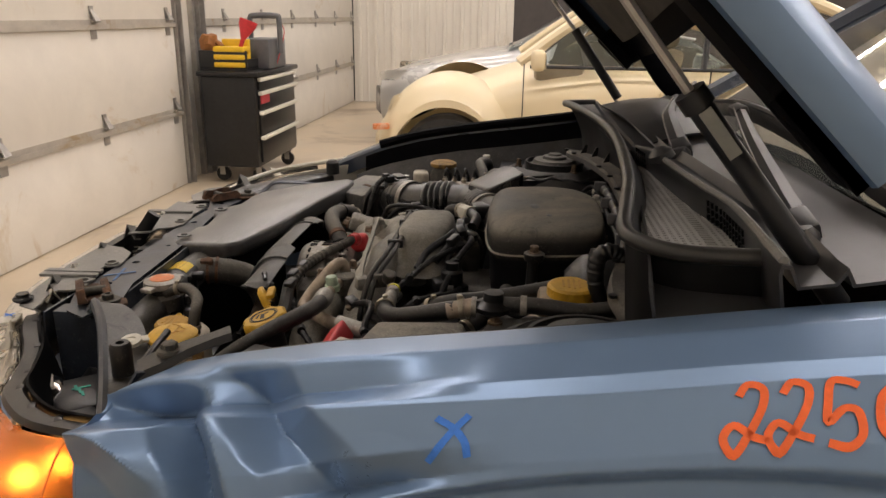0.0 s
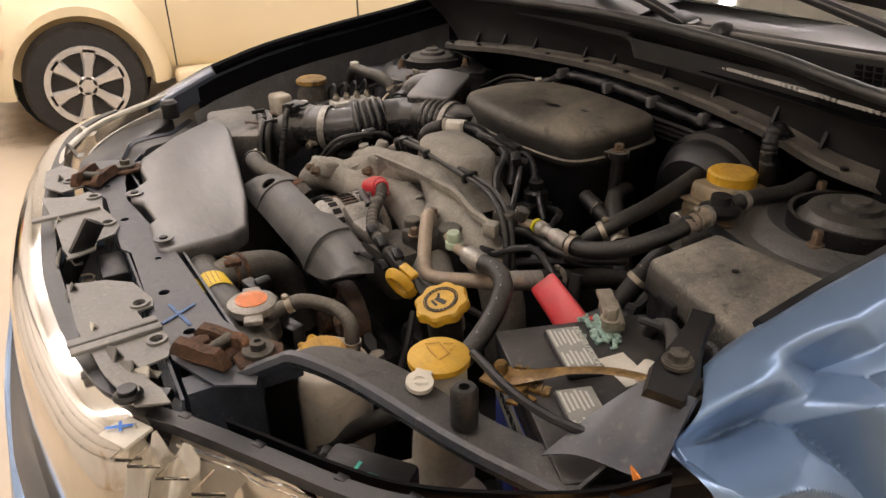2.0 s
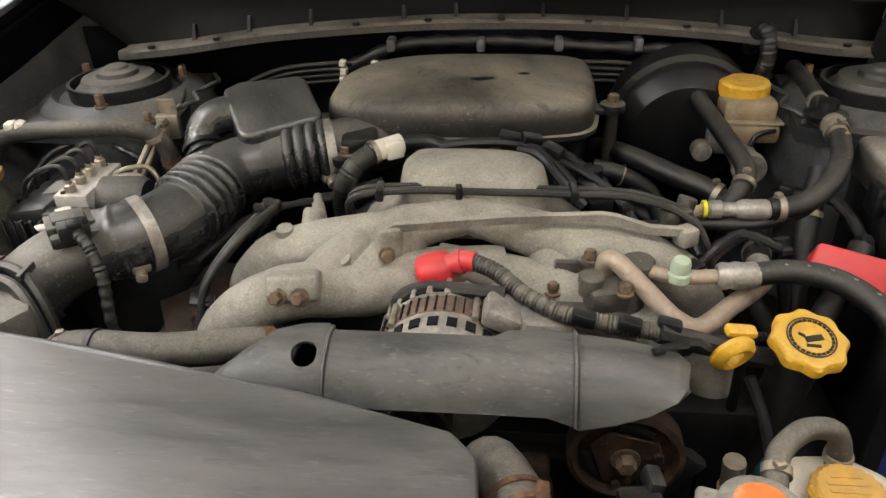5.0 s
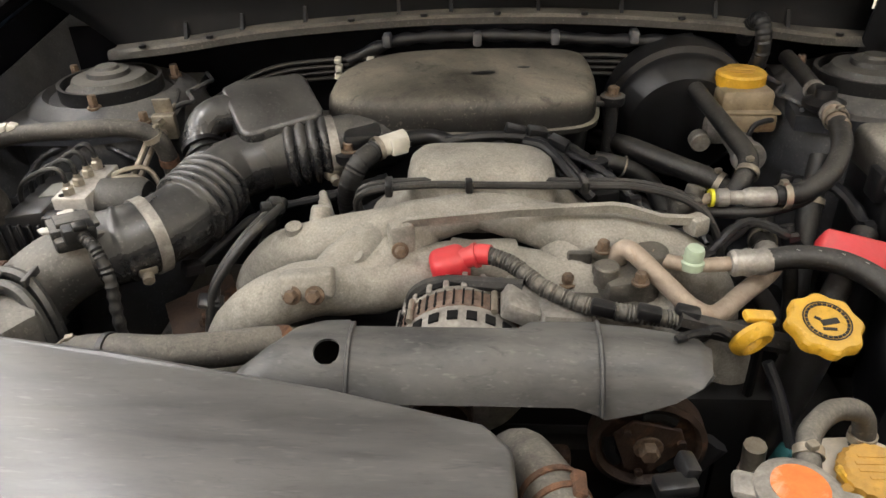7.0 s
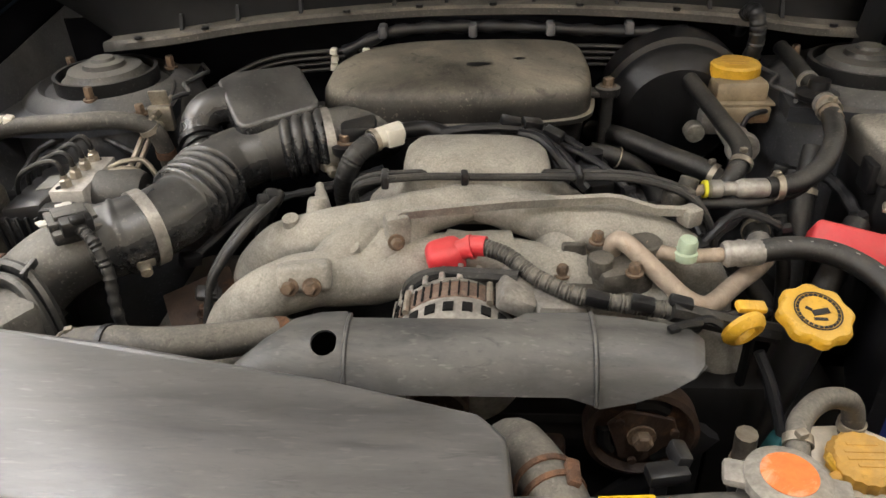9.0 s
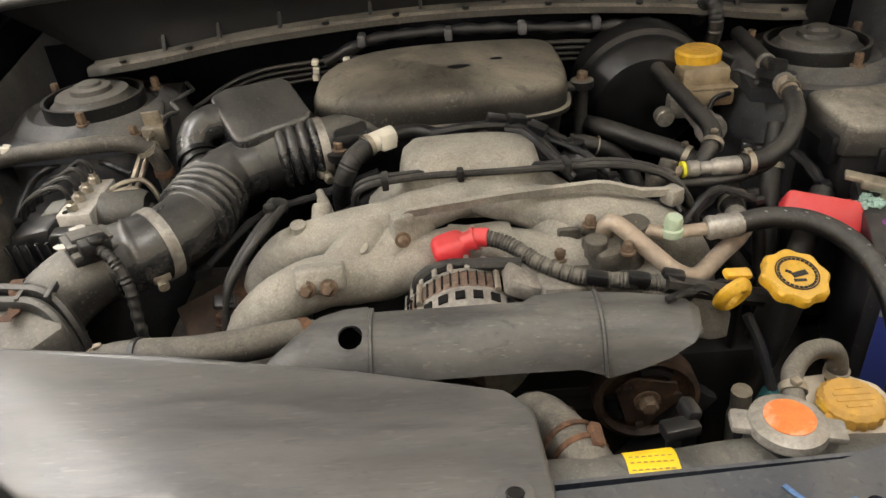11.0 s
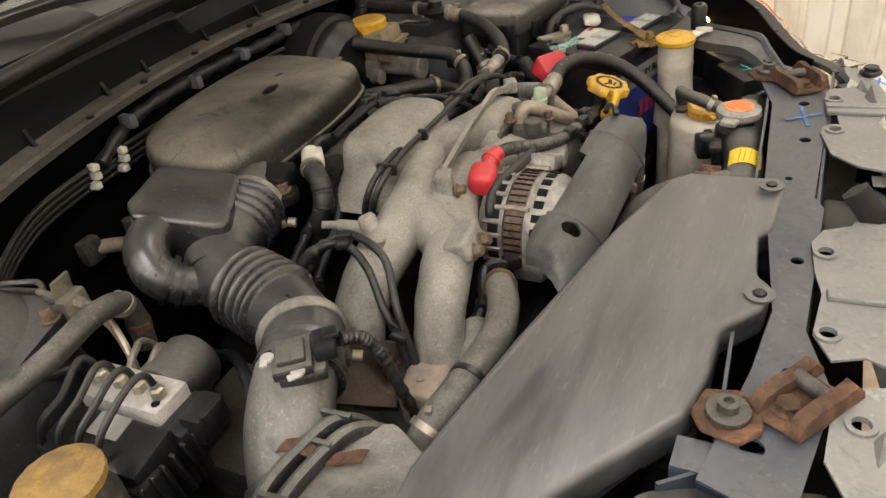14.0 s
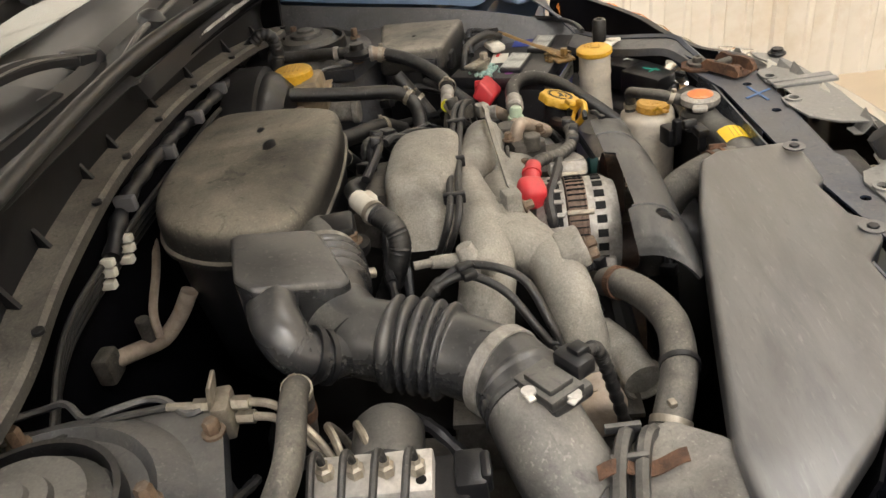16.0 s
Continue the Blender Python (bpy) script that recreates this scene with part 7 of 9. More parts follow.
part("return_line", tube([(0.215, -0.262, 0.838), (0.25, -0.262, 0.846), (0.31, -0.264, 0.848), (0.36, -0.25, 0.855), (0.39, -0.22, 0.86)], 0.007, 10), M_RUBBER, ps)
vac = thing("vacuum_hose", (0.3, -0.1, 0.85), "dusty black brake vacuum hose", "hose")
part("hose", tube([(0.272, 0.085, 0.865), (0.276, 0.060, 0.898), (0.284, 0.030, 0.905), (0.297, -0.03, 0.893), (0.312, -0.11, 0.880), (0.320, -0.175, 0.872), (0.308, -0.205, 0.855), (0.290, -0.213, 0.835), (0.25, -0.215, 0.815), (0.20, -0.20, 0.80)], 0.0115, 12, 7), M_RUBBER, vac)
for pts, r in (([(0.165, -0.02, 0.83), (0.20, -0.075, 0.842), (0.25, -0.115, 0.835), (0.298, -0.148, 0.825), (0.33, -0.18, 0.80)], 0.0135), ([(0.155, -0.095, 0.832), (0.19, -0.10, 0.825), (0.23, -0.10, 0.80), (0.25, -0.12, 0.76)], 0.0125), ([(0.20, -0.05, 0.76), (0.28, -0.12, 0.74), (0.34, -0.22, 0.72), (0.37, -0.30, 0.68)], 0.013), ([(0.405, -0.17, 0.87), (0.392, -0.20, 0.83), (0.38, -0.24, 0.77), (0.37, -0.28, 0.70)], 0.013), ([(0.43, -0.26, 0.82), (0.40, -0.30, 0.79), (0.37, -0.33, 0.74)], 0.014), ([(0.345, -0.26, 0.83), (0.355, -0.28, 0.77), (0.36, -0.30, 0.68)], 0.008)):
    h = alone("coolant_hose", tube(pts, r, 12), M_RUBBER, "dusty black rubber coolant hose", "hose", group="coolant hoses")
alone("hose_spring_clip", tube([(0.192 + 0.004 * math.cos(a), -0.10 + 0.013 * math.sin(a), 0.825 + 0.013 * math.cos(a)) for a in [k * 0.4 for k in range(16)]], 0.0013, 5, raw=True), M_STEEL, "bright wire hose clip", "clip")

# brakes
booster = thing("brake_booster", (0.28, 0.05, 0.73), "round black brake servo on the firewall", "brake servo")
part("drum", lathe([(0.03, -0.045), (0.075, -0.04), (0.092, -0.02), (0.096, -0.012), (0.096, -0.004), (0.104, 0.0), (0.104, 0.012), (0.10, 0.05)], (0.285, 0.035, 0.842), (0, 1, 0.12), 40), M_BLACKPLASTIC, booster)
part("master_cylinder", join(tube([(0.345, 0.01, 0.842), (0.347, -0.095, 0.838)], 0.017, 14), block((0.335, -0.02, 0.843), (0.05, 0.03, 0.035), (0, 0, 0), 0.006), disc((0.347, -0.095, 0.838), 0.021, 0.012, (0, -1, 0)), disc((0.30, -0.03, 0.835), 0.013, 0.02, (0, -1, 0))), M_ALU, booster, "aluminium master cylinder")
part("brake_pipe", tube([(0.372, -0.04, 0.848), (0.385, -0.05, 0.862), (0.38, -0.062, 0.872), (0.36, -0.068, 0.868), (0.352, -0.072, 0.855)], 0.0035, 8), M_CLEANRUBBER, booster)
tank = thing("brake_reservoir", (0.35, -0.012, 0.858), "stained amber brake fluid reservoir with a yellow cap", "reservoir")
part("lower_tank", block((0.353, -0.022, 0.866), (0.074, 0.082, 0.026), (0, 0, 0), 0.007), M_BRAKETANK, tank)
part("upper_tank", block((0.352, -0.012, 0.889), (0.068, 0.080, 0.030), (-4, 0, 0), 0.008), M_BRAKETANK, tank)
part("seam", block((0.353, -0.018, 0.8785), (0.079, 0.088, 0.004), (-2, 0, 0), 0.0015), M_BRAKETANK, tank)
capb = part("cap", lathe([(0.030, 0), (0.032, 0.002), (0.032, 0.016), (0.029, 0.019), (0.024, 0.0195), (0.0, 0.0195)], (0.350, -0.008, 0.901), (0, 0, 1), 72, 0.014, 24), M_YELLOW, tank, "ribbed yellow screw cap")
part("cap_print", join(*[block((0.350 + dx, -0.008 + dy, 0.9208), (w, 0.003, 0.0005)) for dx, dy, w in ((0, 0.010, 0.03), (0, 0.003, 0.036), (0, -0.004, 0.032), (0, -0.011, 0.024))]), M_DULLYELLOW, capb)

# intake duct
duct = thing("intake_duct", (-0.3, -0.25, 0.8), "dusty black plastic air intake duct with bellows", "intake duct")


def bellows(t, lo, hi, n, base, amp):
    if lo < t < hi:
        return base + amp * (abs(math.sin((t - lo) / (hi - lo) * n * math.pi)) ** 0.6 - 0.25)
    return base


part("meter_tube", tube([(-0.475, -0.415, 0.785), (-0.455, -0.388, 0.812), (-0.425, -0.366, 0.834), (-0.388, -0.350, 0.848), (-0.350, -0.336, 0.852)], lambda t: 0.041 - 0.004 * t, 24, 8), M_AIRBOX, duct, "dusty air meter tube", 60)
part("cuff", tube([(-0.384, -0.3515, 0.8485), (-0.366, -0.345, 0.851), (-0.351, -0.336, 0.8525), (-0.339, -0.325, 0.853)], lambda t: 0.0405 + (0.0016 if t < 0.12 or 0.42 < t < 0.52 else 0.0), 28, 10), M_SATINBLACK, duct, "black rubber cuff", 50)
part("bellows_elbow", tube([(-0.356, -0.343, 0.852), (-0.334, -0.318, 0.853), (-0.315, -0.285, 0.856), (-0.305, -0.25, 0.860), (-0.300, -0.225, 0.862), (-0.288, -0.192, 0.864), (-0.262, -0.170, 0.867)], lambda t: bellows(t, 0.36, 0.66, 5, 0.0385, 0.010), 28, 34), M_SATINBLACK, duct, "ribbed rubber bellows", 70)
part("junction", tube([(-0.300, -0.195, 0.862), (-0.270, -0.172, 0.866), (-0.235, -0.160, 0.870), (-0.215, -0.156, 0.872)], 0.038, 24, 8), M_DUSTYPLASTIC, duct, "", 60)
part("rear_bellows", tube([(-0.235, -0.160, 0.870), (-0.205, -0.153, 0.872), (-0.175, -0.144, 0.873)], lambda t: bellows(t, 0.1, 0.95, 4, 0.0375, 0.008), 28, 40), M_SATINBLACK, duct, "ribbed rubber bellows", 70)
part("outlet", tube([(-0.185, -0.147, 0.873), (-0.15, -0.128, 0.874), (-0.10, -0.10, 0.868)], 0.036, 22, 8), M_DUSTYPLASTIC, duct, "", 60)
for c, ax, r in (((-0.3455, -0.3315, 0.8528), (0.68, 0.73, 0.02), 0.0408), ((-0.1835, -0.1465, 0.873), (0.93, 0.36, 0.02), 0.0378)):
    cl = part("hose_clamp", ring(c, r, r + 0.0022, 0.013, ax, 40), M_ALU, duct, "bright worm-drive hose clamp")
    part("screw", join(block(Vector(c) + Vector((0.012, -0.030, -0.020)), (0.02, 0.014, 0.012), (0, 0, 40), 0.003), disc(Vector(c) + Vector((0.016, -0.038, -0.022)), 0.006, 0.01, (0.4, -0.8, -0.2))), M_STEEL, cl)
ms = part("air_meter", join(block((-0.396, -0.364, 0.887), (0.046, 0.034, 0.010), (0, 4, 38), 0.002), block((-0.396, -0.364, 0.893), (0.032, 0.024, 0.008), (0, 4, 38), 0.002), block((-0.390, -0.368, 0.878), (0.050, 0.042, 0.014), (0, 4, 38), 0.004)), M_DUSTYPLASTIC, duct, "dusty air-flow sensor plate")
part("sensor_plug", join(block((-0.377, -0.386, 0.892), (0.030, 0.020, 0.016), (0, 4, 38), 0.003), block((-0.372, -0.390, 0.901), (0.014, 0.014, 0.006), (0, 4, 38), 0.002)), M_BLACKPLASTIC, ms, "black sensor plug")
for c, a in (((-0.408, -0.348, 0.891), 30), ((-0.412, -0.382, 0.889), -40)):
    part("screw_tab", join(disc(c, 0.0060, 0.003), block(Vector(c) + Vector((-0.005, 0, 0.0012)), (0.012, 0.007, 0.0024), (0, 0, a), 0.001)), M_PALEALU, ms, "bright flat screw tab")
part("sensor_loom", tube([(-0.368, -0.395, 0.892), (-0.352, -0.406, 0.882), (-0.342, -0.415, 0.855), (-0.340, -0.425, 0.815), (-0.335, -0.435, 0.77)], lambda t: 0.006 + 0.0008 * math.cos(t * 180), 10, 12), M_RUBBER, duct)
reson = thing("resonator_box", (-0.235, -0.11, 0.885), "smooth black plastic resonator on the intake duct", "resonator")
part("box", prism([(-0.314, -0.118, 0.944), (-0.300, -0.098, 0.947), (-0.228, -0.074, 0.948), (-0.216, -0.080, 0.946), (-0.182, -0.140, 0.923), (-0.186, -0.150, 0.920), (-0.262, -0.192, 0.913), (-0.274, -0.188, 0.914)], 0.868, 0.93, 0.014, 4), M_SATINBLACK, reson, "", 60)
part("elbow", tube([(-0.270, -0.120, 0.908), (-0.305, -0.128, 0.914), (-0.328, -0.138, 0.908), (-0.337, -0.152, 0.890), (-0.328, -0.170, 0.874), (-0.308, -0.186, 0.862)], lambda t: 0.0245 - 0.003 * t, 22, 8), M_SATINBLACK, reson, "", 60)
part("elbow_collar", join(ring((-0.334, -0.160, 0.883), 0.0225, 0.0265, 0.006, (0.35, -0.65, -0.5), 28), ring((-0.329, -0.169, 0.8755), 0.0225, 0.0258, 0.005, (0.45, -0.65, -0.4), 28)), M_BLACKPLASTIC, reson)

airbox = thing("air_filter_box", (-0.48, -0.46, 0.6), "dusty black air filter box with rusty spring clips", "air filter box")
part("case", prism([(-0.62, -0.40), (-0.53, -0.402), (-0.47, -0.405), (-0.425, -0.415), (-0.395, -0.455), (-0.42, -0.50), (-0.47, -0.53), (-0.62, -0.50)], 0.58, 0.846, 0.010, 2), M_AIRBOX, airbox)
for off, z in ((0.0, 0.858), (0.016, 0.854)):
    part("rim_flange", tube([(-0.535, -0.400 - off, z - 0.03), (-0.50, -0.402 - off, z - 0.004), (-0.46, -0.408 - off, z), (-0.425, -0.418 - off, z - 0.002), (-0.402, -0.432 - off, z - 0.03), (-0.392, -0.44 - off, z - 0.10)], 0.0065, 8, flat=1.3), M_DUSTYPLASTIC, airbox)
for x in (-0.505, -0.45, -0.42):
    part("flange_rib", block((x, -0.417, 0.860), (0.005, 0.028, 0.008), (0, 0, 4), 0.001), M_DUSTYPLASTIC, airbox)
part("spring_clip", sheet(lambda u, v: Vector((-0.470 + 0.016 * u + 0.013 * v, -0.392 - 0.068 * u, 0.862 + 0.005 * math.sin(u * 8) - 0.008 * u)), steps(0, 1, 14), steps(0, 1, 3), 0.0015), M_RUST, airbox, "rusty orange spring clip")
part("neck", tube([(-0.49, -0.44, 0.78), (-0.468, -0.408, 0.80), (-0.452, -0.385, 0.815)], 0.045, 20), M_DUSTYPLASTIC, airbox)

# sealed air chamber
chamber = thing("air_chamber", (0, -0.03, 0.68), "large black plastic air chamber with a dusty lid", "air chamber")
LID = [(-0.190, -0.085), (-0.186, -0.02), (-0.150, 0.035), (-0.08, 0.062), (0.02, 0.066), (0.115, 0.060), (0.150, 0.040), (0.158, -0.02), (0.156, -0.08), (0.144, -0.112), (0.110, -0.128), (0.02, -0.138), (-0.08, -0.137), (-0.150, -0.128), (-0.182, -0.110)]
lid_line = spline([(x, y, 0) for x, y in LID + LID[:1]], 4)[:-1]
mid = Vector((-0.015, -0.035, 0))


def lid_ring(k, z, tilt=0.0):
    return [mid + (p - mid) * k + Vector((0, 0, z + (p.y + 0.04) * tilt)) for p in lid_line]


part("body", loft([lid_ring(0.62, 0.66), lid_ring(0.80, 0.70), lid_ring(0.90, 0.80), lid_ring(0.955, 0.886, 0.05)]), M_BLACKPLASTIC, chamber, "shiny black lower box", 60)
part("lid", loft([lid_ring(0.955, 0.884, 0.05), lid_ring(1.015, 0.887, 0.05), lid_ring(1.018, 0.893, 0.05), lid_ring(0.99, 0.895, 0.05), lid_ring(0.988, 0.913, 0.05), lid_ring(0.978, 0.922, 0.05), lid_ring(0.955, 0.928, 0.05), lid_ring(0.91, 0.9315, 0.04), lid_ring(0.8, 0.934, 0.03), lid_ring(0.6, 0.9355, 0.02), lid_ring(0.3, 0.9365), lid_ring(0.04, 0.937)]), M_BOXTOP, chamber, "dusty brown-grey lid", 50)
for c, r in (((0.010, -0.055, 0.9437), 0.013), ((0.062, -0.03, 0.9420), 0.010), ((-0.11, -0.085, 0.9375), 0.012), ((-0.05, -0.085, 0.9400), 0.007), ((-0.08, 0.0, 0.9405), 0.009)):
    blot = lathe([(r, 0), (r * 0.6, 0.0006), (0, 0.0008)], c, (0, 0, 1), 18)
    for v in blot.verts:
        d = noise.noise(v.co * 90) * 0.5
        v.co.x = c[0] + (v.co.x - c[0]) * (1.25 + d)
        v.co.y = c[1] + (v.co.y - c[1]) * (0.65 + d * 0.6)
    bmesh.ops.translate(blot, verts=blot.verts, vec=(0, 0, -0.0062))
    part("stain", blot, M_BLACKPLASTIC, chamber, "dark oily stain")
ear = part("mount_ear", join(lathe([(0.014, 0), (0.016, 0.003), (0.016, 0.012), (0.009, 0.014), (0.009, 0.008)], (0.178, -0.055, 0.893), (0, 0, 1), 20), block((0.160, -0.055, 0.897), (0.02, 0.022, 0.008), (0, 0, 0), 0.002)), M_DUSTYPLASTIC, chamber)
part("ear_bolt", bolt((0.178, -0.055, 0.905), 0.0075, 0.010), M_BOLT, ear, "rusty bolt")
part("stay", tube([(0.178, -0.056, 0.893), (0.176, -0.060, 0.82), (0.172, -0.075, 0.70)], 0.009, 10), M_DUSTYPLASTIC, chamber, "grey dusty stay tube")
ear2 = part("mount_ear", join(block((-0.135, -0.150, 0.888), (0.045, 0.05, 0.028), (0, 0, 10), 0.006), lathe([(0.017, 0), (0.019, 0.004), (0.019, 0.012), (0.01, 0.014)], (-0.148, -0.172, 0.868), (0, 0, 1), 20)), M_BLACKPLASTIC, chamber)
part("ear_bolt", bolt((-0.148, -0.172, 0.881), 0.008, 0.010), M_BOLT, ear2, "rusty bolt")

breather = thing("breather_hose", (-0.12, -0.2, 0.8), "braided black breather hose with a cream connector", "hose")
part("braided_hose", tube([(-0.112, -0.196, 0.893), (-0.128, -0.215, 0.885), (-0.140, -0.222, 0.865), (-0.148, -0.212, 0.835), (-0.150, -0.195, 0.80)], lambda t: 0.0125 + 0.0006 * math.cos(t * 160), 14, 12), M_RUBBER, breather)
part("connector", join(tube([(-0.110, -0.193, 0.894), (-0.080, -0.172, 0.896)], 0.0125, 12), block((-0.088, -0.184, 0.895), (0.022, 0.02, 0.022), (0, 0, 35), 0.003)), M_WHITEPLASTIC, breather, "cream plastic connector")
part("band", ring((-0.112, -0.195, 0.893), 0.0127, 0.0145, 0.006, (0.7, 0.6, 0.1), 20), M_STEEL, breather)
part("stub", tube([(-0.082, -0.173, 0.896), (-0.05, -0.16, 0.893), (-0.02, -0.165, 0.885)], 0.010, 10), M_BLACKPLASTIC, breather)

# leads to the right bank, side by side over the intake runners
for k, pts in enumerate(([(-0.262, -0.235, 0.80), (-0.232, -0.248, 0.845), (-0.218, -0.272, 0.864), (-0.214, -0.300, 0.869), (-0.232, -0.335, 0.858), (-0.256, -0.362, 0.830), (-0.264, -0.377, 0.806), (-0.272, -0.395, 0.75)],
                         [(-0.250, -0.240, 0.79), (-0.222, -0.252, 0.842), (-0.206, -0.276, 0.866), (-0.202, -0.306, 0.874), (-0.222, -0.352, 0.866), (-0.251, -0.375, 0.832), (-0.262, -0.386, 0.806), (-0.270, -0.402, 0.75)])):
    alone("ignition_lead", tube(pts, lambda t: 0.0046 + (0.0022 + 0.0008 * math.cos(t * 420) if t < 0.28 else 0.0), 10, 16), M_RUBBER, "black ignition lead arching over the intake runner", "ignition lead", group="ignition leads")
for c, turn in (((-0.211, -0.297, 0.871), (0, 10, 25)), ((-0.264, -0.381, 0.806), (30, 20, 20))):
    clip = thing("lead_clip", c, "black plastic separator holding two ignition leads", "clip", "lead clips")
    part("saddle", block(c, (0.026, 0.016, 0.010), turn, 0.003), M_BLACKPLASTIC, clip)
    part("jaw", block(Vector(c) + Vector((0.004, 0.002, 0.006)), (0.012, 0.018, 0.006), turn, 0.002), M_BLACKPLASTIC, clip)
part("cylinder_head", join(span(-0.40, -0.24, -0.42, -0.10, 0.56, 0.68, 0.02), span(-0.30, -0.235, -0.455, -0.27, 0.66, 0.742, 0.012)), M_DARKALU, engine, "grimy cylinder head")
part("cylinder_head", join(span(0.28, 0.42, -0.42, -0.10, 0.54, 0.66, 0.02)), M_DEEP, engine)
part("bracket_plate", join(block((-0.290, -0.345, 0.765), (0.08, 0.07, 0.004), (18, -14, 25), 0.001), bolt((-0.276, -0.372, 0.772), 0.007, 0.01)), M_DARKRUST, engine, "brown grimy bracket plate")
part("bracket_box", join(block((-0.283, -0.415, 0.748), (0.055, 0.050, 0.050), (0, 0, 12), 0.010, 3), disc((-0.288, -0.412, 0.7725), 0.004, 0.002)), M_TANPIPE, engine, "tan dusty bracket box")
part("water_pipe", join(tube([(-0.195, -0.432, 0.765), (-0.230, -0.450, 0.768), (-0.272, -0.462, 0.766)], 0.019, 14), ring((-0.266, -0.461, 0.766), 0.020, 0.022, 0.012, (-1, -0.25, 0), 24)), M_CASTALU, engine, "cast water outlet")
bh = thing("bypass_hose", (-0.28, -0.48, 0.8), "dusty brown-black coolant hose beside the belt cover", "hose")
part("hose", tube([(-0.150, -0.445, 0.800), (-0.175, -0.458, 0.815), (-0.215, -0.478, 0.824), (-0.265, -0.490, 0.828), (-0.32, -0.484, 0.824), (-0.365, -0.468, 0.806), (-0.385, -0.455, 0.775), (-0.36, -0.44, 0.74)], 0.0165, 14, 7), M_TANHOSE, bh)
part("clamp", ring((-0.165, -0.453, 0.810), 0.0168, 0.0185, 0.010, (-0.8, -0.45, 0.35), 22), M_RUST, bh, "rusty clamp")
part("tie", ring((-0.315, -0.4855, 0.8245), 0.0168, 0.0185, 0.006, (-1, 0.1, -0.1), 22), M_BLACKPLASTIC, bh)

# oil filler, dipstick
oil = thing("oil_filler", (0.318, -0.436, 0.7), "yellow scalloped engine oil cap on a black neck", "oil cap")
part("neck", tube([(0.300, -0.415, 0.66), (0.312, -0.430, 0.76), (0.318, -0.437, 0.822)], 0.021, 16), M_CLEANRUBBER, oil)
oc = part("cap", lathe([(0.027, 0), (0.032, 0.003), (0.032, 0.012), (0.0295, 0.015), (0.0, 0.0155)], (0.319, -0.438, 0.822), (0.06, -0.28, 0.95), 96, 0.055, 8), M_YELLOW, oil, "yellow scalloped cap")
mcap = Matrix.Translation((0.3200, -0.4424, 0.8372)) @ Vector((0, 0, 1)).rotation_difference(Vector((0.06, -0.28, 0.95))).to_matrix().to_4x4()
pr = ring((0, 0, 0), 0.0200, 0.0212, 0.0004, seg=30)
for k in range(26):
    a = k * 2 * math.pi / 26
    pr = join(pr, block((0.0178 * math.cos(a), 0.0178 * math.sin(a), 0.0002), (0.0024, 0.0034, 0.0005), (0, 0, math.degrees(a))))
pr = join(pr, block((0.002, -0.001, 0.0002), (0.016, 0.006, 0.0005), (0, 0, 15)), block((-0.008, 0.002, 0.0002), (0.006, 0.003, 0.0005), (0, 0, -30)), block((0.0, -0.009, 0.0002), (0.012, 0.003, 0.0005)))
bmesh.ops.transform(pr, matrix=mcap, verts=pr.verts)
part("cap_print", pr, M_BLACKPRINT, oc, "black printed ring and oil can symbol")
dip = thing("dipstick", (0.258, -0.455, 0.7), "yellow plastic dipstick pull ring", "dipstick")
part("pull_ring", join(tube([(0.252 + 0.0135 * math.cos(a), -0.462 + 0.006 * math.cos(a) - 0.008 * math.sin(a), 0.830 + 0.017 * math.sin(a)) for a in [k * 2 * math.pi / 20 for k in range(21)]], 0.0052, 8, raw=True, flat=1.4), block((0.257, -0.452, 0.848), (0.028, 0.012, 0.008), (15, 10, 10), 0.003)), M_YELLOW, dip)
part("tube", tube([(0.262, -0.452, 0.835), (0.268, -0.44, 0.77), (0.27, -0.43, 0.66)], 0.005, 8), M_DEEP, dip)
sens = thing("oil_sender", (0.25, -0.50, 0.72), "small metal-capped engine sensor with a teal plug", "sensor")
part("body", join(tube([(0.262, -0.50, 0.70), (0.258, -0.503, 0.745)], 0.010, 10), tube([(0.270, -0.49, 0.66), (0.262, -0.50, 0.71)], 0.013, 10)), M_STEEL, sens)
part("plug", block((0.295, -0.49, 0.715), (0.022, 0.018, 0.03), (0, 20, 10), 0.004), surface("teal_plug", (0.02, 0.10, 0.11), 0.5), sens, "teal connector")
part("lead", tube([(0.295, -0.49, 0.73), (0.285, -0.47, 0.77), (0.272, -0.455, 0.80)], 0.005, 8), M_CLEANRUBBER, sens)

# coolant overflow tank
exp = thing("coolant_tank", (0.29, -0.575, 0.66), "milky plastic coolant overflow tank with a dusty yellow cap", "coolant tank")
part("tank", prism([(0.258, -0.594), (0.275, -0.618), (0.33, -0.628), (0.356, -0.602), (0.352, -0.556), (0.322, -0.536), (0.284, -0.539), (0.264, -0.559)], 0.66, 0.800, 0.012, 3), M_TANK, exp)
ecap = part("cap", join(lathe([(0.024, 0), (0.026, 0.003), (0.026, 0.012), (0.022, 0.016), (0.0, 0.016)], (0.308, -0.588, 0.799), (0, 0, 1), 40, 0.03, 20), block((0.286, -0.600, 0.806), (0.02, 0.008, 0.005), (0, 0, 30), 0.002)), M_DULLYELLOW, exp, "dusty yellow cap")
part("embossing", join(*[block((0.308 + dx, -0.588 + dy, 0.8154), (w, 0.003, 0.001)) for dx, dy, w in ((0, 0.010, 0.022), (0, 0.003, 0.030), (0, -0.004, 0.030), (0, -0.011, 0.020))]), M_DULLYELLOW, ecap)
part("strap", tube([(0.286, -0.597, 0.806), (0.280, -0.591, 0.813), (0.286, -0.583, 0.807)], 0.003, 6), M_YELLOW, exp)
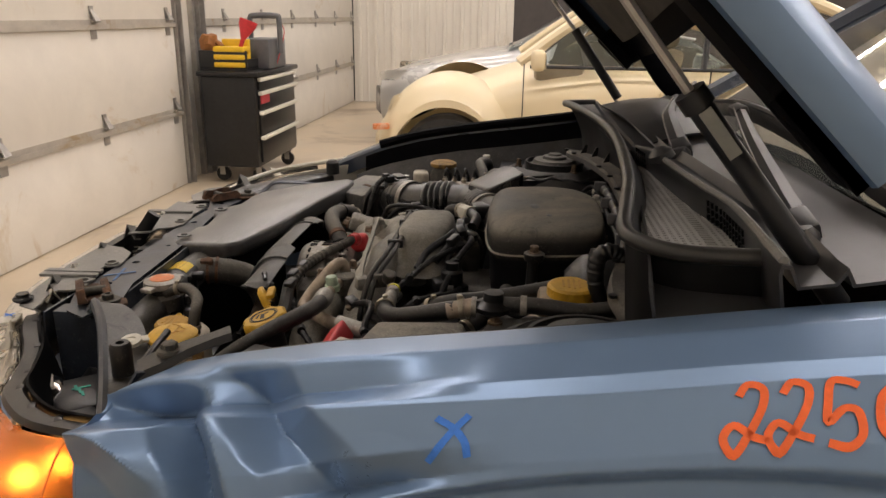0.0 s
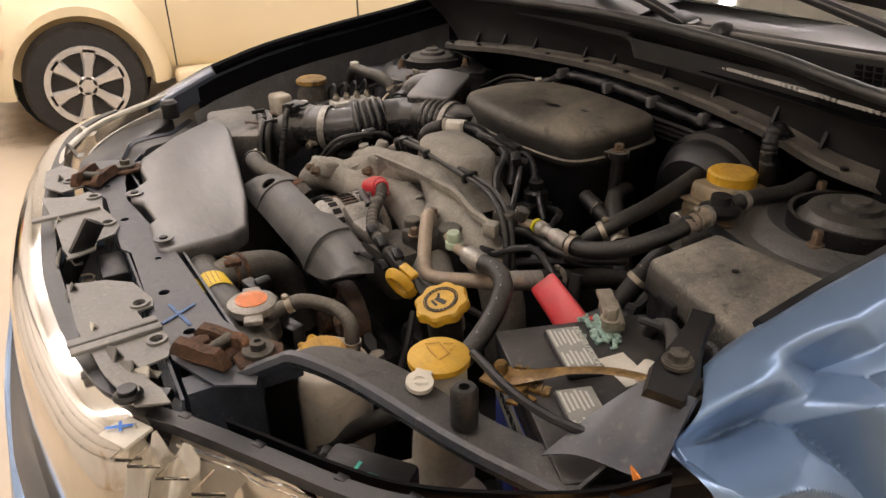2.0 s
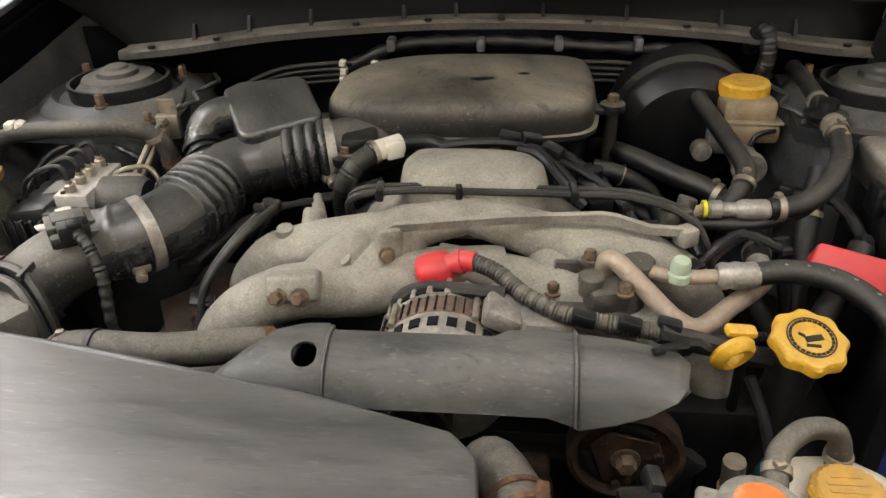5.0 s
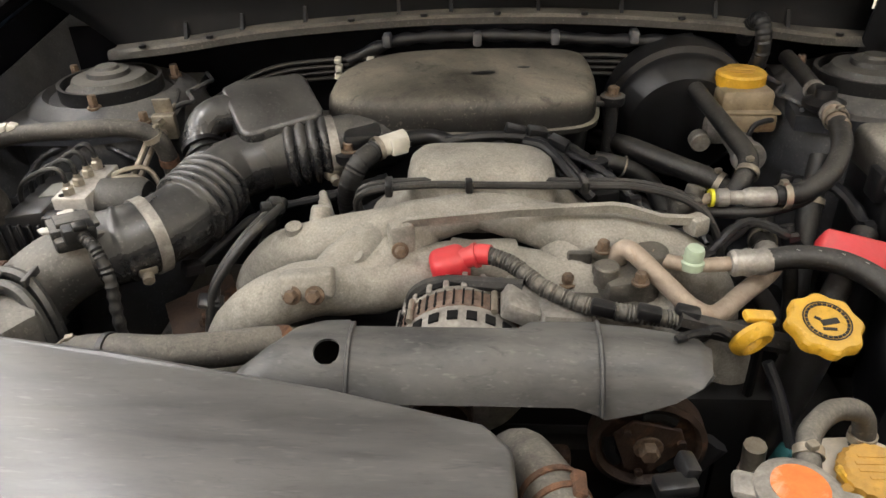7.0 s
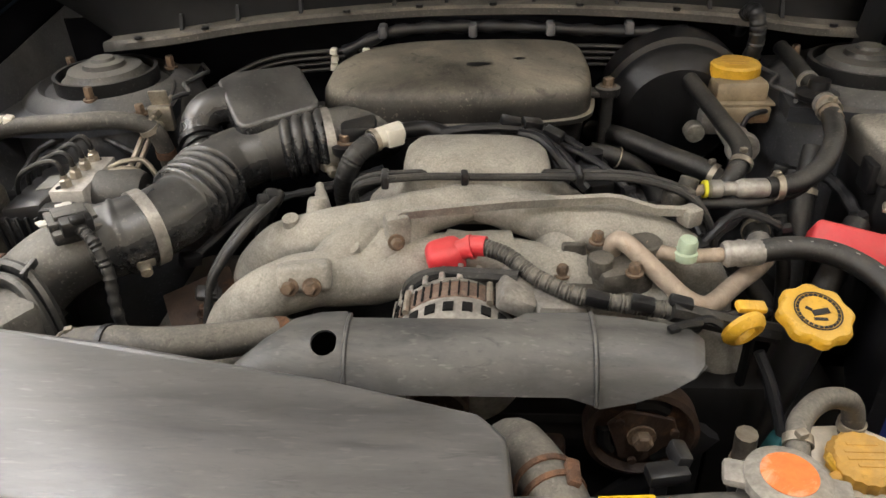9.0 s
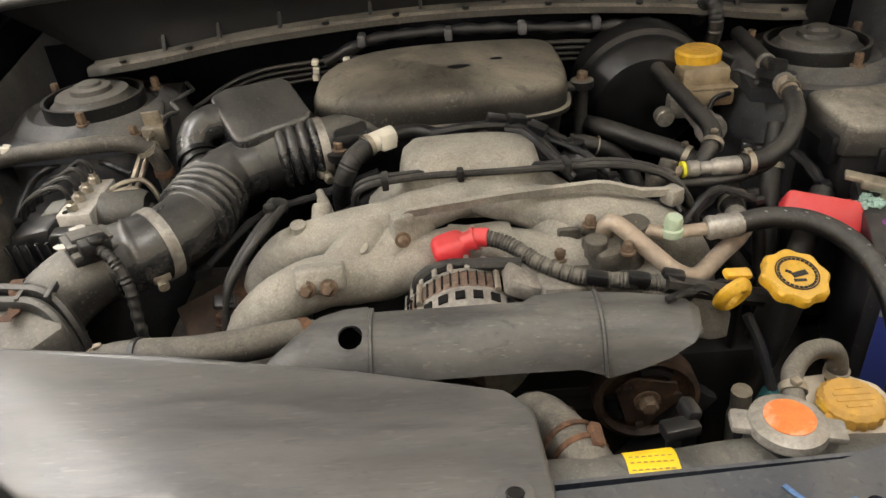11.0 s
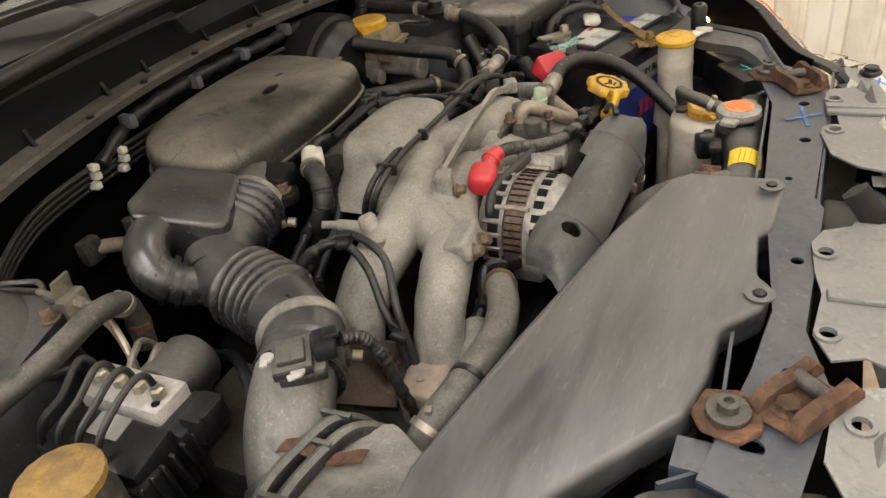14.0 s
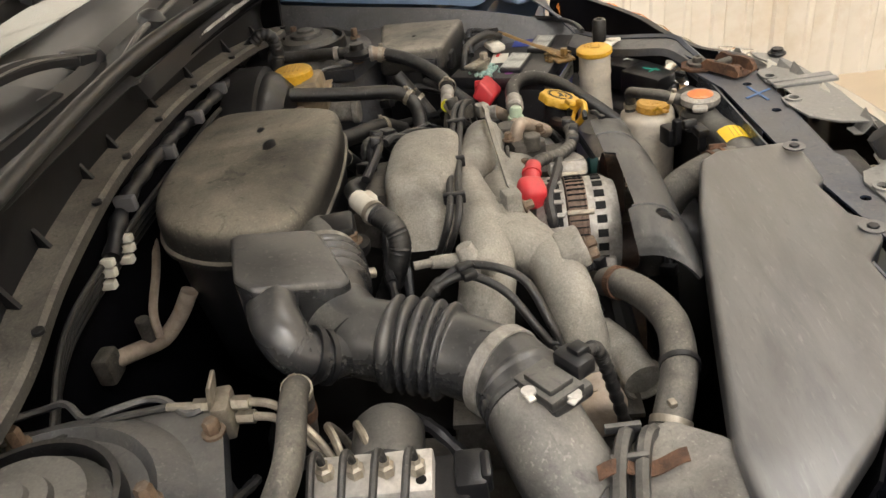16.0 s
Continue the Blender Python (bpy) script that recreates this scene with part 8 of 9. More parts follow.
alone("overflow_hose", tube([(0.243, -0.628, 0.833), (0.247, -0.605, 0.842), (0.255, -0.585, 0.846), (0.280, -0.560, 0.842), (0.304, -0.552, 0.834), (0.312, -0.553, 0.815), (0.312, -0.553, 0.795)], 0.0085, 12, 7), M_TANHOSE, "dusty grey-black overflow hose", "hose")
part("side_clip", join(block((0.228, -0.598, 0.79), (0.03, 0.02, 0.03), (0, 0, 20), 0.004), block((0.215, -0.605, 0.80), (0.014, 0.012, 0.04), (0, 0, 20), 0.003)), M_BLACKPLASTIC, exp)

# washer tank
wash = thing("washer_tank", (0.455, -0.53, 0.5), "milky washer tank with a tall neck and yellow cap", "washer tank")
part("neck", lathe([(0.034, 0.0), (0.031, 0.035), (0.028, 0.07), (0.0275, 0.10), (0.029, 0.105), (0.0275, 0.11), (0.0275, 0.14)], (0.455, -0.517, 0.715), (-0.03, 0.01, 1), 28), M_TANK, wash)
part("tank", prism([(0.40, -0.60), (0.46, -0.63), (0.53, -0.60), (0.55, -0.54), (0.50, -0.48), (0.42, -0.50)], 0.48, 0.722, 0.02, 3), M_TANK, wash, "milky plastic tank")
wc = part("cap", lathe([(0.028, 0), (0.031, 0.003), (0.031, 0.009), (0.027, 0.0125), (0.0, 0.0155)], (0.450, -0.515, 0.853), (0, 0, 1), 40), M_YELLOW, wash, "yellow snap cap")
part("cap_symbol", join(*[block((0.450 + dx, -0.515 + dy, 0.8690), (w * 0.8, 0.0014, 0.0008), (0, 0, a)) for dx, dy, w, a in ((0, -0.008, 0.024, 0), (0, 0.006, 0.03, 0), (-0.013, -0.001, 0.016, 70), (0.013, -0.001, 0.016, -70), (-0.004, 0.013, 0.012, 60), (0.005, 0.013, 0.012, -60))]), M_DULLYELLOW, wc)
part("cap_tab", join(block((0.470, -0.543, 0.862), (0.04, 0.018, 0.005), (0, -8, -40), 0.002), ring((0.482, -0.553, 0.862), 0.006, 0.013, 0.005, (0.2, 0.0, 1), 20)), M_WHITEPLASTIC, wash, "white cap tab")

# battery
bat = thing("car_battery", (0.538, -0.365, 0.615), "black car battery with corroded terminals and stained labels", "battery")
BM = pose(0.546, -0.378, 0, 0, 0, -19)


def on_battery(bm):
    bmesh.ops.transform(bm, matrix=BM, verts=bm.verts)
    return bm


part("case", on_battery(join(span(-0.115, 0.115, -0.086, 0.086, 0.615, 0.815, 0.005), span(-0.117, 0.117, -0.088, 0.088, 0.812, 0.836, 0.004))), M_BATTERY, bat)
for cx, cy in ((-0.054, -0.020), (0.048, -0.042)):
    v = part("vent_cap", on_battery(block((cx, cy, 0.840), (0.082, 0.040, 0.010), (0, 0, 0), 0.004)), M_BATTERY, bat)
    lb = part("vent_label", on_battery(block((cx, cy, 0.8452), (0.076, 0.035, 0.0008))), M_GREYLABEL, v, "grey printed warning label")
    txt = []
    for j in range(6):
        for x0, w in ((-0.020, 0.030 - 0.004 * (j % 3)), (0.018, 0.028 - 0.005 * ((j + 1) % 3))):
            txt.append(block((cx + x0, cy - 0.0145 + 0.0048 * j, 0.8458), (w, 0.0022, 0.0006)))
    part("label_print", on_battery(join(*txt)), M_WHITEPAINT, v)
words("DANGER / POISON", 0.0085, BM @ pose(-0.054, -0.0055, 0.8462, 0, 0, 0), bat, M_WHITEPAINT)
part("white_label", on_battery(block((-0.020, 0.022, 0.8366), (0.05, 0.030, 0.0008), (0, 0, 12))), M_WHITEPLASTIC, bat, "white label with red print")
part("red_print", on_battery(block((-0.006, 0.030, 0.8374), (0.016, 0.006, 0.0006), (0, 0, 12))), M_RED, bat)
part("blue_label", on_battery(block((0.068, 0.002, 0.8366), (0.045, 0.036, 0.0008), (0, 0, 8))), M_BLUELABEL, bat, "torn blue label")
part("purple_seal", on_battery(lathe([(0.008, 0), (0.008, 0.0005), (0, 0.0006)], (-0.094, -0.018, 0.8362), (0, 0, 1), 20)), surface("purple_seal", (0.22, 0.05, 0.24), 0.5), bat, "round purple date seal")
part("front_label", on_battery(span(-0.10, 0.10, -0.0895, -0.0885, 0.66, 0.80)), M_BLUELABEL, bat, "blue front label")
part("label_band", on_battery(span(-0.10, 0.10, -0.0903, -0.0897, 0.765, 0.800)), M_GREYLABEL, bat)
words("PREMIUM BATTERY", 0.018, BM @ pose(0.0, -0.0908, 0.782, 90, 0, 0), bat, M_BLACKPRINT)
part("red_badge", on_battery(join(*[block((-0.03 + i * 0.018, -0.0906, 0.72), (0.004, 0.0008, 0.03), (0, 18 if j else -18, 0)) for i in range(3) for j in range(2)])), M_RED, bat, "red badge shapes")
term = part("terminal", join(disc((0.474, -0.318, 0.836), 0.010, 0.02), block((0.468, -0.312, 0.852), (0.045, 0.022, 0.012), (0, 5, -30), 0.003), bolt((0.478, -0.322, 0.855), 0.008, 0.012), block((0.445, -0.300, 0.858), (0.03, 0.018, 0.006), (0, 8, -25), 0.002)), M_STEEL, bat, "corroded clamp terminal")
rng = random.Random(4)
cr = bmesh.new()
for i in range(90):
    cx, cy = 0.466 + rng.gauss(0, 0.018), -0.326 + rng.gauss(0, 0.009)
    cr = join(cr, block((cx, cy, 0.838), (rng.uniform(0.003, 0.009), rng.uniform(0.003, 0.006), rng.uniform(0.003, 0.007)), (rng.uniform(-30, 30), rng.uniform(-30, 30), rng.uniform(0, 180)), 0.0008, 1))
part("corrosion", cr, M_CORRODE, bat, "blue-green corrosion crust")
part("negative_terminal", join(disc((0.575, -0.345, 0.836), 0.010, 0.02), block((0.572, -0.343, 0.849), (0.045, 0.03, 0.012), (0, 0, 20), 0.005)), M_WHITEPLASTIC, bat, "pale corroded terminal")
strap = thing("battery_strap", (0.52, -0.40, 0.838), "oily brown steel battery hold-down strap", "hold-down strap")
part("bar", tube([(0.492, -0.468, 0.842), (0.512, -0.440, 0.850), (0.532, -0.412, 0.857), (0.560, -0.384, 0.862), (0.600, -0.360, 0.863), (0.640, -0.345, 0.856)], lambda t: 0.013 - 0.007 * min(1.0, t * 3), 8, flat=0.3), M_BROWNSTAIN, strap)
part("foot", join(block((0.492, -0.462, 0.839), (0.045, 0.036, 0.005), (0, 0, 20), 0.002), bolt((0.486, -0.466, 0.841), 0.007, 0.014)), M_BROWNSTAIN, strap)
gs = bmesh.new()
for i in range(26):
    gs = join(gs, block((0.500 + rng.uniform(-0.028, 0.03), -0.455 + rng.uniform(-0.022, 0.02), 0.8385), (rng.uniform(0.004, 0.014), rng.uniform(0.003, 0.008), 0.003), (0, 0, rng.uniform(0, 180))))
part("debris", gs, M_BROWNSTAIN, strap, "brown grit and leaf debris")
alone("negative_cable", tube([(0.59, -0.355, 0.86), (0.57, -0.325, 0.872), (0.53, -0.292, 0.865), (0.50, -0.285, 0.84), (0.485, -0.28, 0.78)], 0.008, 10), M_RUBBER, "thick black battery earth cable", "cable")
redcap = thing("terminal_cover", (0.395, -0.32, 0.8), "red plastic battery terminal cover, flipped open", "terminal cover")
part("shell", prism([(-0.046, -0.016, 0.006), (0.046, -0.020, 0.002), (0.052, 0.0, 0.014), (0.040, 0.018, 0.012), (-0.040, 0.018, 0.016)], -0.016, 0.014, 0.005, 3, m=pose(0.396, -0.326, 0.830, 30, 10, -8)), M_RED, redcap)
part("hinge", block((0.440, -0.312, 0.822), (0.02, 0.02, 0.02), (0, 20, -10), 0.004), M_RED, redcap)
part("tray", join(span(0.40, 0.66, -0.47, -0.26, 0.595, 0.613), span(0.45, 0.60, -0.42, -0.30, 0.5, 0.597)), M_DEEP, bat, "black battery tray")

# fuse box
fuse = thing("fuse_box", (0.54, -0.2, 0.62), "large dusty black fuse box with a sloped lid", "fuse box")
FB = [(0.447, -0.142), (0.450, -0.248), (0.625, -0.285), (0.632, -0.125)]
part("body", prism([(x * 0.985 + 0.008, y * 0.97 - 0.006) for x, y in FB], 0.62, 0.862, 0.006), M_BLACKPLASTIC, fuse)
part("lid", prism([(0.443, -0.138, 0.902), (0.446, -0.252, 0.898), (0.63, -0.29, 0.895), (0.637, -0.12, 0.90)], 0.856, 0.9, 0.009, 3, taper=0.05), M_FUSETOP, fuse, "dusty tan-grey lid")
part("latch", block((0.446, -0.225, 0.862), (0.012, 0.03, 0.035), (0, 0, 0), 0.003), M_BLACKPLASTIC, fuse)
part("latch", block((0.50, -0.262, 0.858), (0.03, 0.012, 0.03), (0, 0, -12), 0.003), M_BLACKPLASTIC, fuse)
part("lid_hole", lathe([(0.004, 0), (0.004, 0.0008), (0, 0.001)], (0.525, -0.197, 0.8995), (0, 0, 1), 12), M_DEEP, fuse)

# hydraulic brake unit
absu = thing("brake_control_unit", (-0.46, -0.23, 0.72), "aluminium brake control block with bent steel pipes", "brake control unit")
part("valve_block", block((-0.457, -0.227, 0.851), (0.040, 0.092, 0.036), (0, 0, 2), 0.002), M_PALEALU, absu, "pale aluminium valve block")
part("controller", join(block((-0.500, -0.235, 0.822), (0.05, 0.115, 0.075), (0, -8, 2), 0.006), block((-0.52, -0.24, 0.79), (0.03, 0.12, 0.11), (0, 0, 2), 0.006), block((-0.455, -0.285, 0.835), (0.05, 0.03, 0.04), (0, 0, 0), 0.004)), M_BLACKPLASTIC, absu, "black electronic controller")
part("motor", lathe([(0.02, -0.004), (0.030, 0.0), (0.030, 0.046), (0.025, 0.054), (0.012, 0.056), (0.010, 0.060), (0.0, 0.060)], (-0.437, -0.232, 0.842), (1, 0.05, 0), 28), M_DUSTYPLASTIC, absu, "round pump motor")
for i in range(4):
    y = -0.262 + i * 0.023
    part("pipe_union", lathe([(0.007, 0), (0.007, 0.008), (0.0045, 0.010), (0.0045, 0.014)], (-0.458, y, 0.870), (0, 0, 1), 6), M_STEEL, absu, "dull steel pipe union")
    part("brake_pipe", tube([(-0.458, y, 0.878), (-0.460, y + 0.001, 0.894), (-0.470, y + 0.002, 0.900), (-0.495, y + 0.003, 0.892 - 0.003 * i), (-0.520, y + 0.006, 0.872), (-0.528, y + 0.01, 0.83), (-0.53, y + 0.015, 0.78)], 0.0032, 8), M_RUBBER, absu, "bent steel brake pipe")
for i, dy in enumerate((-0.012, 0.012)):
    part("outlet_pipe", tube([(-0.441, -0.215 + dy, 0.862), (-0.420, -0.205 + dy, 0.868), (-0.400, -0.195 + dy, 0.862), (-0.385, -0.20 + dy, 0.83), (-0.38, -0.21 + dy, 0.78)], 0.0035, 8), M_STEEL, absu)
for k in range(6):
    part("housing_rib", block((-0.527 + 0.012 * k, -0.300, 0.825), (0.004, 0.006, 0.05), (0, -6, 2), 0.001, 1), M_BLACKPLASTIC, absu)
part("housing_label", block((-0.494, -0.235, 0.8615), (0.022, 0.034, 0.0012), (0, -8, 2)), M_GREYLABEL, absu, "small grey printed label")
part("housing_plug", join(block((-0.452, -0.300, 0.850), (0.036, 0.024, 0.03), (0, 0, 4), 0.004), block((-0.452, -0.312, 0.858), (0.026, 0.008, 0.02), (0, 0, 4), 0.003)), M_BLACKPLASTIC, absu, "black wiring plug")
part("screw", disc((-0.455, -0.19, 0.868), 0.004, 0.002), M_DEEP, absu)
part("screw", disc((-0.466, -0.265, 0.868), 0.004, 0.002), M_DEEP, absu)
lb = thing("brake_line_joint", (-0.403, -0.105, 0.86), "zinc bracket joining two brake lines", "bracket")
part("bracket", join(block((-0.403, -0.105, 0.888), (0.030, 0.014, 0.034), (0, 0, 8), 0.003), block((-0.403, -0.100, 0.912), (0.024, 0.004, 0.026), (12, 0, 8), 0.002), block((-0.42, -0.09, 0.872), (0.03, 0.02, 0.010), (0, 0, 20), 0.003)), M_STEEL, lb)
for k, z in enumerate((0.898, 0.882)):
    part("line", tube([(-0.405, -0.06, z + 0.002), (-0.404, -0.09, z), (-0.403, -0.125, z), (-0.405, -0.15, z - 0.006), (-0.415, -0.175, z - 0.03), (-0.425, -0.19, z - 0.05)], 0.0035, 8), M_STEEL, lb, "steel brake line")
    part("rear_line", tube([(-0.405, -0.06, z + 0.002), (-0.42, -0.01, z + 0.004), (-0.45, 0.04, z + 0.002), (-0.50, 0.085, z - 0.01)], 0.0032, 8), M_RUBBER, lb)
    part("union", join(tube([(-0.4035, -0.082, z), (-0.4035, -0.096, z)], 0.006, 6), tube([(-0.403, -0.114, z), (-0.4035, -0.128, z)], 0.006, 6)), M_STEEL, lb)
big = thing("filler_hose", (-0.47, -0.2, 0.86), "thick dusty black hose over the brake unit", "hose")
part("hose", tube([(-0.382, -0.155, 0.835), (-0.383, -0.160, 0.875), (-0.394, -0.164, 0.900), (-0.430, -0.172, 0.913), (-0.486, -0.180, 0.913), (-0.545, -0.173, 0.907), (-0.60, -0.165, 0.892), (-0.635, -0.16, 0.85)], 0.0112, 14, 7), M_TANHOSE, big)
part("clamp", ring((-0.3825, -0.158, 0.858), 0.0108, 0.0125, 0.010, (0, -0.1, 1), 20), M_RUST, big, "rusty clamp")
part("hose_clip", join(block((-0.581, -0.168, 0.912), (0.012, 0.016, 0.010), (0, 0, 10), 0.002), block((-0.566, -0.170, 0.914), (0.010, 0.014, 0.010), (0, 20, 10), 0.002)), M_WHITEPLASTIC, big, "cream plastic clip")
psr = thing("steering_reservoir", (-0.565, -0.277, 0.74), "dusty steering fluid reservoir with a stained yellow cap", "reservoir")
part("tank", lathe([(0.028, 0), (0.034, 0.01), (0.034, 0.10), (0.028, 0.115), (0.026, 0.125)], (-0.565, -0.277, 0.765), (0, 0, 1), 28), M_DARKALU, psr)
part("cap", lathe([(0.030, 0), (0.033, 0.003), (0.033, 0.010), (0.026, 0.014), (0.0, 0.015)], (-0.565, -0.277, 0.886), (0, 0, 1), 40, 0.015, 24), M_BROWNCAP, psr, "stained yellow cap")
part("side_tank", block((-0.605, -0.34, 0.84), (0.05, 0.04, 0.05), (0, 0, 10), 0.01, 3), M_TANK, psr)

# lines along the firewall
for i in range(4):
    z = 0.885 + 0.010 * i
    y = 0.088 - 0.004 * i
    alone("fuel_pipe", tube([(-0.40, y - 0.02, z - 0.05), (-0.32, y - 0.005, z - 0.012), (-0.24, y, z), (-0.10, y, z + 0.004), (0.10, y, z + 0.004), (0.22, y, z), (0.27, y - 0.005, z - 0.015), (0.31, y - 0.01, z - 0.05 - 0.01 * i)], 0.0036, 8), M_RUBBER, "thin dark metal line along the firewall", "pipe", group="firewall pipes")
for x in (-0.208, -0.16):
    c = thing("pipe_clip", (x, 0.08, 0.90), "white plastic pipe clip on the firewall", "clip", "pipe clips")
    part("jaw", join(block((x, 0.078, 0.893), (0.010, 0.016, 0.010), (0, 0, 0), 0.002), block((x + 0.003, 0.074, 0.906), (0.010, 0.016, 0.010), (0, 10, 0), 0.002), block((x + 0.003, 0.071, 0.918), (0.010, 0.014, 0.009), (0, 10, 0), 0.002)), M_WHITEPLASTIC, c)
loom = thing("wiring_loom", (0, 0.08, 0.92), "black taped wiring loom clipped along the firewall", "wiring loom")
part("main_loom", tube([(-0.19, 0.075, 0.915), (-0.15, 0.078, 0.932), (-0.10, 0.079, 0.945), (0.0, 0.080, 0.948), (0.08, 0.080, 0.945), (0.16, 0.078, 0.940), (0.24, 0.074, 0.938), (0.30, 0.068, 0.940)], lambda t: 0.0085 + 0.0014 * math.cos(t * 70), 10, 12), M_CLEANRUBBER, loom)
for x in (-0.13, 0.0, 0.11, 0.22):
    part("loom_clip", block((x, 0.072, 0.946), (0.012, 0.024, 0.018), (0, 0, 0), 0.003), M_GREYTOOL, loom)
part("grommet_loom", tube([(0.375, 0.085, 0.935), (0.372, 0.055, 0.962), (0.374, 0.035, 0.975), (0.378, 0.020, 0.965), (0.380, 0.020, 0.93), (0.372, 0.04, 0.89), (0.36, 0.06, 0.86)], lambda t: 0.0105 + 0.0008 * math.cos(t * 190), 12, 14), M_CLEANRUBBER, loom, "corrugated loom over the ledge")
hp = thing("heater_pipe", (-0.2, 0.07, 0.78), "dull metal air-conditioning pipe at the firewall", "pipe")
part("pipe", tube([(-0.245, 0.10, 0.812), (-0.225, 0.088, 0.808), (-0.20, 0.078, 0.798), (-0.175, 0.066, 0.790), (-0.163, 0.045, 0.81), (-0.155, 0.025, 0.84)], 0.010, 10), M_TANPIPE, hp)
part("fitting", block((-0.243, 0.095, 0.812), (0.03, 0.02, 0.035), (0, 0, 0), 0.005), M_DARKALU, hp)
part("valve_stem", disc((-0.19, 0.072, 0.802), 0.008, 0.03), M_DARKALU, hp)
part("thin_pipe", tube([(-0.066, 0.098, 0.90), (-0.075, 0.09, 0.862), (-0.12, 0.075, 0.85), (-0.185, 0.058, 0.838), (-0.195, 0.056, 0.81)], 0.005, 8), M_TANPIPE, hp)
alone("bonnet_cable", tube([(0.49, -0.50, 0.884), (0.56, -0.495, 0.876), (0.62, -0.47, 0.872), (0.655, -0.42, 0.87)], 0.0045, 8), M_CLEANRUBBER, "thin black hood release cable", "cable")
horn = thing("horn", (0.42, -0.66, 0.70), "round black horn behind the headlamp", "horn")
part("dish", lathe([(0.0, 0.0), (0.03, 0.004), (0.045, 0.012), (0.045, 0.02), (0.03, 0.028), (0.0, 0.03)], (0.395, -0.665, 0.725), (0.5, -0.7, 0.3), 26), M_BLACKPLASTIC, horn)
bracket = thing("fender_bracket", (0.61, -0.45, 0.86), "bent black and blue fender bracket by the battery", "bracket")
part("bent_plate", sheet(lambda u, v: Vector((0.600, -0.500, 0.846)).lerp(Vector((0.690, -0.462, 0.880)), u).lerp(Vector((0.632, -0.415, 0.916)).lerp(Vector((0.688, -0.430, 0.930)), u), v) + Vector((0.0, 0.0, 0.006 * math.sin(u * 5 + v * 3))), steps(0, 1, 12), steps(0, 1, 10), 0.0025), M_SUPPORT, bracket, "torn slate-painted sheet")
part("prong", loft([[Vector(p) + Vector((w, w * 0.5, 0)), Vector(p) + Vector((w * 0.8, w * 0.4, 0.008)), Vector(p) + Vector((-w * 0.8, -w * 0.4, 0.008)), Vector(p) + Vector((-w, -w * 0.5, 0))] for p, w in (((0.668, -0.440, 0.922), 0.016), ((0.655, -0.418, 0.930), 0.018), ((0.645, -0.398, 0.938), 0.012), ((0.634, -0.376, 0.944), 0.009), ((0.626, -0.361, 0.948), 0.010))]), M_BLACKPLASTIC, bracket, "black plastic prong")
part("prong_bolt", join(disc((0.652, -0.413, 0.9385), 0.0125, 0.004), bolt((0.652, -0.413, 0.942), 0.008, 0.007)), M_DARKALU, bracket, "dull grey bolt")


# thin leads, vacuum lines and plugs between the larger pieces
LEADS = [([(-0.31, -0.31, 0.80), (-0.25, -0.24, 0.83), (-0.17, -0.21, 0.84), (-0.10, -0.20, 0.86)], 0.005),
         ([(-0.20, -0.23, 0.79), (-0.12, -0.22, 0.83), (-0.07, -0.20, 0.85), (0.0, -0.185, 0.87)], 0.006),
         ([(0.03, -0.165, 0.88), (0.09, -0.16, 0.89), (0.14, -0.18, 0.87), (0.19, -0.20, 0.83)], 0.0055),
         ([(0.10, -0.18, 0.885), (0.15, -0.22, 0.875), (0.18, -0.25, 0.855), (0.20, -0.28, 0.83)], 0.0045),
         ([(0.15, -0.17, 0.83), (0.20, -0.18, 0.84), (0.24, -0.23, 0.84), (0.26, -0.27, 0.81)], 0.005),
         ([(0.24, -0.33, 0.83), (0.29, -0.29, 0.85), (0.34, -0.29, 0.83), (0.37, -0.27, 0.79)], 0.005),
         ([(0.22, -0.33, 0.80), (0.26, -0.30, 0.82), (0.31, -0.25, 0.83), (0.33, -0.19, 0.81)], 0.006),
         ([(0.20, -0.44, 0.80), (0.24, -0.42, 0.81), (0.28, -0.40, 0.80), (0.31, -0.37, 0.78)], 0.005),
         ([(-0.40, -0.30, 0.80), (-0.36, -0.25, 0.82), (-0.35, -0.20, 0.80), (-0.37, -0.13, 0.78)], 0.006),
         ([(-0.10, -0.44, 0.79), (-0.13, -0.42, 0.80), (-0.17, -0.43, 0.78), (-0.21, -0.42, 0.75)], 0.006),
         ([(0.38, -0.15, 0.83), (0.42, -0.19, 0.84), (0.435, -0.25, 0.82), (0.42, -0.30, 0.80)], 0.007),
         ([(-0.58, -0.20, 0.82), (-0.56, -0.14, 0.86), (-0.50, -0.12, 0.87), (-0.44, -0.13, 0.85)], 0.0045),
         ([(0.62, -0.34, 0.86), (0.60, -0.30, 0.875), (0.56, -0.295, 0.87), (0.50, -0.30, 0.86)], 0.005),
         ([(0.40, -0.62, 0.74), (0.43, -0.64, 0.77), (0.46, -0.66, 0.775), (0.50, -0.67, 0.76)], 0.005),
         ([(0.0, -0.55, 0.70), (0.06, -0.56, 0.72), (0.13, -0.565, 0.71), (0.20, -0.57, 0.73)], 0.006)]
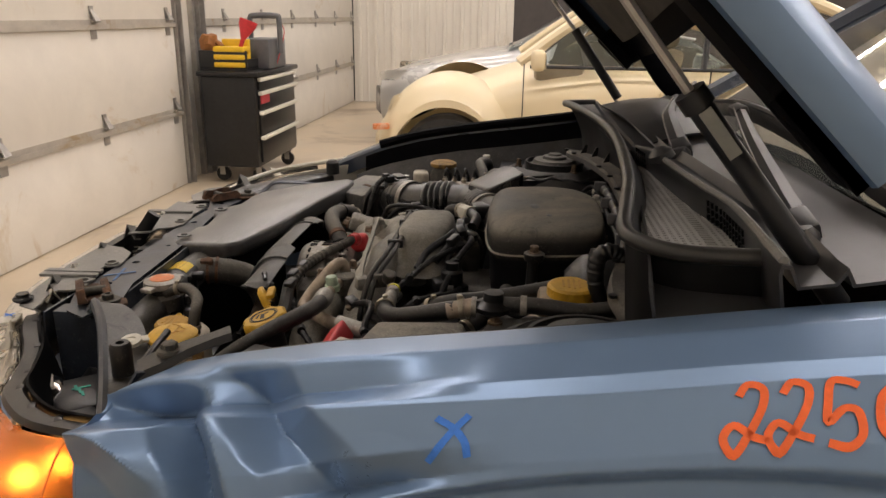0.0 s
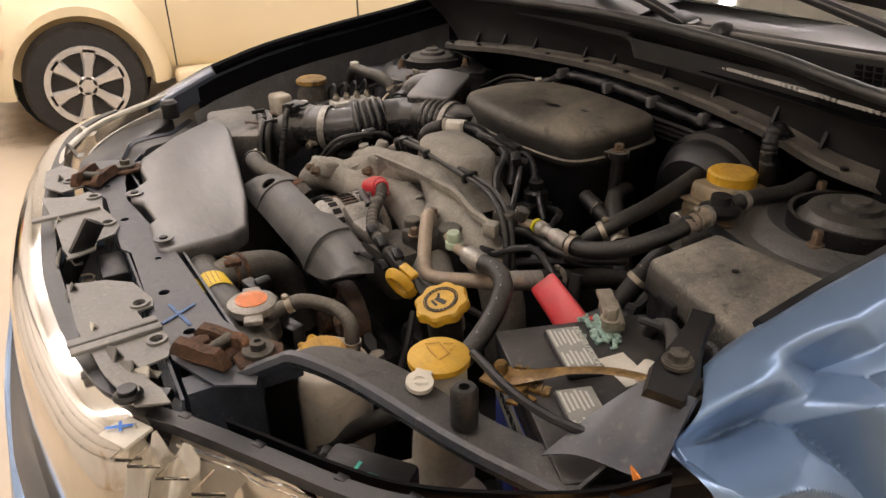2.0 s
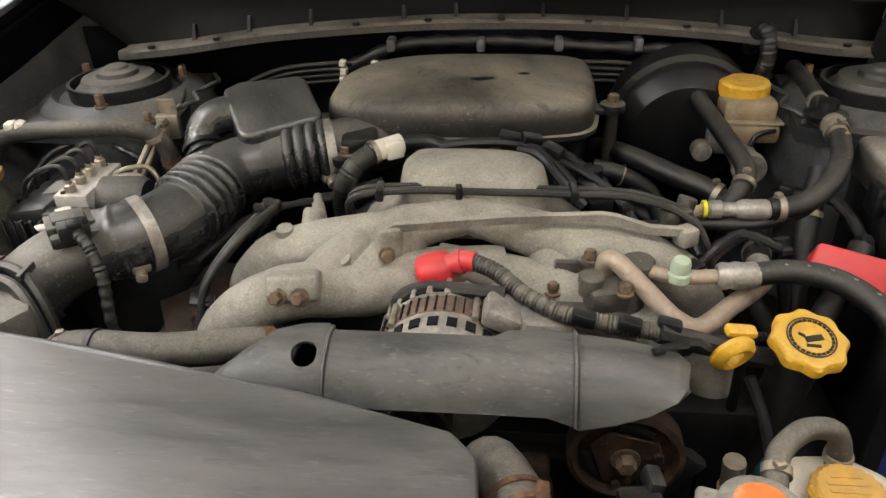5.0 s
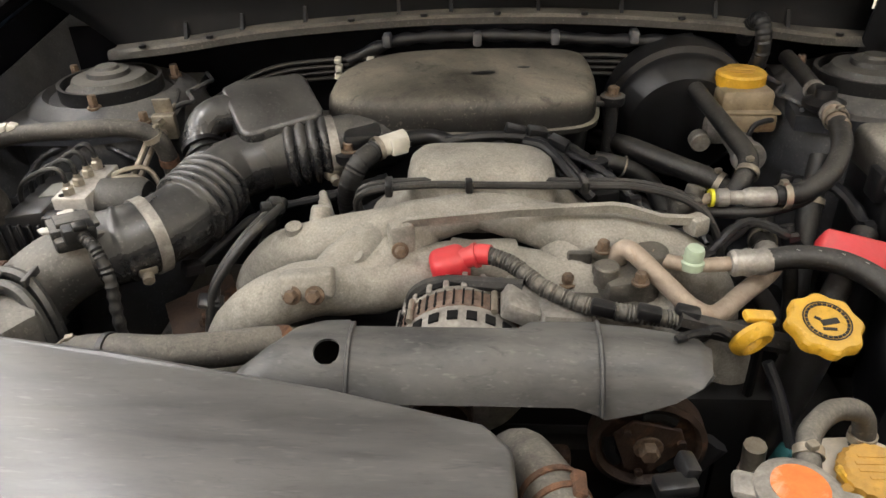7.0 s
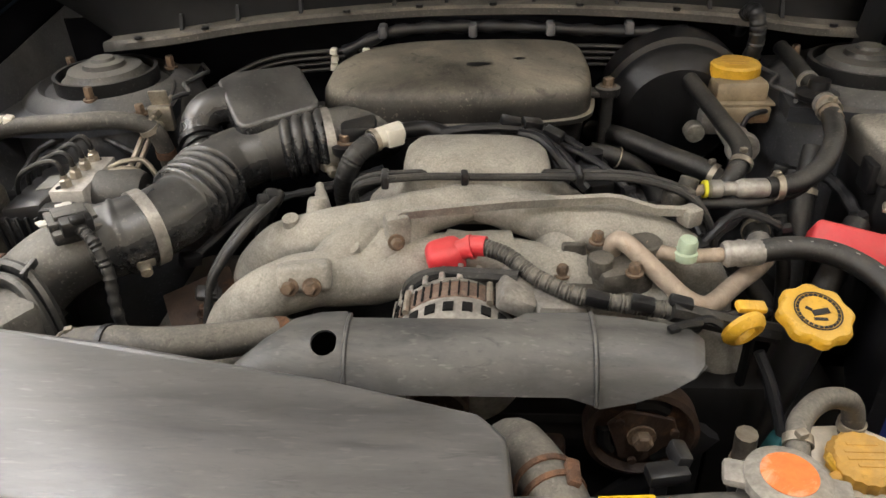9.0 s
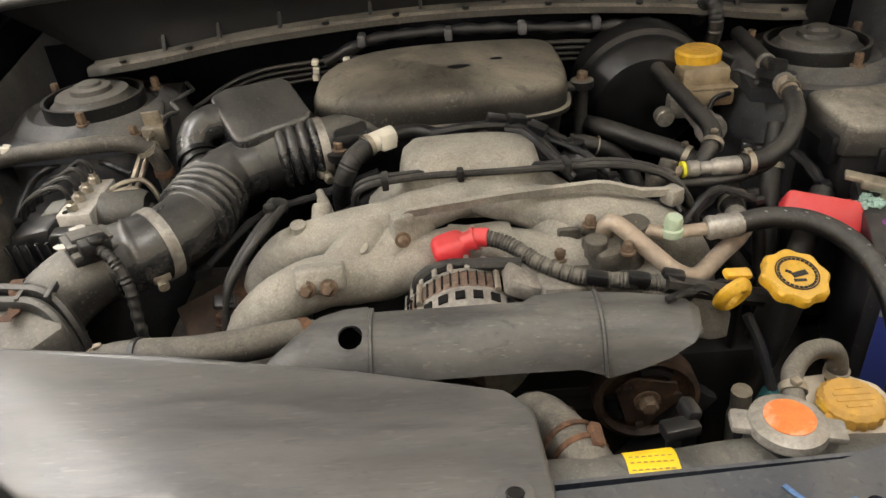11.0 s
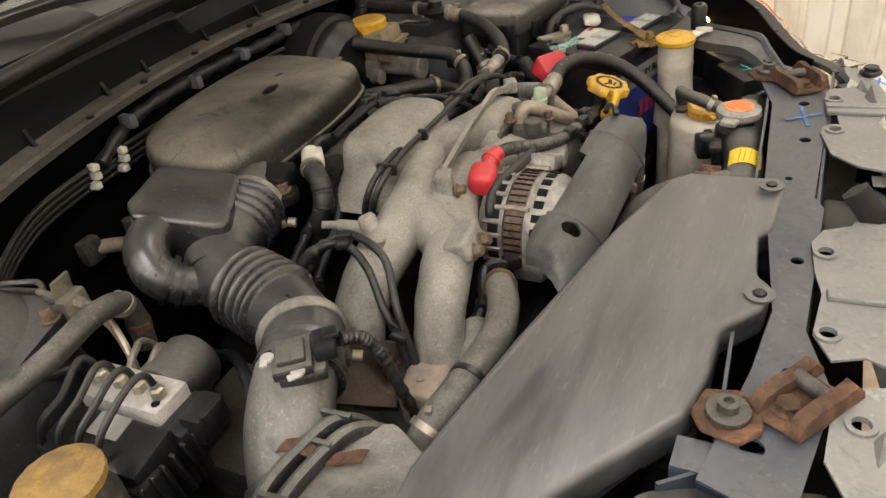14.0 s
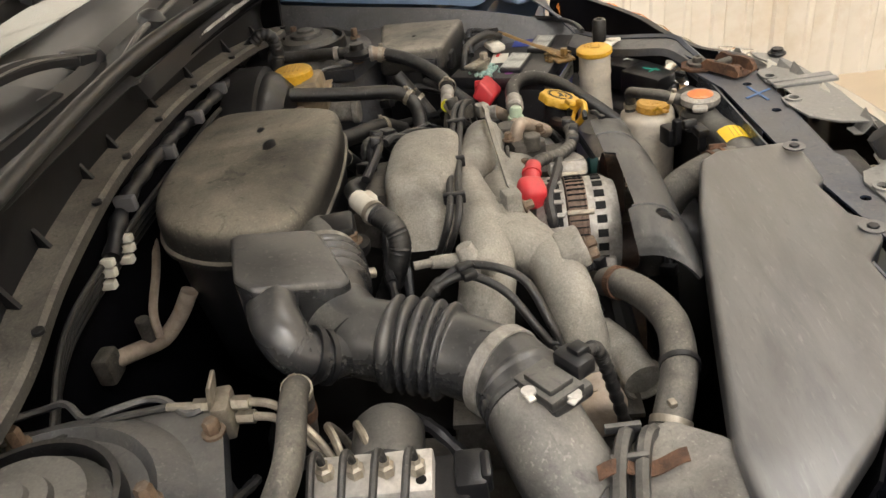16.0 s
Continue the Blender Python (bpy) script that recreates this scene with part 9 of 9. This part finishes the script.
for pts, r in LEADS:
    lead = thing("wiring_lead", pts[0], "thin black wiring lead taped into the engine bay", "wiring", "engine wiring leads")
    part("sleeve", tube(pts, lambda t, r=r: r + 0.0007 * math.cos(t * 190), 8, 14), M_CLEANRUBBER, lead)
    mid_point = Vector(pts[2])
    part("tape_band", tube([mid_point - Vector((0.006, 0.002, 0)), mid_point + Vector((0.006, 0.002, 0))], r * 1.35, 8), M_BLACKPLASTIC, lead)
    part("connector", block(Vector(pts[0]) + Vector((0, 0, 0.002)), (0.022, 0.016, 0.014), (8, 12, r * 9000), 0.002), M_BLACKPLASTIC, lead)
# casting details of the intake and the pump
for c, ax in (((0.245, -0.330, 0.822), (0.5, -0.5, 1)),):
    part("casting_bolt", bolt(c, 0.006, 0.008, ax), M_BOLT, manifold, "rusty bolt")
part("web_plate", prism([(-0.072, -0.352), (-0.058, -0.352), (-0.052, -0.336), (-0.066, -0.330)], 0.80, 0.872, 0.002, 1), M_CASTALU, manifold)
part("web_plate", prism([(0.10, -0.352), (0.125, -0.352), (0.125, -0.346), (0.10, -0.346)], 0.80, 0.85, 0.002, 1), M_DARKALU, manifold)
for c in ((0.135, -0.352, 0.852), (0.165, -0.398, 0.845), (0.10, -0.372, 0.825)):
    part("pump_bolt", bolt(c, 0.006, 0.010), M_BOLT, engine, "rusty bolt")

# worm and spring clamps where hoses meet their stubs
for c, ax, r in (((0.421, -0.150, 0.906), (0, 1, 0.2), 0.0128), ((0.332, -0.261, 0.866), (1, 0.1, 0.02), 0.0129), ((0.316, -0.195, 0.864), (-0.4, -0.8, -0.4), 0.0119), ((0.275, 0.065, 0.893), (0, -0.6, 0.8), 0.0119),
                 ((0.319, -0.272, 0.815), (0.2, 0.97, -0.1), 0.0138), ((-0.365, -0.468, 0.806), (-0.8, 0.3, -0.5), 0.0169), ((0.247, -0.606, 0.8415), (0.2, 0.9, 0.3), 0.0089), ((0.312, -0.553, 0.806), (0, 0, 1), 0.0089),
                 ((-0.392, -0.163, 0.894), (-0.3, -0.2, 0.9), 0.0114), ((0.298, -0.148, 0.825), (0.7, -0.5, -0.2), 0.0138), ((0.392, -0.20, 0.83), (-0.2, -0.6, -0.7), 0.0133)):
    clamp = thing("hose_clamp", c, "small steel clamp round a rubber hose", "hose clamp", "hose clamps")
    band = part("band", ring(c, r, r + 0.0016, 0.007, ax, 24), M_STEEL, clamp)
    part("ear", block(Vector(c) + Vector((0, 0, r + 0.003)), (0.008, 0.007, 0.006), (0, 0, 20), 0.0015), M_STEEL, clamp)

part("runner_flange", plate([(-0.30, -0.46), (-0.225, -0.46), (-0.22, -0.27), (-0.30, -0.27)], 0.748, 0.006, [(-0.29, -0.36, 0.006), (-0.235, -0.36, 0.006)]), M_DARKALU, engine, "grimy intake flange")
